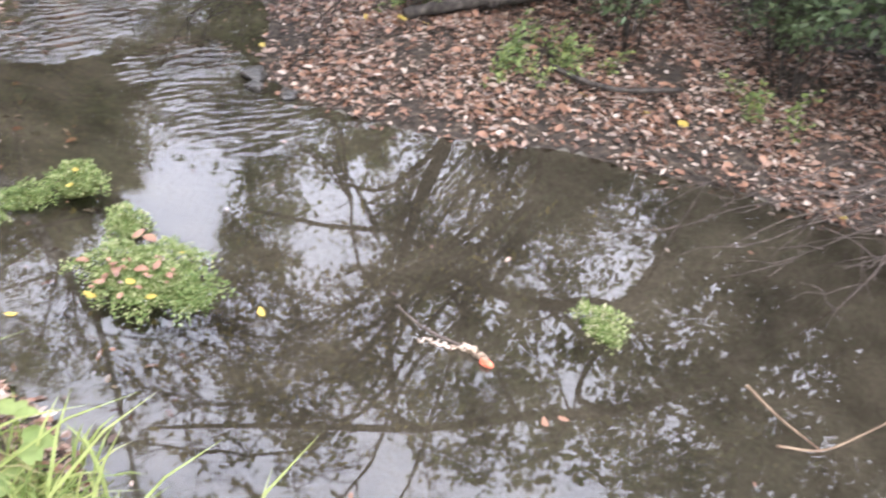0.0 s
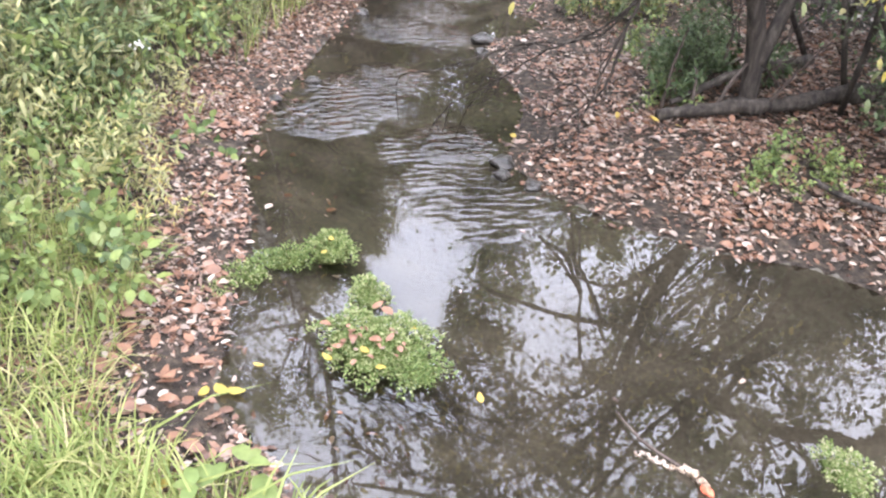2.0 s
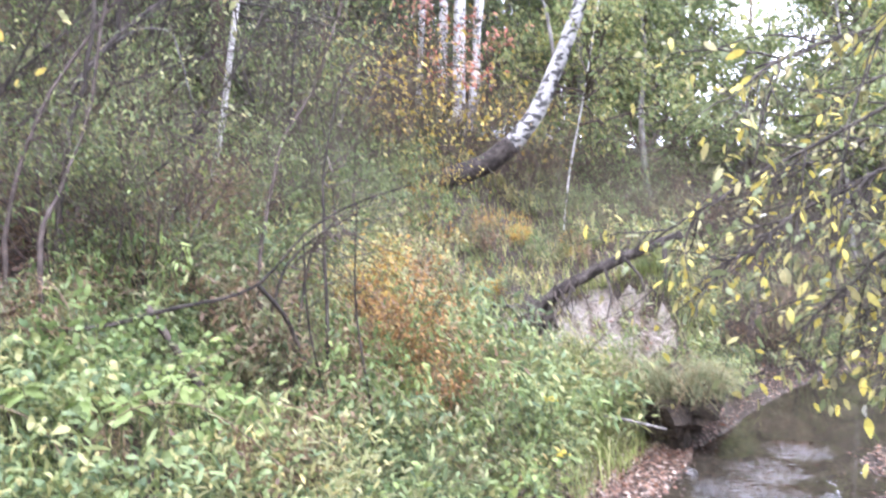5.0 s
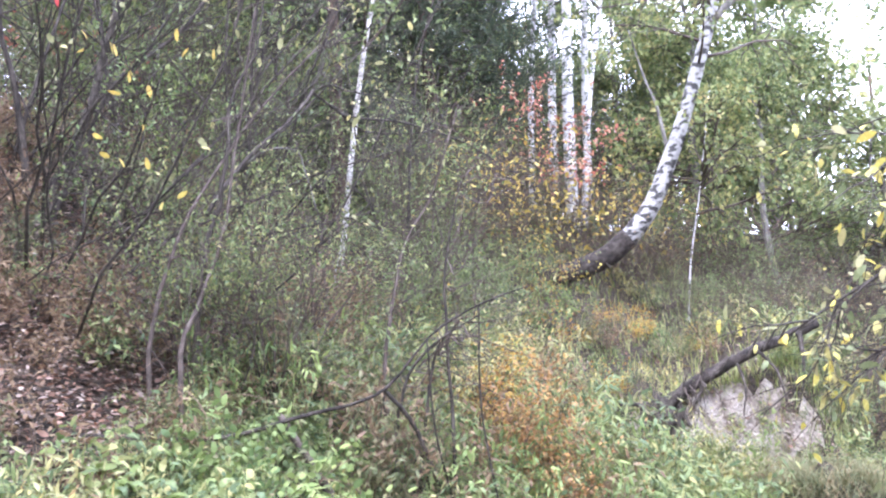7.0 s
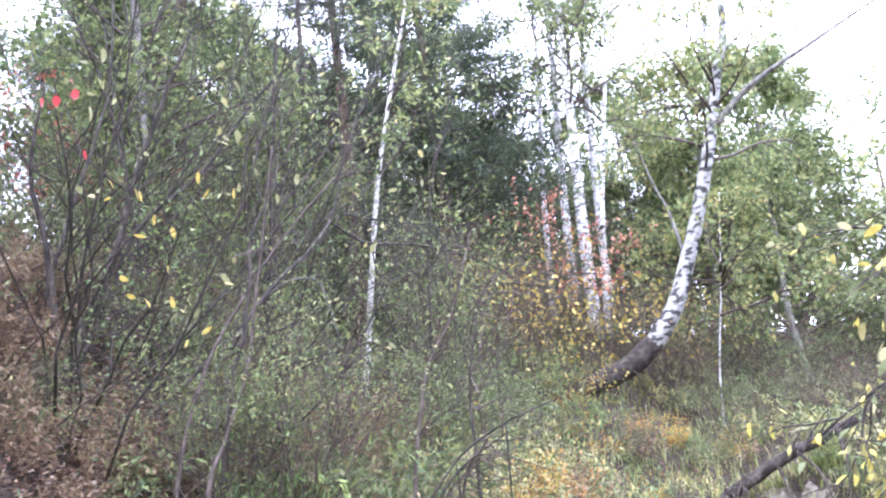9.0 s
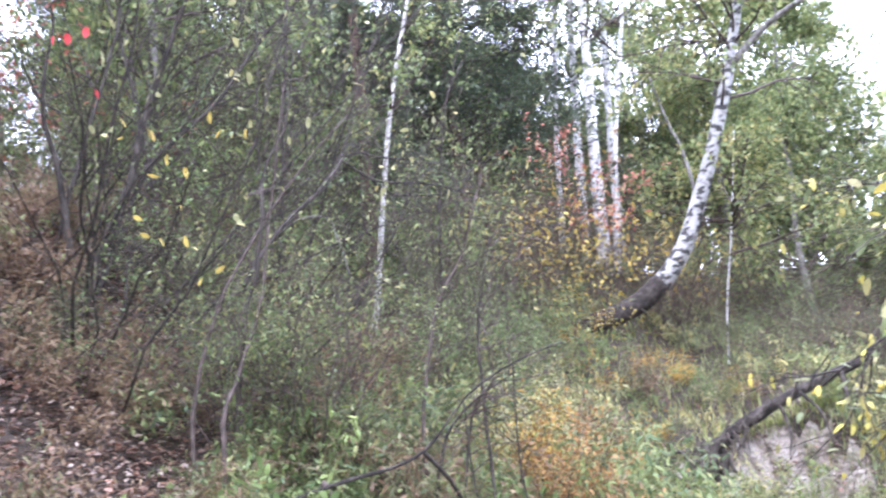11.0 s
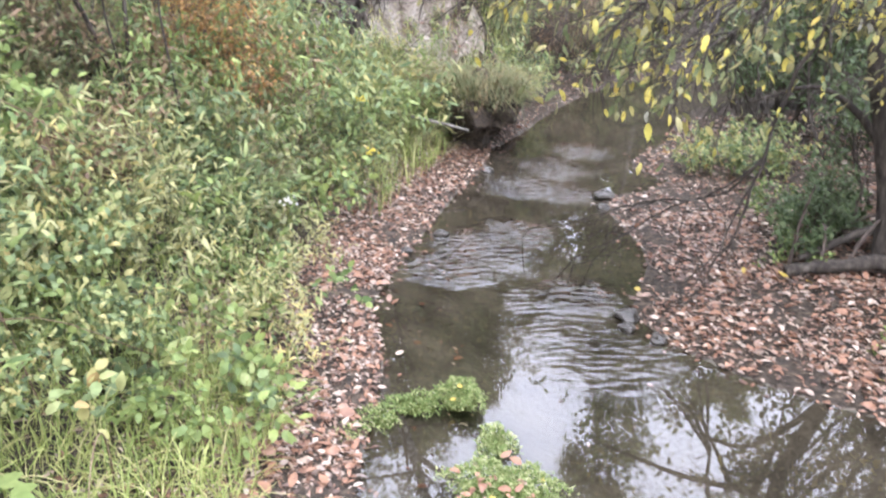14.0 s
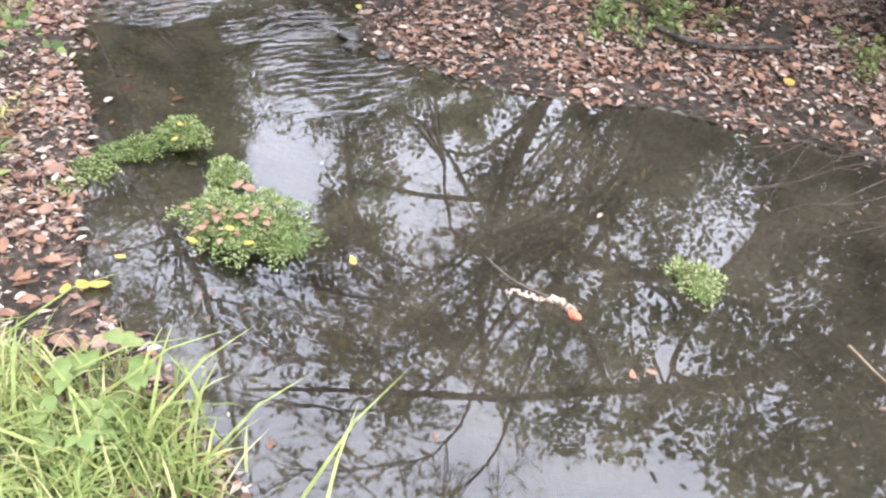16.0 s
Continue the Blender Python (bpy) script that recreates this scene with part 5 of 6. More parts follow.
for k, q in enumerate([[(-0.1, 8.6, 1.1), (0.0, 8.5, 0.9), (0.15, 8.4, 0.6)], [(-0.12, 8.6, 1.1), (-0.25, 8.5, 1.0), (-0.35, 8.42, 0.85)], [(0.1, 8.58, 1.3), (0.2, 8.5, 1.05), (0.35, 8.42, 0.8)],
                       [(0.4, 8.58, 1.48), (0.32, 8.5, 1.3), (0.2, 8.42, 1.12)], [(-0.1, 8.6, 1.15), (-0.3, 8.55, 1.25), (-0.42, 8.5, 1.2)], [(1.3, 8.62, 1.85), (1.3, 8.5, 1.6), (1.25, 8.42, 1.3)], [(-0.1, 8.55, 1.05), (-0.05, 8.42, 0.95), (0.02, 8.35, 0.75)], [(-0.05, 8.55, 1.2), (0.06, 8.45, 1.0), (0.1, 8.38, 0.85)], [(0.7, 8.58, 1.62), (0.75, 8.48, 1.35), (0.7, 8.4, 1.1)], [(-0.15, 8.6, 1.0), (-0.22, 8.45, 0.85), (-0.2, 8.35, 0.7)], [(0.9, 8.58, 1.7), (1.05, 8.5, 1.5), (1.1, 8.42, 1.2)]]):
    limb_of(log_trunk, lo, "root", q, 0.03 if k < 6 else 0.018, 0.006, M_BARK, k)

bm = bmesh.new()
bmesh.ops.create_icosphere(bm, subdivisions=4, radius=1.0)
for v in bm.verts:
    v.co = Vector((v.co.x * 0.17, v.co.y * 0.12, v.co.z * 0.2)) * (1 + 0.6 * noise.noise(v.co * 2.4) + 0.35 * noise.noise(v.co * 7))
me = bpy.data.meshes.new("root_plate")
bm.to_mesh(me)
bm.free()
me.materials.append(M_BARK)
part("root_plate", me, log, "dark knot of roots and earth").matrix_basis = pose(-0.04, -0.45, 0.10)
rg = np.random.default_rng(77)
for k in range(34):
    a0 = np.array([rg.uniform(-0.2, 0.5), 8.55, 0])
    a0[2] = 1.12 + 0.75 * (a0[0] + 0.15)
    e0 = a0 + [rg.uniform(-0.12, 0.16), rg.uniform(-0.22, -0.08), -rg.uniform(0.15, 0.5)]
    limb_of(log_trunk, lo, "root", [a0, (a0 + e0) / 2 + rg.normal(0, 0.05, 3), e0], 0.009, 0.002, M_TWIG if k % 3 else M_BARK, 800 + k, 0.5)

dead = thing("half_dead_tree", -2.8, 4.6, gz(-2.8, 4.6), "half-dead small tree with long dark bare branches", "tree")
do = np.array([-2.8, 4.6, gz(-2.8, 4.6)])
rg = np.random.default_rng(78)
for k, (pts, r0) in enumerate([([(-2.8, 4.6, do[2] - 0.05), (-2.76, 4.64, 2.2), (-2.70, 4.68, 2.71), (-2.62, 4.72, 2.97), (-2.57, 4.75, 3.35), (-2.52, 4.77, 3.69), (-2.38, 4.85, 3.99), (-2.3, 4.9, 4.5)], 0.022),
                               ([(-2.70, 4.70, 2.9), (-2.63, 4.94, 3.20), (-2.48, 5.13, 3.43), (-2.32, 5.32, 3.67), (-2.23, 5.57, 3.92), (-2.09, 5.84, 3.93), (-1.93, 6.10, 3.93), (-1.70, 6.38, 3.92)], 0.018),
                               ([(-2.28, 5.5, 3.86), (-2.13, 5.82, 3.74), (-1.83, 6.03, 3.71), (-1.58, 6.20, 3.64), (-1.32, 6.37, 3.53), (-1.04, 6.52, 3.31)], 0.012),
                               ([(-2.2, 5.7, 3.8), (-2.06, 5.85, 3.64), (-1.95, 5.99, 3.62), (-1.70, 6.17, 3.63), (-1.48, 6.33, 3.69)], 0.010),
                               ([(-2.6, 5.0, 3.26), (-2.47, 5.14, 3.38), (-2.30, 5.21, 3.37), (-2.25, 5.24, 3.22), (-2.18, 5.27, 2.90)], 0.007)]):
    limb = limb_of(dead, do, "limb", pts, r0, 0.004, M_GREYBARK if k == 4 else M_BARK, 900 + k, 0.25)
    for q in range(8):
        a0 = np.array(pts[rg.integers(2, len(pts))], float)
        limb_of(limb, do, "twig", [a0, a0 + rg.normal(0, 0.10, 3) + [0.05, 0, 0.03], a0 + rg.normal(0, 0.22, 3) + [0.16, 0, 0.02]], 0.004, 0.0015, M_BARK, 910 + q + 10 * k, 0.2)


# dark many-stemmed clump at the foot of the leaf-covered slope
clump = thing("dark_clump", -4.51, 5.43, 3.16, "dark many-stemmed old shrub with a thick rooted foot", "shrub")
co = np.array((-4.51, 5.43, 3.16))
for k, (pts, r0) in enumerate([([(-4.51, 5.43, 3.16), (-4.42, 5.52, 3.52), (-4.23, 5.62, 4.01), (-4.07, 5.64, 4.51), (-3.81, 5.64, 5.1), (-3.42, 5.6, 5.76)], 0.058), ([(-4.57, 5.38, 3.15), (-4.59, 5.32, 3.61), (-4.56, 5.22, 4.14), (-4.56, 5.06, 4.65), (-4.34, 4.97, 5.27)], 0.045), ([(-4.45, 5.48, 3.16), (-4.34, 5.66, 3.61), (-4.12, 5.81, 4.27), (-3.66, 6.11, 4.76), (-3.18, 6.26, 5.39), (-2.65, 6.42, 5.88)], 0.034), ([(-4.14, 5.39, 2.89), (-4.12, 5.41, 3.27), (-4.11, 5.46, 3.45), (-3.97, 5.53, 3.85)], 0.02)]):
    pts = [np.array(pts[0]) - [0, 0, 0.3]] + pts
    main = limb_of(clump, co, "main_stem", pts, r0, r0 * 0.2, M_BARK, 970 + k, 0.12)
    rg = np.random.default_rng(980 + k)
    for q in range(14):
        a0 = np.array(pts[rg.integers(2, len(pts))], float)
        limb_of(main, co, "twig", [a0, a0 + rg.normal(0, 0.14, 3) + [0.1, 0, 0.1], a0 + rg.normal(0, 0.3, 3) + [0.3, 0, 0.22]], 0.008, 0.002, M_BARK, 990 + q + 20 * k, 0.2)
for q in range(9):
    rg = np.random.default_rng(1100 + q)
    a0 = np.array([rg.normal(0, 0.1), rg.normal(0, 0.08), rg.uniform(-0.1, 0.15)]) + co
    limb_of(clump, co, "root", [a0, a0 + [rg.normal(0, 0.15), rg.normal(0, 0.1), -0.15], a0 + [rg.normal(0, 0.3), rg.normal(0, 0.2), -0.35]], 0.014, 0.004, M_BARK, 1120 + q, 0.3)
for k, p in enumerate([(-2.7, 3.53, 3.7), (-2.6, 3.62, 3.65), (-2.55, 3.71, 3.52), (-2.49, 3.78, 3.45), (-2.31, 3.78, 3.73), (-2.28, 3.84, 3.64), (-2.23, 3.88, 3.62), (-2.76, 3.68, 3.2), (-2.75, 3.72, 3.11), (-2.71, 3.56, 3.61), (-2.61, 3.72, 3.4), (-2.56, 3.82, 3.21), (-2.46, 3.97, 2.87), (-2.54, 3.93, 2.81), (-2.66, 3.8, 3.03), (-2.56, 3.87, 3.02), (-2.18, 3.92, 3.58), (-2.59, 3.66, 3.58)]):
    leaf = part("leaf", WILLOW_LEAVES[1], dead, "yellow leaf")
    leaf.matrix_basis = pose(*(np.array(p) - do), 40 * k, 60 + 13 * k, 77 * k) @ Matrix.Scale(0.9, 4)
v, f = leaf_geo([(0, 0, 0)], [(1, 0, 0)], [(0.1, 0.2, 1)], 0.085, 0.055, "broad", 0.15)
scarlet = mesh_np("red_leaf", v, f, M_SCARLET)
for k, p in enumerate([(-2.76, 3.41, 3.84), (-2.78, 3.25, 4.09), (-2.69, 3.3, 4.12), (-2.83, 3.22, 4.07)]):
    leaf = part("leaf", scarlet, dead, "scarlet leaf")
    leaf.matrix_basis = pose(*(np.array(p) - do), 30 * k, 70, 50 + 77 * k) @ Matrix.Scale(0.75, 4)
for k, pts in enumerate([[(-2.64, 4.24, 2.0), (-2.61, 4.42, 2.34), (-2.53, 4.59, 2.76), (-2.42, 4.65, 3.48), (-2.27, 4.64, 4.18)], [(-1.79, 5.29, 1.81), (-1.75, 5.41, 2.24), (-1.66, 5.51, 2.68), (-1.48, 5.62, 3.01), (-1.3, 5.66, 3.5)], [(-2.89, 4.32, 2.03), (-2.84, 4.49, 2.61), (-2.68, 4.68, 3.09), (-2.37, 4.87, 3.6), (-2.03, 5.05, 4.01)]]):
    pts = [np.array(pts[0]) - [0, 0, 0.9]] + pts
    ob = thing("thin_sapling", *pts[0], "thin dark sapling stem with bare side twigs", "sapling", "thin saplings on the slope")
    main = limb_of(ob, np.array(pts[0]), "main_stem", pts, 0.017, 0.006, M_TWIG, 1150 + k, 0.2)
    rg = np.random.default_rng(1160 + k)
    for q in range(12):
        a0 = np.array(pts[rg.integers(2, len(pts))], float) + rg.normal(0, 0.01, 3)
        limb_of(main, np.array(pts[0]), "twig", [a0, a0 + rg.normal(0, 0.09, 3) + [0.03, 0, 0.1], a0 + rg.normal(0, 0.2, 3) + [0.08, 0, 0.22]], 0.005, 0.0015, M_TWIG, 1170 + q + 20 * k, 0.2)


def button_flower(x, y, z, seed, material, label):
    """A stem with a flat cluster of small round flower heads."""
    rg = np.random.default_rng(seed)
    ob = thing("flowering_herb", x, y, gz(x, y), label, "flower", "flowers on the slope")
    top = z - gz(x, y)
    part("stem", mesh_np("flower_stem", *tube_geo([(spline([(0, 0, -0.02), (0.02, 0.01, top * 0.5), (0, 0, top)], 8), np.linspace(0.004, 0.002, 8))]), M_STEM), ob)
    for k in range(14):
        bm = bmesh.new()
        bmesh.ops.create_icosphere(bm, subdivisions=1, radius=0.009)
        me = bpy.data.meshes.new("flower_head")
        bm.to_mesh(me)
        bm.free()
        me.materials.append(material)
        part("flower_head", me, ob).matrix_basis = pose(rg.normal(0, 0.025), rg.normal(0, 0.025), top + rg.uniform(-0.02, 0.02))


M_FLOWER = leaf_mat("yellow_petals", [(0.0, (0.48, 0.38, 0.05)), (1.0, (0.58, 0.48, 0.08))])
M_WHITEFLOWER = leaf_mat("white_petals", [(0.0, (0.55, 0.53, 0.48)), (1.0, (0.7, 0.68, 0.62))])
button_flower(0.08, 6.0, 0.80, 41, M_FLOWER, "slender herb with a cluster of yellow button flowers")
button_flower(0.13, 5.4, 0.57, 42, M_FLOWER, "slender herb with a cluster of yellow button flowers")
button_flower(-0.37, 4.58, 0.50, 43, M_WHITEFLOWER, "herb with a faded white flower head")

rod("arching_branch", [(-3.0, 3.75, 1.66), (-2.56, 4.06, 1.58), (-2.28, 4.22, 1.58), (-1.97, 4.38, 1.65), (-1.69, 4.49, 1.70), (-1.51, 4.56, 1.79), (-1.26, 4.63, 2.06), (-0.95, 4.70, 2.22), (-0.70, 4.75, 2.29)], 0.016, 0.004, M_LOGBARK, "long grey-brown arching branch above the herbs", "branch", 0.12)
rod("arching_branch", [(-1.55, 4.55, 1.76), (-1.45, 4.8, 1.5), (-1.35, 5.0, 1.0), (-1.3, 5.1, 0.5)], 0.012, 0.016, M_BARK, "dark stem that bears the arching branch", "branch", 0.12)
rod("arching_branch", [(-1.3, 4.62, 2.02), (-1.32, 4.75, 1.5), (-1.25, 4.9, 0.9), (-1.2, 4.95, 0.4)], 0.006, 0.010, M_BARK, "dark stem that bears the arching branch", "branch", 0.12, seed=6)
rod("arching_branch", [(-1.0, 4.7, 2.2), (-1.05, 4.8, 1.6), (-1.0, 4.95, 0.9), (-0.95, 5.0, 0.35)], 0.005, 0.009, M_BARK, "dark stem that bears the arching branch", "branch", 0.12, seed=8)
for k, pts in enumerate([[(-1.72, 4.95, 0.5), (-1.68, 4.95, 1.1), (-1.55, 4.95, 1.75), (-1.33, 4.95, 2.0), (-1.05, 4.95, 2.15)], [(-1.6, 5.0, 0.5), (-1.5, 5.0, 1.2), (-1.36, 4.97, 1.9), (-1.2, 4.95, 2.1)], [(-1.3, 5.05, 0.5), (-1.28, 5.02, 1.4), (-1.26, 4.98, 2.4), (-1.1, 4.95, 3.0)]]):
    ob = thing("bowed_shrub", *pts[0], "bowed bare dark shrub stem with thin twigs", "shrub", "bowed stems on the slope")
    o0 = np.array(pts[0])
    stem = limb_of(ob, o0, "main_stem", pts, 0.017, 0.004, M_BARK, 930 + k, 0.2)
    rg = np.random.default_rng(940 + k)
    for q in range(16):
        u = rg.uniform(0.45, 1) * (len(pts) - 1)
        i = min(int(u), len(pts) - 2)
        a0 = np.array(pts[i]) + (np.array(pts[i + 1]) - np.array(pts[i])) * (u - i)
        limb_of(stem, o0, "twig", [a0, a0 + rg.normal(0, 0.08, 3) + [0.1, 0, 0.05], a0 + rg.normal(0, 0.18, 3) + [0.25, 0, 0.05]], 0.005, 0.0015, M_TWIG, 950 + q + 20 * k, 0.3)
rod("dead_tree", [(-2.12, 4.38, 1.66), (-1.98, 4.4, 1.43), (-1.87, 4.4, 1.25), (-1.74, 4.42, 0.95), (-1.6, 4.45, 0.4)], 0.018, 0.034, M_TWIG, "leaning dead grey tree stem among the herbs", "dead tree", 0.1)
rod("root_log", [(2.6, 4.32, 0.13), (2.95, 4.27, 0.19), (3.4, 4.24, 0.22), (3.8, 4.27, 0.26), (4.4, 4.2, 0.3)], 0.035, 0.068, M_BARK, "dark curved log lying among shrub roots", "log", 0.22)
rod("root_log", [(2.75, 4.45, 0.16), (3.2, 4.5, 0.32), (3.8, 4.6, 0.38)], 0.02, 0.04, M_BARK, "dark curved log lying among shrub roots", "log", 0.12, seed=3)
for k in range(9):
    rg = np.random.default_rng(700 + k)
    x, y = rg.uniform(2.7, 3.9), rg.uniform(4.2, 4.9)
    z = gz(x, y)
    dx, dy = rg.uniform(-0.5, 0.6), rg.uniform(-0.3, 0.5)
    rod("dead_branch", [(x, y, z + 0.02), (x + dx * 0.4, y + dy * 0.4, z + rg.uniform(0.15, 0.35)), (x + dx, y + dy, z + rg.uniform(0.1, 0.6))], 0.014, 0.005, M_TWIG, "dead brown branch tangled among shrub roots", "branch", 0.3, seed=k)
rod("fallen_stick", [(3.05, 3.38, 0.14), (3.12, 3.2, 0.13), (3.28, 3.03, 0.13), (3.6, 2.9, 0.15)], 0.018, 0.014, M_BARK, "dark stick lying on fallen leaves", "stick", 0.1)
rod("water_stick", [(2.2, 1.12, 0.05), (2.22, 0.98, 0.02), (2.25, 0.82, 0.005)], 0.007, 0.004, M_REDSTEM, "thin bent stick standing in the pool", "stick")
rod("water_stick", [(2.12, 0.9, 0.01), (2.25, 0.82, 0.01), (2.45, 0.8, 0.02), (2.7, 0.78, 0.06)], 0.006, 0.003, M_REDSTEM, "thin bent stick standing in the pool", "stick", seed=4)
rod("forked_stick", [(0.55, 7.15, 0.42), (0.8, 6.98, 0.40), (1.02, 6.9, 0.36)], 0.016, 0.010, M_GREYBARK, "pale forked stick at the water's edge", "stick")
for k, (a0, b0) in enumerate([((3.7, 1.55, 0.25), (2.65, 1.75, 0.18)), ((3.75, 1.5, 0.2), (2.8, 1.35, 0.1)), ((3.7, 1.6, 0.3), (2.5, 2.1, 0.22)), ((3.8, 1.4, 0.2), (3.0, 1.0, 0.12)), ((3.8, 1.5, 0.3), (2.9, 1.6, 0.4)), ((3.9, 1.3, 0.2), (2.6, 1.2, 0.35)), ((3.75, 1.7, 0.25), (2.45, 1.95, 0.12)), ((3.7, 1.75, 0.3), (2.7, 1.95, 0.3)), ((3.75, 1.55, 0.2), (2.75, 1.55, 0.05)), ((3.8, 1.6, 0.35), (2.6, 1.6, 0.3)), ((3.8, 1.45, 0.25), (2.85, 1.2, 0.22)), ((3.85, 1.6, 0.3), (2.95, 1.85, 0.15))]):
    rg = np.random.default_rng(300 + k)
    pts = np.linspace(a0, b0, 6)
    pts[1:] += np.cumsum(rg.normal(0, 0.03, (5, 3)), 0)
    org = np.array(a0)
    ob = thing("bare_twig", *org, "bare brown twig hanging over the pool", "twig", "bare twigs over the pool")
    bark = M_TWIG
    stem = part("main_stem", mesh_np("twig_stem", *tube_geo([(spline(pts, 16) - org, np.linspace(0.005, 0.0015, 16))]), bark), ob)
    for q in range(6):
        f = pts[rg.integers(1, 5)]
        e = f + np.array([-0.25, 0, 0]) + rg.normal(0, 0.14, 3)
        part("side_twig", mesh_np("side_twig", *tube_geo([(np.linspace(f, e, 5) + rg.normal(0, 0.008, (5, 3)) - org, np.linspace(0.003, 0.0012, 5))]), bark), stem)


LOW_A = [(2.9, 4.5, 2.2), (2.5, 4.1, 1.85), (2.23, 3.91, 1.46), (2.16, 3.95, 1.17), (2.13, 3.96, 0.90), (2.05, 4.0, 0.64), (2.0, 4.03, 0.35), (1.95, 4.06, 0.14)]
LOW_B = [(2.15, 3.98, 0.95), (2.04, 4.12, 0.70), (1.81, 4.23, 0.59), (1.56, 4.32, 0.38), (1.31, 4.41, 0.20)]
LOW_C = [(2.15, 3.98, 0.92), (1.94, 4.17, 0.65), (1.71, 4.27, 0.60), (1.46, 4.37, 0.50), (1.23, 4.44, 0.39)]
LOW_D = [(2.10, 3.98, 0.78), (2.06, 4.0, 0.46), (1.95, 4.06, 0.28), (1.85, 4.1, 0.16)]
low = thing("low_branch", 2.9, 5.0, 1.0, "bare dark forked branch hanging over the leafy bank", "branch")
lb = np.array([2.9, 5.0, 1.0])
rg = np.random.default_rng(341)
for k, (pts, r0) in enumerate([(LOW_A, 0.016), (LOW_B, 0.010), (LOW_C, 0.009), (LOW_D, 0.009)]):
    main = limb_of(low, lb, "limb", pts, r0, 0.003, M_BARK, 350 + k, 0.4)
    for q in range(9):
        a0 = np.array(pts[rg.integers(1, len(pts))])
        limb_of(main, lb, "twig", [a0, a0 + rg.normal(0, 0.07, 3) + [-0.08, 0, -0.08], a0 + rg.normal(0, 0.14, 3) + [-0.2, 0, -0.2]], 0.004, 0.0015, M_BARK, 360 + q + 10 * k, 0.2)


# ---- stones ----
def stone(x, y, r, seed):
    rg = np.random.default_rng(seed)
    bm = bmesh.new()
    bmesh.ops.create_icosphere(bm, subdivisions=3, radius=r)
    for v in bm.verts:
        q = noise.noise(v.co / r * 1.3 + Vector((seed, 0, 0)))
        v.co *= 1 + 0.35 * q
        v.co.z *= 0.6
    me = bpy.data.meshes.new("stone")
    bm.to_mesh(me)
    bm.free()
    me.materials.append(M_STONE)
    ob = new("stone", me)
    ob.matrix_basis = pose(x, y, max(gz(x, y), -0.04) + r * 0.2, 0, 0, rg.uniform(0, 360))
    return tagged(ob, "dark wet stone at the water's edge", "stone", "stones in the stream")


for k, (x, y, r) in enumerate([(2.03, 6.14, 0.09), (1.52, 4.0, 0.07), (1.48, 3.88, 0.05), (0.62, 5.35, 0.05), (1.95, 5.9, 0.05), (0.35, 5.0, 0.04), (1.6, 3.72, 0.05), (1.2, 6.9, 0.06)]):
    stone(x, y, r, k + 1)

# turf clod that overhangs the water
rg = np.random.default_rng(31)
bm = bmesh.new()
bmesh.ops.create_icosphere(bm, subdivisions=4, radius=1.0)
for v in bm.verts:
    q = noise.noise(v.co * 2.1)
    v.co = Vector((v.co.x * 0.34, v.co.y * 0.44, v.co.z * 0.36)) * (1 + 0.5 * q + 0.15 * noise.noise(v.co * 7))
    if v.co.z < -0.05:
        v.co.x, v.co.y = v.co.x * 0.75 - 0.06, v.co.y * 0.75 + 0.06
me = bpy.data.meshes.new("clod")
bm.to_mesh(me)
bm.free()
me.materials.append(M_SOIL)
clod = thing("turf_clod", 1.27, 7.72, 0.33, "overhanging clod of dark earth with grass on top", "turf")
part("earth", me, clod)


# ---- grass ----
def grass_field(rng, places, lo, hi, wide, lean=(0.2, 0.9)):
    x, y = np.array(places).T
    count = len(x)
    foot = np.stack([x, y, ground(x, y) - 0.01], 1)
    return blade_geo(rng, foot, rng.uniform(lo, hi, count), rng.uniform(*lean, count), rng.uniform(0.6, 1.3, count) * wide, rng.uniform(0, 6.283, count))


rng = np.random.default_rng(14)
geo = joined([grass_field(rng, scatter(rng, 9500, -2.6, 0.3, 0.75, 3.4, on_left(0.36, 2.3)), 0.08, 0.30, 0.006, (0.3, 1.2)),
              grass_field(rng, scatter(rng, 300, -0.6, 0.3, 1.2, 1.9, on_left(0.10, 0.45)), 0.12, 0.3, 0.007),
              grass_field(rng, scatter(rng, 3600, -4.5, 1.6, 3.0, 8.3, on_left(0.65, 2.5)), 0.15, 0.5, 0.006, (0.3, 1.2)),
              grass_field(rng, scatter(rng, 2600, -2.0, 2.2, 8.7, 14.0, on_left(0.4, 7)), 0.12, 0.32, 0.009),
              grass_field(rng, scatter(rng, 900, 0.2, 2.4, 5.0, 9.2, on_left(0.35, 0.9)), 0.15, 0.4, 0.007),
              grass_field(rng, scatter(rng, 700, -0.6, 1.7, 8.62, 8.95, on_left(0.3, 4)), 0.12, 0.35, 0.007, (0.6, 1.3)),
              grass_field(rng, scatter(rng, 500, -0.5, 1.7, 8.0, 8.35, on_left(0.3, 4)), 0.2, 0.45, 0.007)])
tagged(new("grass", mesh_np("grass", *geo, M_GRASS)), "long bent green grass with dry blades along the bank", "grass", kind="stuff")
count = 2200
foot = np.stack([rng.uniform(-0.42, 0.34, count), rng.uniform(-0.45, 0.45, count), rng.uniform(0.12, 0.36, count)], 1)
part("tuft", mesh_np("tuft", *blade_geo(rng, foot, rng.uniform(0.14, 0.36, count), rng.uniform(0.8, 2.2, count), np.full(count, 0.006), rng.uniform(0, 6.283, count)), M_DARKHERB), clod, "green grass tuft")
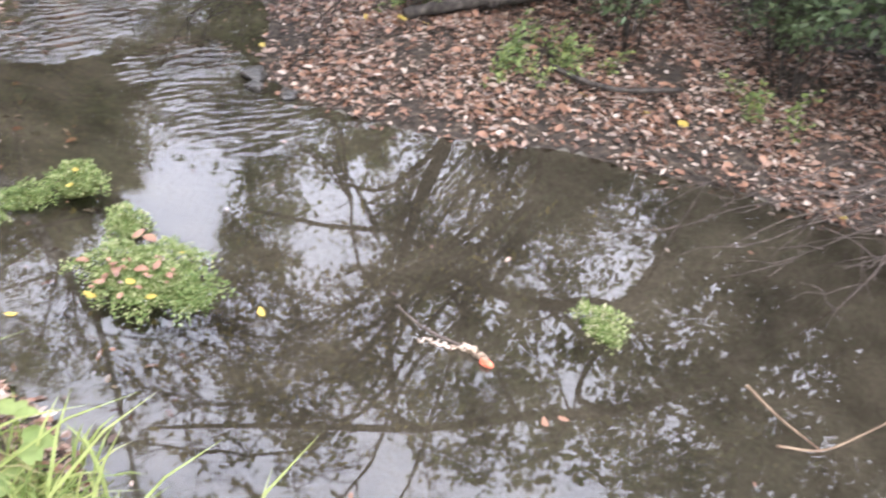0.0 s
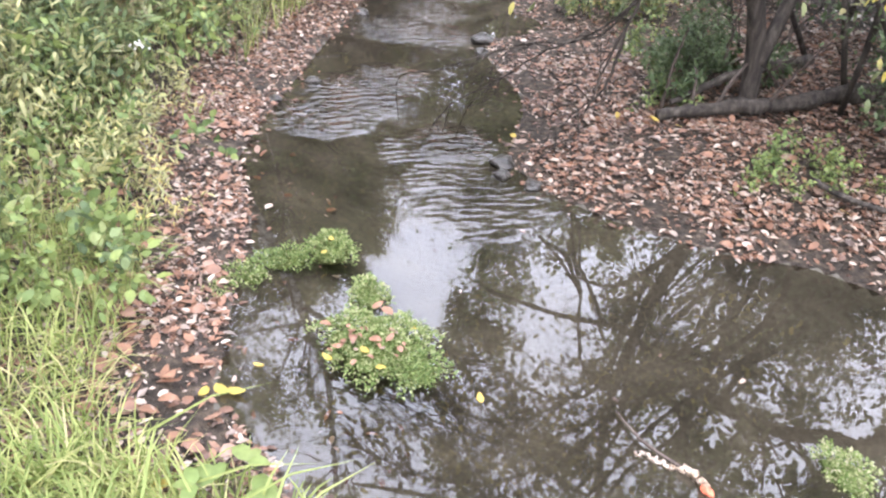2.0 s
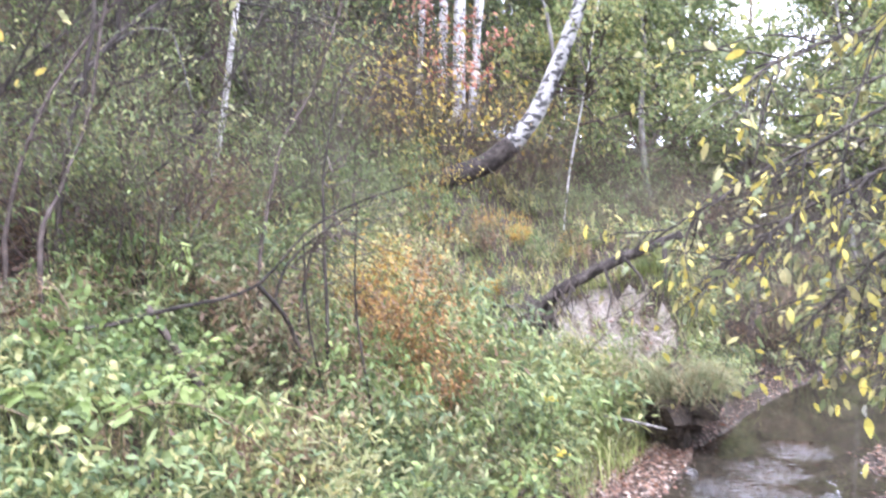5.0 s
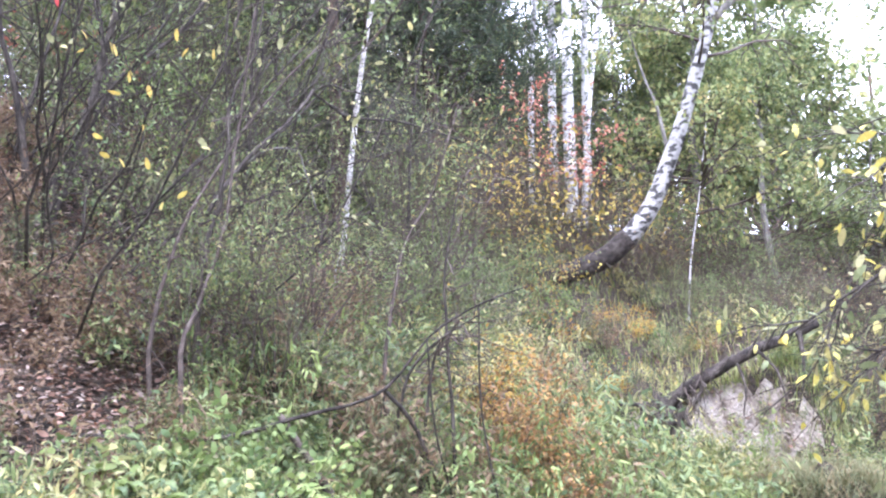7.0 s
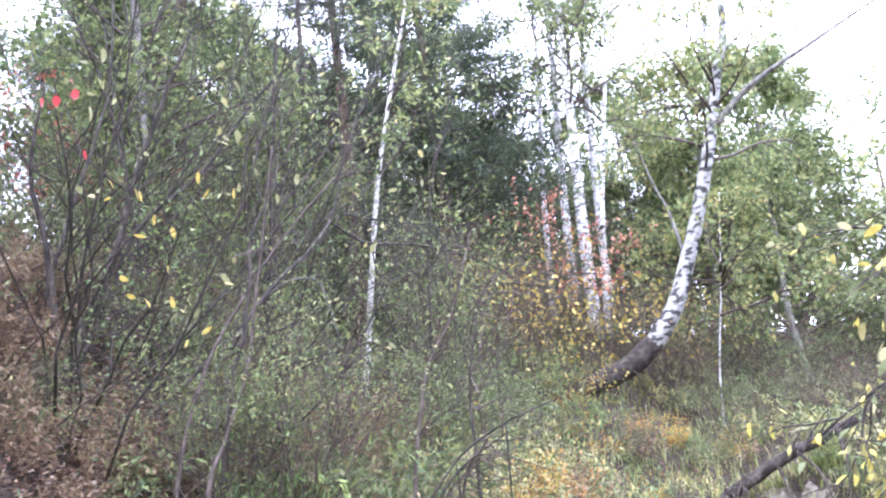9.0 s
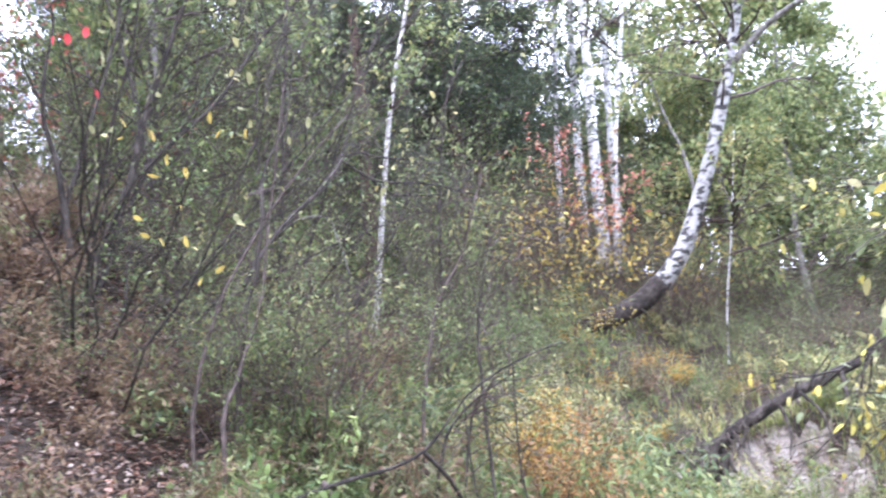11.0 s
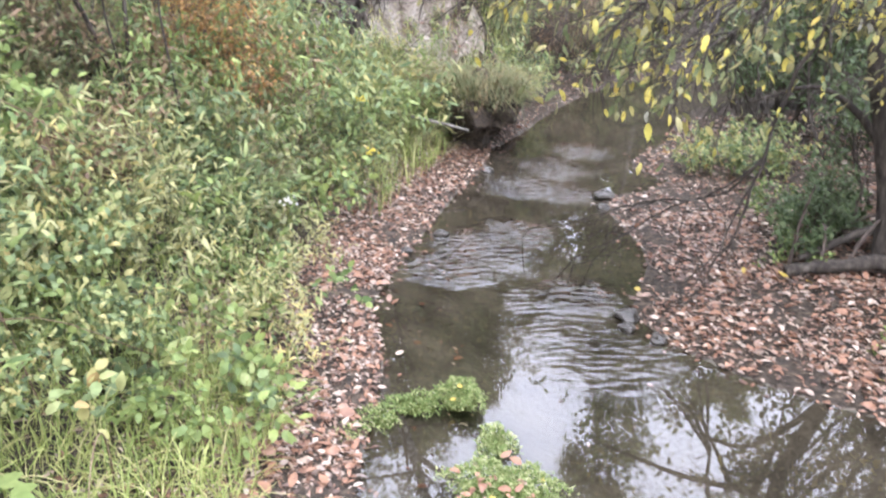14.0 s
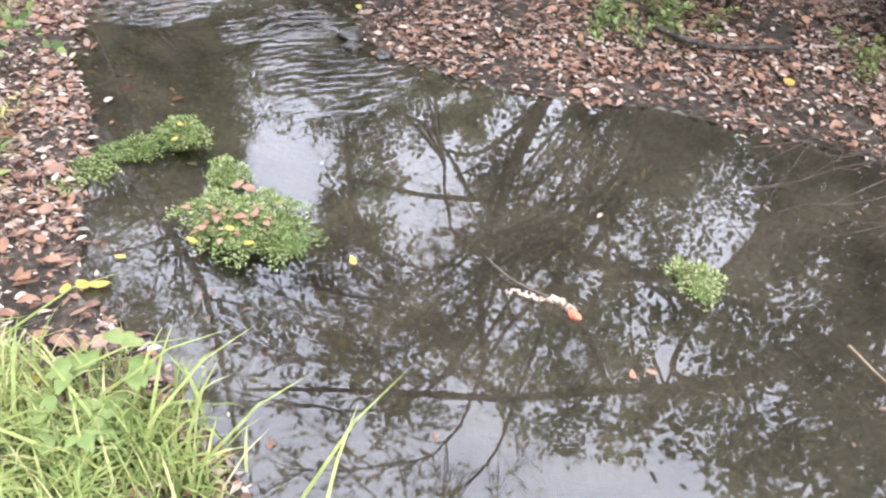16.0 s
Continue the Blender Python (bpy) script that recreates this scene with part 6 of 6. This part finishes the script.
for x, y, c, hh in [(0.0, 1.52, 110, 0.26), (-0.3, 1.8, 110, 0.24), (0.08, 1.62, 80, 0.22), (-0.18, 1.6, 110, 0.24), (-0.4, 1.62, 110, 0.25), (0.12, 1.4, 60, 0.22), (-0.2, 1.38, 90, 0.24), (-0.5, 1.9, 90, 0.24)]:
    az = rng.uniform(0, 6.283, c)
    foot = np.stack([rng.normal(0, 0.06, c), rng.normal(0, 0.06, c), np.zeros(c)], 1)
    ob = new("grass_tuft", mesh_np("grass_tuft", *blade_geo(rng, foot, rng.uniform(0.5, 1, c) * hh, rng.uniform(0.3, 1.0, c), rng.uniform(0.006, 0.011, c), az), M_GRASS))
    ob.matrix_basis = pose(x, y, gz(x, y))
    tagged(ob, "tuft of long bright green grass at the water's edge", "grass tuft", "grass tufts")


# long single blades that arch over the water's edge
for x, y, az, ln, lean in [(0.0, 1.45, 0.5, 0.5, 0.9), (-0.1, 1.62, 0.2, 0.46, 1.0), (0.05, 1.5, 1.1, 0.42, 0.7), (-0.2, 1.75, 0.0, 0.4, 1.1), (0.1, 1.3, 0.3, 0.5, 0.8), (-0.05, 1.55, 2.0, 0.4, 0.9), (0.02, 1.6, 0.9, 0.36, 0.6), (-0.25, 1.6, 1.4, 0.42, 0.8), (-0.15, 1.5, 2.6, 0.4, 0.9), (0.12, 1.42, 0.75, 0.4, 0.5), (-0.3, 1.95, 0.35, 0.42, 1.1), (0.25, 1.05, 0.55, 0.6, 0.9), (0.3, 0.95, 0.9, 0.55, 0.7)]:
    v, f = blade_geo(rng, np.zeros((1, 3)), np.array([ln]), np.array([lean]), np.array([0.011]), np.array([az]))
    ob = new("long_grass", mesh_np("grass_blade", v, f, M_GRASS))
    ob.matrix_basis = pose(x, y, gz(x, y) - 0.01)
    tagged(ob, "long single green grass blade arching over the water", "grass", "long grass at the water")


# bright broad-leaved plants in the grass
def bright_plant(x, y, size, seed, stems=6, high=0.17, leaf=0.075):
    rg = np.random.default_rng(seed)
    ob = thing("bright_plant", x, y, gz(x, y), "young plant with large bright green leaves in the grass", "plant", "bright plants in the grass")
    tubes, lv = [], []
    for k in range(stems):
        az = k * 2.4 + rg.uniform(-0.3, 0.3)
        ln = high * size * rg.uniform(0.6, 1.1)
        tip = np.array([math.cos(az) * ln * 0.45, math.sin(az) * ln * 0.45, ln])
        tubes.append((spline([(0, 0, 0), tip * [0.4, 0.4, 0.6], tip], 6), np.linspace(0.003, 0.0015, 6)))
        for q in range(3):
            a2 = az + (q - 1) * 1.1
            lv.append((tip, (math.cos(a2), math.sin(a2), 0.1 - 0.1 * q), leaf * size * rg.uniform(0.8, 1.2)))
    part("stem", mesh_np("plant_stem", *tube_geo(tubes), M_STEM), ob)
    for tip, way, ln in lv:
        v, f = leaf_geo([tip], [way], [(0, 0, 1)], ln, ln * 0.62, "broad", 0.2)
        part("leaf", mesh_np("plant_leaf", v, f, M_FRESH), ob)


for k, (x, y, sz) in enumerate([(-0.02, 1.72, 1.0), (-0.12, 1.58, 0.8), (-1.1, 2.05, 1.1), (-0.75, 1.55, 1.0), (-0.55, 1.3, 0.9), (-1.35, 2.9, 0.75), (-0.9, 2.75, 0.65), (-1.5, 3.05, 0.85), (-1.9, 3.4, 0.9)]):
    bright_plant(x, y, sz, 400 + k)


def pinnate(x, y, z0, tips, seed):
    """A young ash-like plant: arching leaf stalks with paired bright leaflets."""
    rg = np.random.default_rng(seed)
    ob = thing("ash_seedling", x, y, z0, "young ash with bright green paired leaflets", "young tree", "young ashes")
    org = np.array([x, y, z0])
    tubes = []
    for tx, ty, tz in tips:
        tip = np.array([tx, ty, tz]) - org
        line = spline([(0, 0, -0.05), tip * [0.25, 0.25, 0.75], tip * [0.7, 0.7, 1.06], tip], 14)
        tubes.append((line, np.linspace(0.006, 0.002, 14)))
        for i in range(6, 14):
            ax = unit(line[i] - line[i - 1])
            side = unit(np.cross(ax, (0, 0, 1)))
            for sg in (-1, 1):
                ln = rg.uniform(0.07, 0.11)
                v, f = leaf_geo([line[i]], [side * sg + ax * 0.5 - np.array([0, 0, 0.25]) + rg.normal(0, 0.15, 3)], [rg.normal(0, 0.35, 3) + [0, 0, 1]], ln, ln * 0.4, "broad", 0.15)
                part("leaflet", mesh_np("leaflet", v, f, M_FRESH), ob)
    part("stem", mesh_np("ash_stem", *tube_geo(tubes), M_STEM), ob)


pinnate(-1.75, 3.3, gz(-1.75, 3.3), [(-1.81, 3.11, 1.37), (-1.63, 3.21, 1.34), (-1.43, 3.3, 1.41), (-1.3, 3.45, 1.35)], 601)
pinnate(-2.2, 3.3, gz(-2.2, 3.3), [(-2.3, 3.1, 1.5), (-2.05, 3.15, 1.42), (-2.5, 3.3, 1.55)], 602)

RASPS = plant_meshes(47, "raspberry", HERB, fan(9, (0.2, 0.9), (0.35, 0.6), 0.004), dict(each=9, size=0.055, wide=0.5, shape="broad", droop=0.3, curl=0.35), M_STEM, M_HERB)
for x, y, sz in [(-1.35, 3.1, 0.9), (-1.6, 2.8, 1.0), (-1.2, 3.5, 0.8), (-1.9, 3.1, 1.0), (-1.5, 3.7, 0.8), (-2.2, 3.5, 1.0), (-1.1, 2.9, 0.7), (-1.75, 2.45, 0.9), (-1.25, 2.5, 0.6)]:
    put("raspberry_plant", RASPS, x, y, 170 * x, sz, "raspberry plant with broad bright green leaves", "raspberry", "raspberries on the bank")

# yellowing herbs that lean over the beach
for x, y, sz in [(-0.36, 3.55, 0.62), (-0.5, 3.85, 0.7), (-0.42, 4.25, 0.65), (-0.62, 3.6, 0.7), (-0.3, 4.7, 0.6)]:
    put("leaning_herb", HERBS[2], x, y, 150 * x, sz, "yellowing leafy herb leaning over the beach", "herb", "leaning herbs", tilt=(0, 32))


# ---- water plants ----
def cress(x, y, rx, ry, high, count, seed, label="floating cushion of bright green water plants with fallen leaves"):
    rg = np.random.default_rng(seed)
    count = int(count * 1.5)
    ob = thing("water_plant", x, y, 0, label, "water plant", "water plants in the stream")
    bm = bmesh.new()
    bmesh.ops.create_icosphere(bm, subdivisions=3, radius=1.0)
    for v in bm.verts:
        q = 1 + 0.35 * noise.noise(v.co * 1.7 + Vector((seed * 3.1, 0, 0)))
        v.co = Vector((v.co.x * rx * q * 0.72, v.co.y * ry * q * 0.72, v.co.z * high * 0.55 - 0.008))
    me = bpy.data.meshes.new("cushion")
    bm.to_mesh(me)
    bm.free()
    me.materials.append(M_CRESS)
    part("cushion", me, ob, "matted plant core")
    a2, rr = rg.uniform(0, 6.283, count), np.sqrt(rg.uniform(0, 1, count))
    edge = 1 + 0.2 * np.sin(3 * a2 + seed) + 0.14 * np.sin(7 * a2 + 2 * seed) + 0.10 * np.sin(17 * a2 + seed) + rg.normal(0, 0.07, count)
    px, py = rx * rr * edge * np.cos(a2), ry * rr * edge * np.sin(a2)
    sprig = 0.5 + 0.5 * np.sin(px * 110 + seed) * np.sin(py * 95 + 2 * seed)
    pos = np.stack([px, py, (high * np.sqrt(np.clip(1 - rr ** 3, 0, 1))) * (0.7 + 0.6 * sprig) + rg.uniform(-0.008, 0.012, count)], 1)
    way = np.stack([np.cos(a2) * rr, np.sin(a2) * rr, 0.3 * np.ones(count)], 1) + rg.normal(0, 0.5, (count, 3))
    ln = rg.uniform(0.008, 0.018, count)
    part("leaves", mesh_np("cress_leaves", *leaf_geo(pos, way, np.array([0, 0, 1.0]) + rg.normal(0, 0.4, (count, 3)), ln, ln * 0.65, "lance"), M_CRESS, smooth=False), ob)


cress(0.53, 2.50, 0.20, 0.19, 0.06, 3600, 1)
cress(0.66, 2.36, 0.11, 0.14, 0.025, 900, 2)
cress(0.57, 2.84, 0.08, 0.11, 0.03, 700, 3)
cress(0.46, 3.20, 0.11, 0.12, 0.05, 1300, 4)
cress(0.26, 3.17, 0.13, 0.10, 0.014, 520, 5)
cress(0.09, 3.07, 0.10, 0.10, 0.013, 420, 6)
cress(-0.05, 2.96, 0.08, 0.09, 0.012, 300, 7)
cress(1.96, 1.60, 0.08, 0.11, 0.05, 800, 8)


# ---- fallen leaves ----
def litter(rng, places, lift, size=(0.018, 0.064), flat=0.3, level=None):
    """Fallen leaves of three shapes, lying flat or on edge, overlapping."""
    places = np.array(places)
    out_geo = []
    for kind, shape, wide in ((0, "broad", (0.38, 0.62)), (1, "lance", (0.34, 0.6)), (2, "diamond", (0.3, 0.55))):
        x, y = places[kind::3].T
        count = len(x)
        z = (ground(x, y) if level is None else np.full(count, level)) + lift * rng.uniform(0.06, 1, count) ** 1.5
        az = rng.uniform(0, 6.283, count)
        tilt = np.where(rng.uniform(0, 1, count) < 0.3, 2.2, 0.8)[:, None] * flat
        way = np.stack([np.cos(az), np.sin(az), rng.normal(0, 1, count) * tilt[:, 0] * 0.5], 1)
        face = np.array([0, 0, 1.0]) + rng.normal(0, 1, (count, 3)) * tilt
        ln = size[0] + (size[1] - size[0]) * rng.uniform(0, 1, count) ** 1.3
        out_geo.append(leaf_geo(np.stack([x, y, z], 1), way, face, ln, ln * rng.uniform(*wide, count), shape, 0.18))
    return joined(out_geo)


def leafy(keep, thin):
    """Keeps places in uneven drifts, with bare wet mud between them near the water."""
    def f(x, y):
        w = np.sin(5.3 * x + 1.1 * y) * np.sin(4.7 * y - 1.9 * x) + 0.6 * np.sin(13 * x - 7 * y) * np.sin(11 * y + 4 * x)
        d = np.minimum(line_gap(x, y, LEFT), line_gap(x, y, RIGHT))
        rnd = np.modf(np.abs(np.sin(x * 127.1 + y * 311.7) * 43758.5))[0]
        return keep(x, y) & (rnd < np.clip(0.74 + 0.5 * w - thin * (1 - smooth(0.05, 0.5, d)), 0.12, 1))
    return f


rng = np.random.default_rng(21)
geo = joined([litter(rng, scatter(rng, 22000, 1.4, 5.0, 0.8, 5.6, leafy(on_right(0.0, 2.6), 0.28)), 0.035),
              litter(rng, scatter(rng, 7000, 1.8, 5.5, 5.0, 9.0, leafy(on_right(0.0, 2.2), 0.12)), 0.03),
              litter(rng, scatter(rng, 9000, 2.5, 8.0, 0.0, 8.0, on_right(1.5, 5.0)), 0.03, (0.035, 0.07)),
              litter(rng, scatter(rng, 11500, -1.1, 0.4, 1.3, 5.0, leafy(on_left(0.0, 0.95), 0.12)), 0.025, (0.012, 0.056)),
              litter(rng, scatter(rng, 9500, -0.2, 2.4, 4.4, 8.6, leafy(on_left(0.0, 0.8), 0.0)), 0.03, (0.016, 0.056)),
              litter(rng, scatter(rng, 16000, -5.5, 1.0, 1.0, 9.0, on_left(0.7, 5.0)), 0.04),
              litter(rng, scatter(rng, 5500, 1.0, 5.0, 8.2, 13.0, on_left(0.0, 3.0)), 0.03),
              litter(rng, scatter(rng, 500, -0.3, 1.4, 8.2, 8.6, on_left(0.3, 3.0)), 0.02, (0.02, 0.05)),
              litter(rng, scatter(rng, 9000, -8.0, 3.0, 6.0, 15.0, on_left(0.6, 10.0)), 0.04, (0.04, 0.08)),
              litter(rng, scatter(rng, 9000, -8.0, -2.5, 2.5, 8.5, on_left(3.0, 9.0)), 0.05, (0.035, 0.075)),
              litter(rng, scatter(rng, 7000, -7.5, -4.0, 3.0, 8.5, on_left(3.5, 9.0)), 0.06, (0.05, 0.09)),
              litter(rng, scatter(rng, 16000, -5.5, -2.2, 2.8, 6.6, on_left(2.4, 6.0)), 0.06, (0.035, 0.075))])
leaf_bed = thing("leaf_litter", 0, 0, 0, "thick layer of pinkish brown fallen leaves on both banks", "fallen leaves", kind="stuff")
tagged(part("leaf_layer", mesh_np("leaf_layer", *geo, M_LITTER, smooth=False), leaf_bed), kind="stuff")
wet_leaf = joined([litter(rng, scatter(rng, 130, -0.2, 3.5, 0.5, 8, lambda x, y: in_water(x, y) & (np.minimum(line_gap(x, y, LEFT), line_gap(x, y, RIGHT)) < 0.12)), 0.004, level=0.0, flat=0.06),
                   litter(rng, scatter(rng, 35, -0.2, 3.5, 0.5, 8, in_water), 0.004, (0.02, 0.04), level=0.0, flat=0.06),
                   litter(rng, scatter(rng, 120, -0.3, 0.6, 1.8, 5, in_water), 0.01)])
tagged(new("floating_leaf_drift", mesh_np("floating_leaf_drift", *wet_leaf, M_LITTER, smooth=False)), "brown leaves floating and sunk in the stream", "fallen leaves", kind="stuff")
LEAVES = []
for k in range(8):
    rg = np.random.default_rng(500 + k)
    v, f = leaf_geo([(0, 0, 0)], [(1, 0, 0)], [(0.1, 0.1, 1)], 0.062, 0.062 * rg.uniform(0.42, 0.72), "broad", rg.uniform(-0.25, 0.4))
    LEAVES.append(mesh_np("fallen_leaf", v, f, M_YELLEAF if k in (3, 7) else M_LITTER))
spots = scatter(rng, 170, 1.5, 4.2, 1.2, 4.8, on_right(0.0, 1.3)) + scatter(rng, 110, -0.7, 0.3, 1.5, 4.6, on_left(0.02, 0.6))
for x, y in spots:
    ob = part("fallen_leaf", LEAVES[rng.integers(0, 7) if rng.uniform() < 0.3 else rng.integers(0, 3)], leaf_bed)
    ob.matrix_basis = pose(x, y, gz(x, y) + 0.03, rng.normal(0, 14), rng.normal(0, 14), rng.uniform(0, 360)) @ Matrix.Scale(rng.uniform(0.8, 1.3), 4)
for x, y, z, k, sz in [(0.45, 2.48, 0.085, 0, 1.0), (0.50, 2.45, 0.085, 1, 0.9), (0.56, 2.42, 0.085, 2, 0.9), (0.41, 2.45, 0.075, 4, 1.0), (0.62, 2.60, 0.07, 5, 1.0), (0.55, 2.66, 0.065, 6, 1.0), (0.47, 2.42, 0.075, 3, 0.9),
                       (0.70, 2.55, 0.05, 3, 0.8), (0.38, 2.58, 0.06, 0, 0.8), (0.36, 2.40, 0.04, 7, 0.8), (0.50, 2.33, 0.055, 3, 0.8), (0.46, 3.22, 0.07, 7, 0.8), (0.43, 3.12, 0.06, 3, 0.7), (0.85, 2.13, 0.004, 3, 0.8),
                       (-0.05, 2.37, 0.01, 3, 1.3), (-0.02, 2.33, 0.015, 7, 1.3), (-0.08, 2.35, 0.02, 3, 1.1), (0.12, 2.45, 0.004, 7, 0.7), (1.49, 1.33, 0.006, 4, 0.9), (1.53, 1.31, 0.008, 6, 0.7)]:
    ob = new("fallen_leaf", LEAVES[k])
    ob.matrix_basis = pose(x, y, z, 6, -8, 137 * x * 10) @ Matrix.Scale(sz, 4)
    tagged(ob, "single pale fallen leaf resting on water plants" if z > 0.03 else "single yellow fallen leaf afloat on the water", "leaf", "single fallen leaves")

for k in range(22):
    az, rr = rng.uniform(0, 6.283), 0.15 * math.sqrt(rng.uniform(0, 1))
    ob = new("fallen_leaf", LEAVES[k % 3 if k % 5 else 4])
    ob.matrix_basis = pose(0.50 + rr * math.cos(az), 2.46 + rr * math.sin(az), 0.088 - 0.8 * rr * rr, rng.normal(0, 12), rng.normal(0, 12), rng.uniform(0, 360)) @ Matrix.Scale(rng.uniform(0.35, 0.6), 4)
    tagged(ob, "single pale fallen leaf resting on water plants", "leaf", "single fallen leaves")

# ---- the waterlogged stick with its orange tip ----
st = thing("floating_stick", 1.390, 1.730, 0, "waterlogged stick with pale peeling bark and an orange tip", "stick")
so = np.array([1.390, 1.730, 0.0])
limb_of(st, so, "branch", [(1.310, 2.000, 0.012), (1.330, 1.870, 0.016), (1.380, 1.770, 0.012), (1.430, 1.690, 0.012)], 0.005, 0.009, M_TWIG, 7, 0.3)
limb_of(st, so, "peeling_bark", [(1.300, 1.820, 0.000), (1.330, 1.785, 0.006), (1.350, 1.775, -0.002), (1.390, 1.730, 0.004)], 0.006, 0.012, M_PALEWOOD, 8, 0.8)
limb_of(st, so, "bark", [(1.390, 1.740, 0.006), (1.430, 1.690, 0.010), (1.450, 1.650, 0.010), (1.450, 1.610, 0.006)], 0.012, 0.018, M_TANBARK, 9, 0.5)
bm = bmesh.new()
bmesh.ops.create_icosphere(bm, subdivisions=3, radius=0.021)
for v in bm.verts:
    v.co = Vector((v.co.x * 0.85, v.co.y * 1.2, v.co.z * 0.7)) * (1 + 0.45 * noise.noise(v.co * 45))
me = bpy.data.meshes.new("tip")
bm.to_mesh(me)
bm.free()
me.materials.append(M_ORANGE)
tip = part("tip", me, st, "orange rounded tip")
tip.matrix_basis = pose(0.060, -0.120, 0.010, 0, 0, 25)
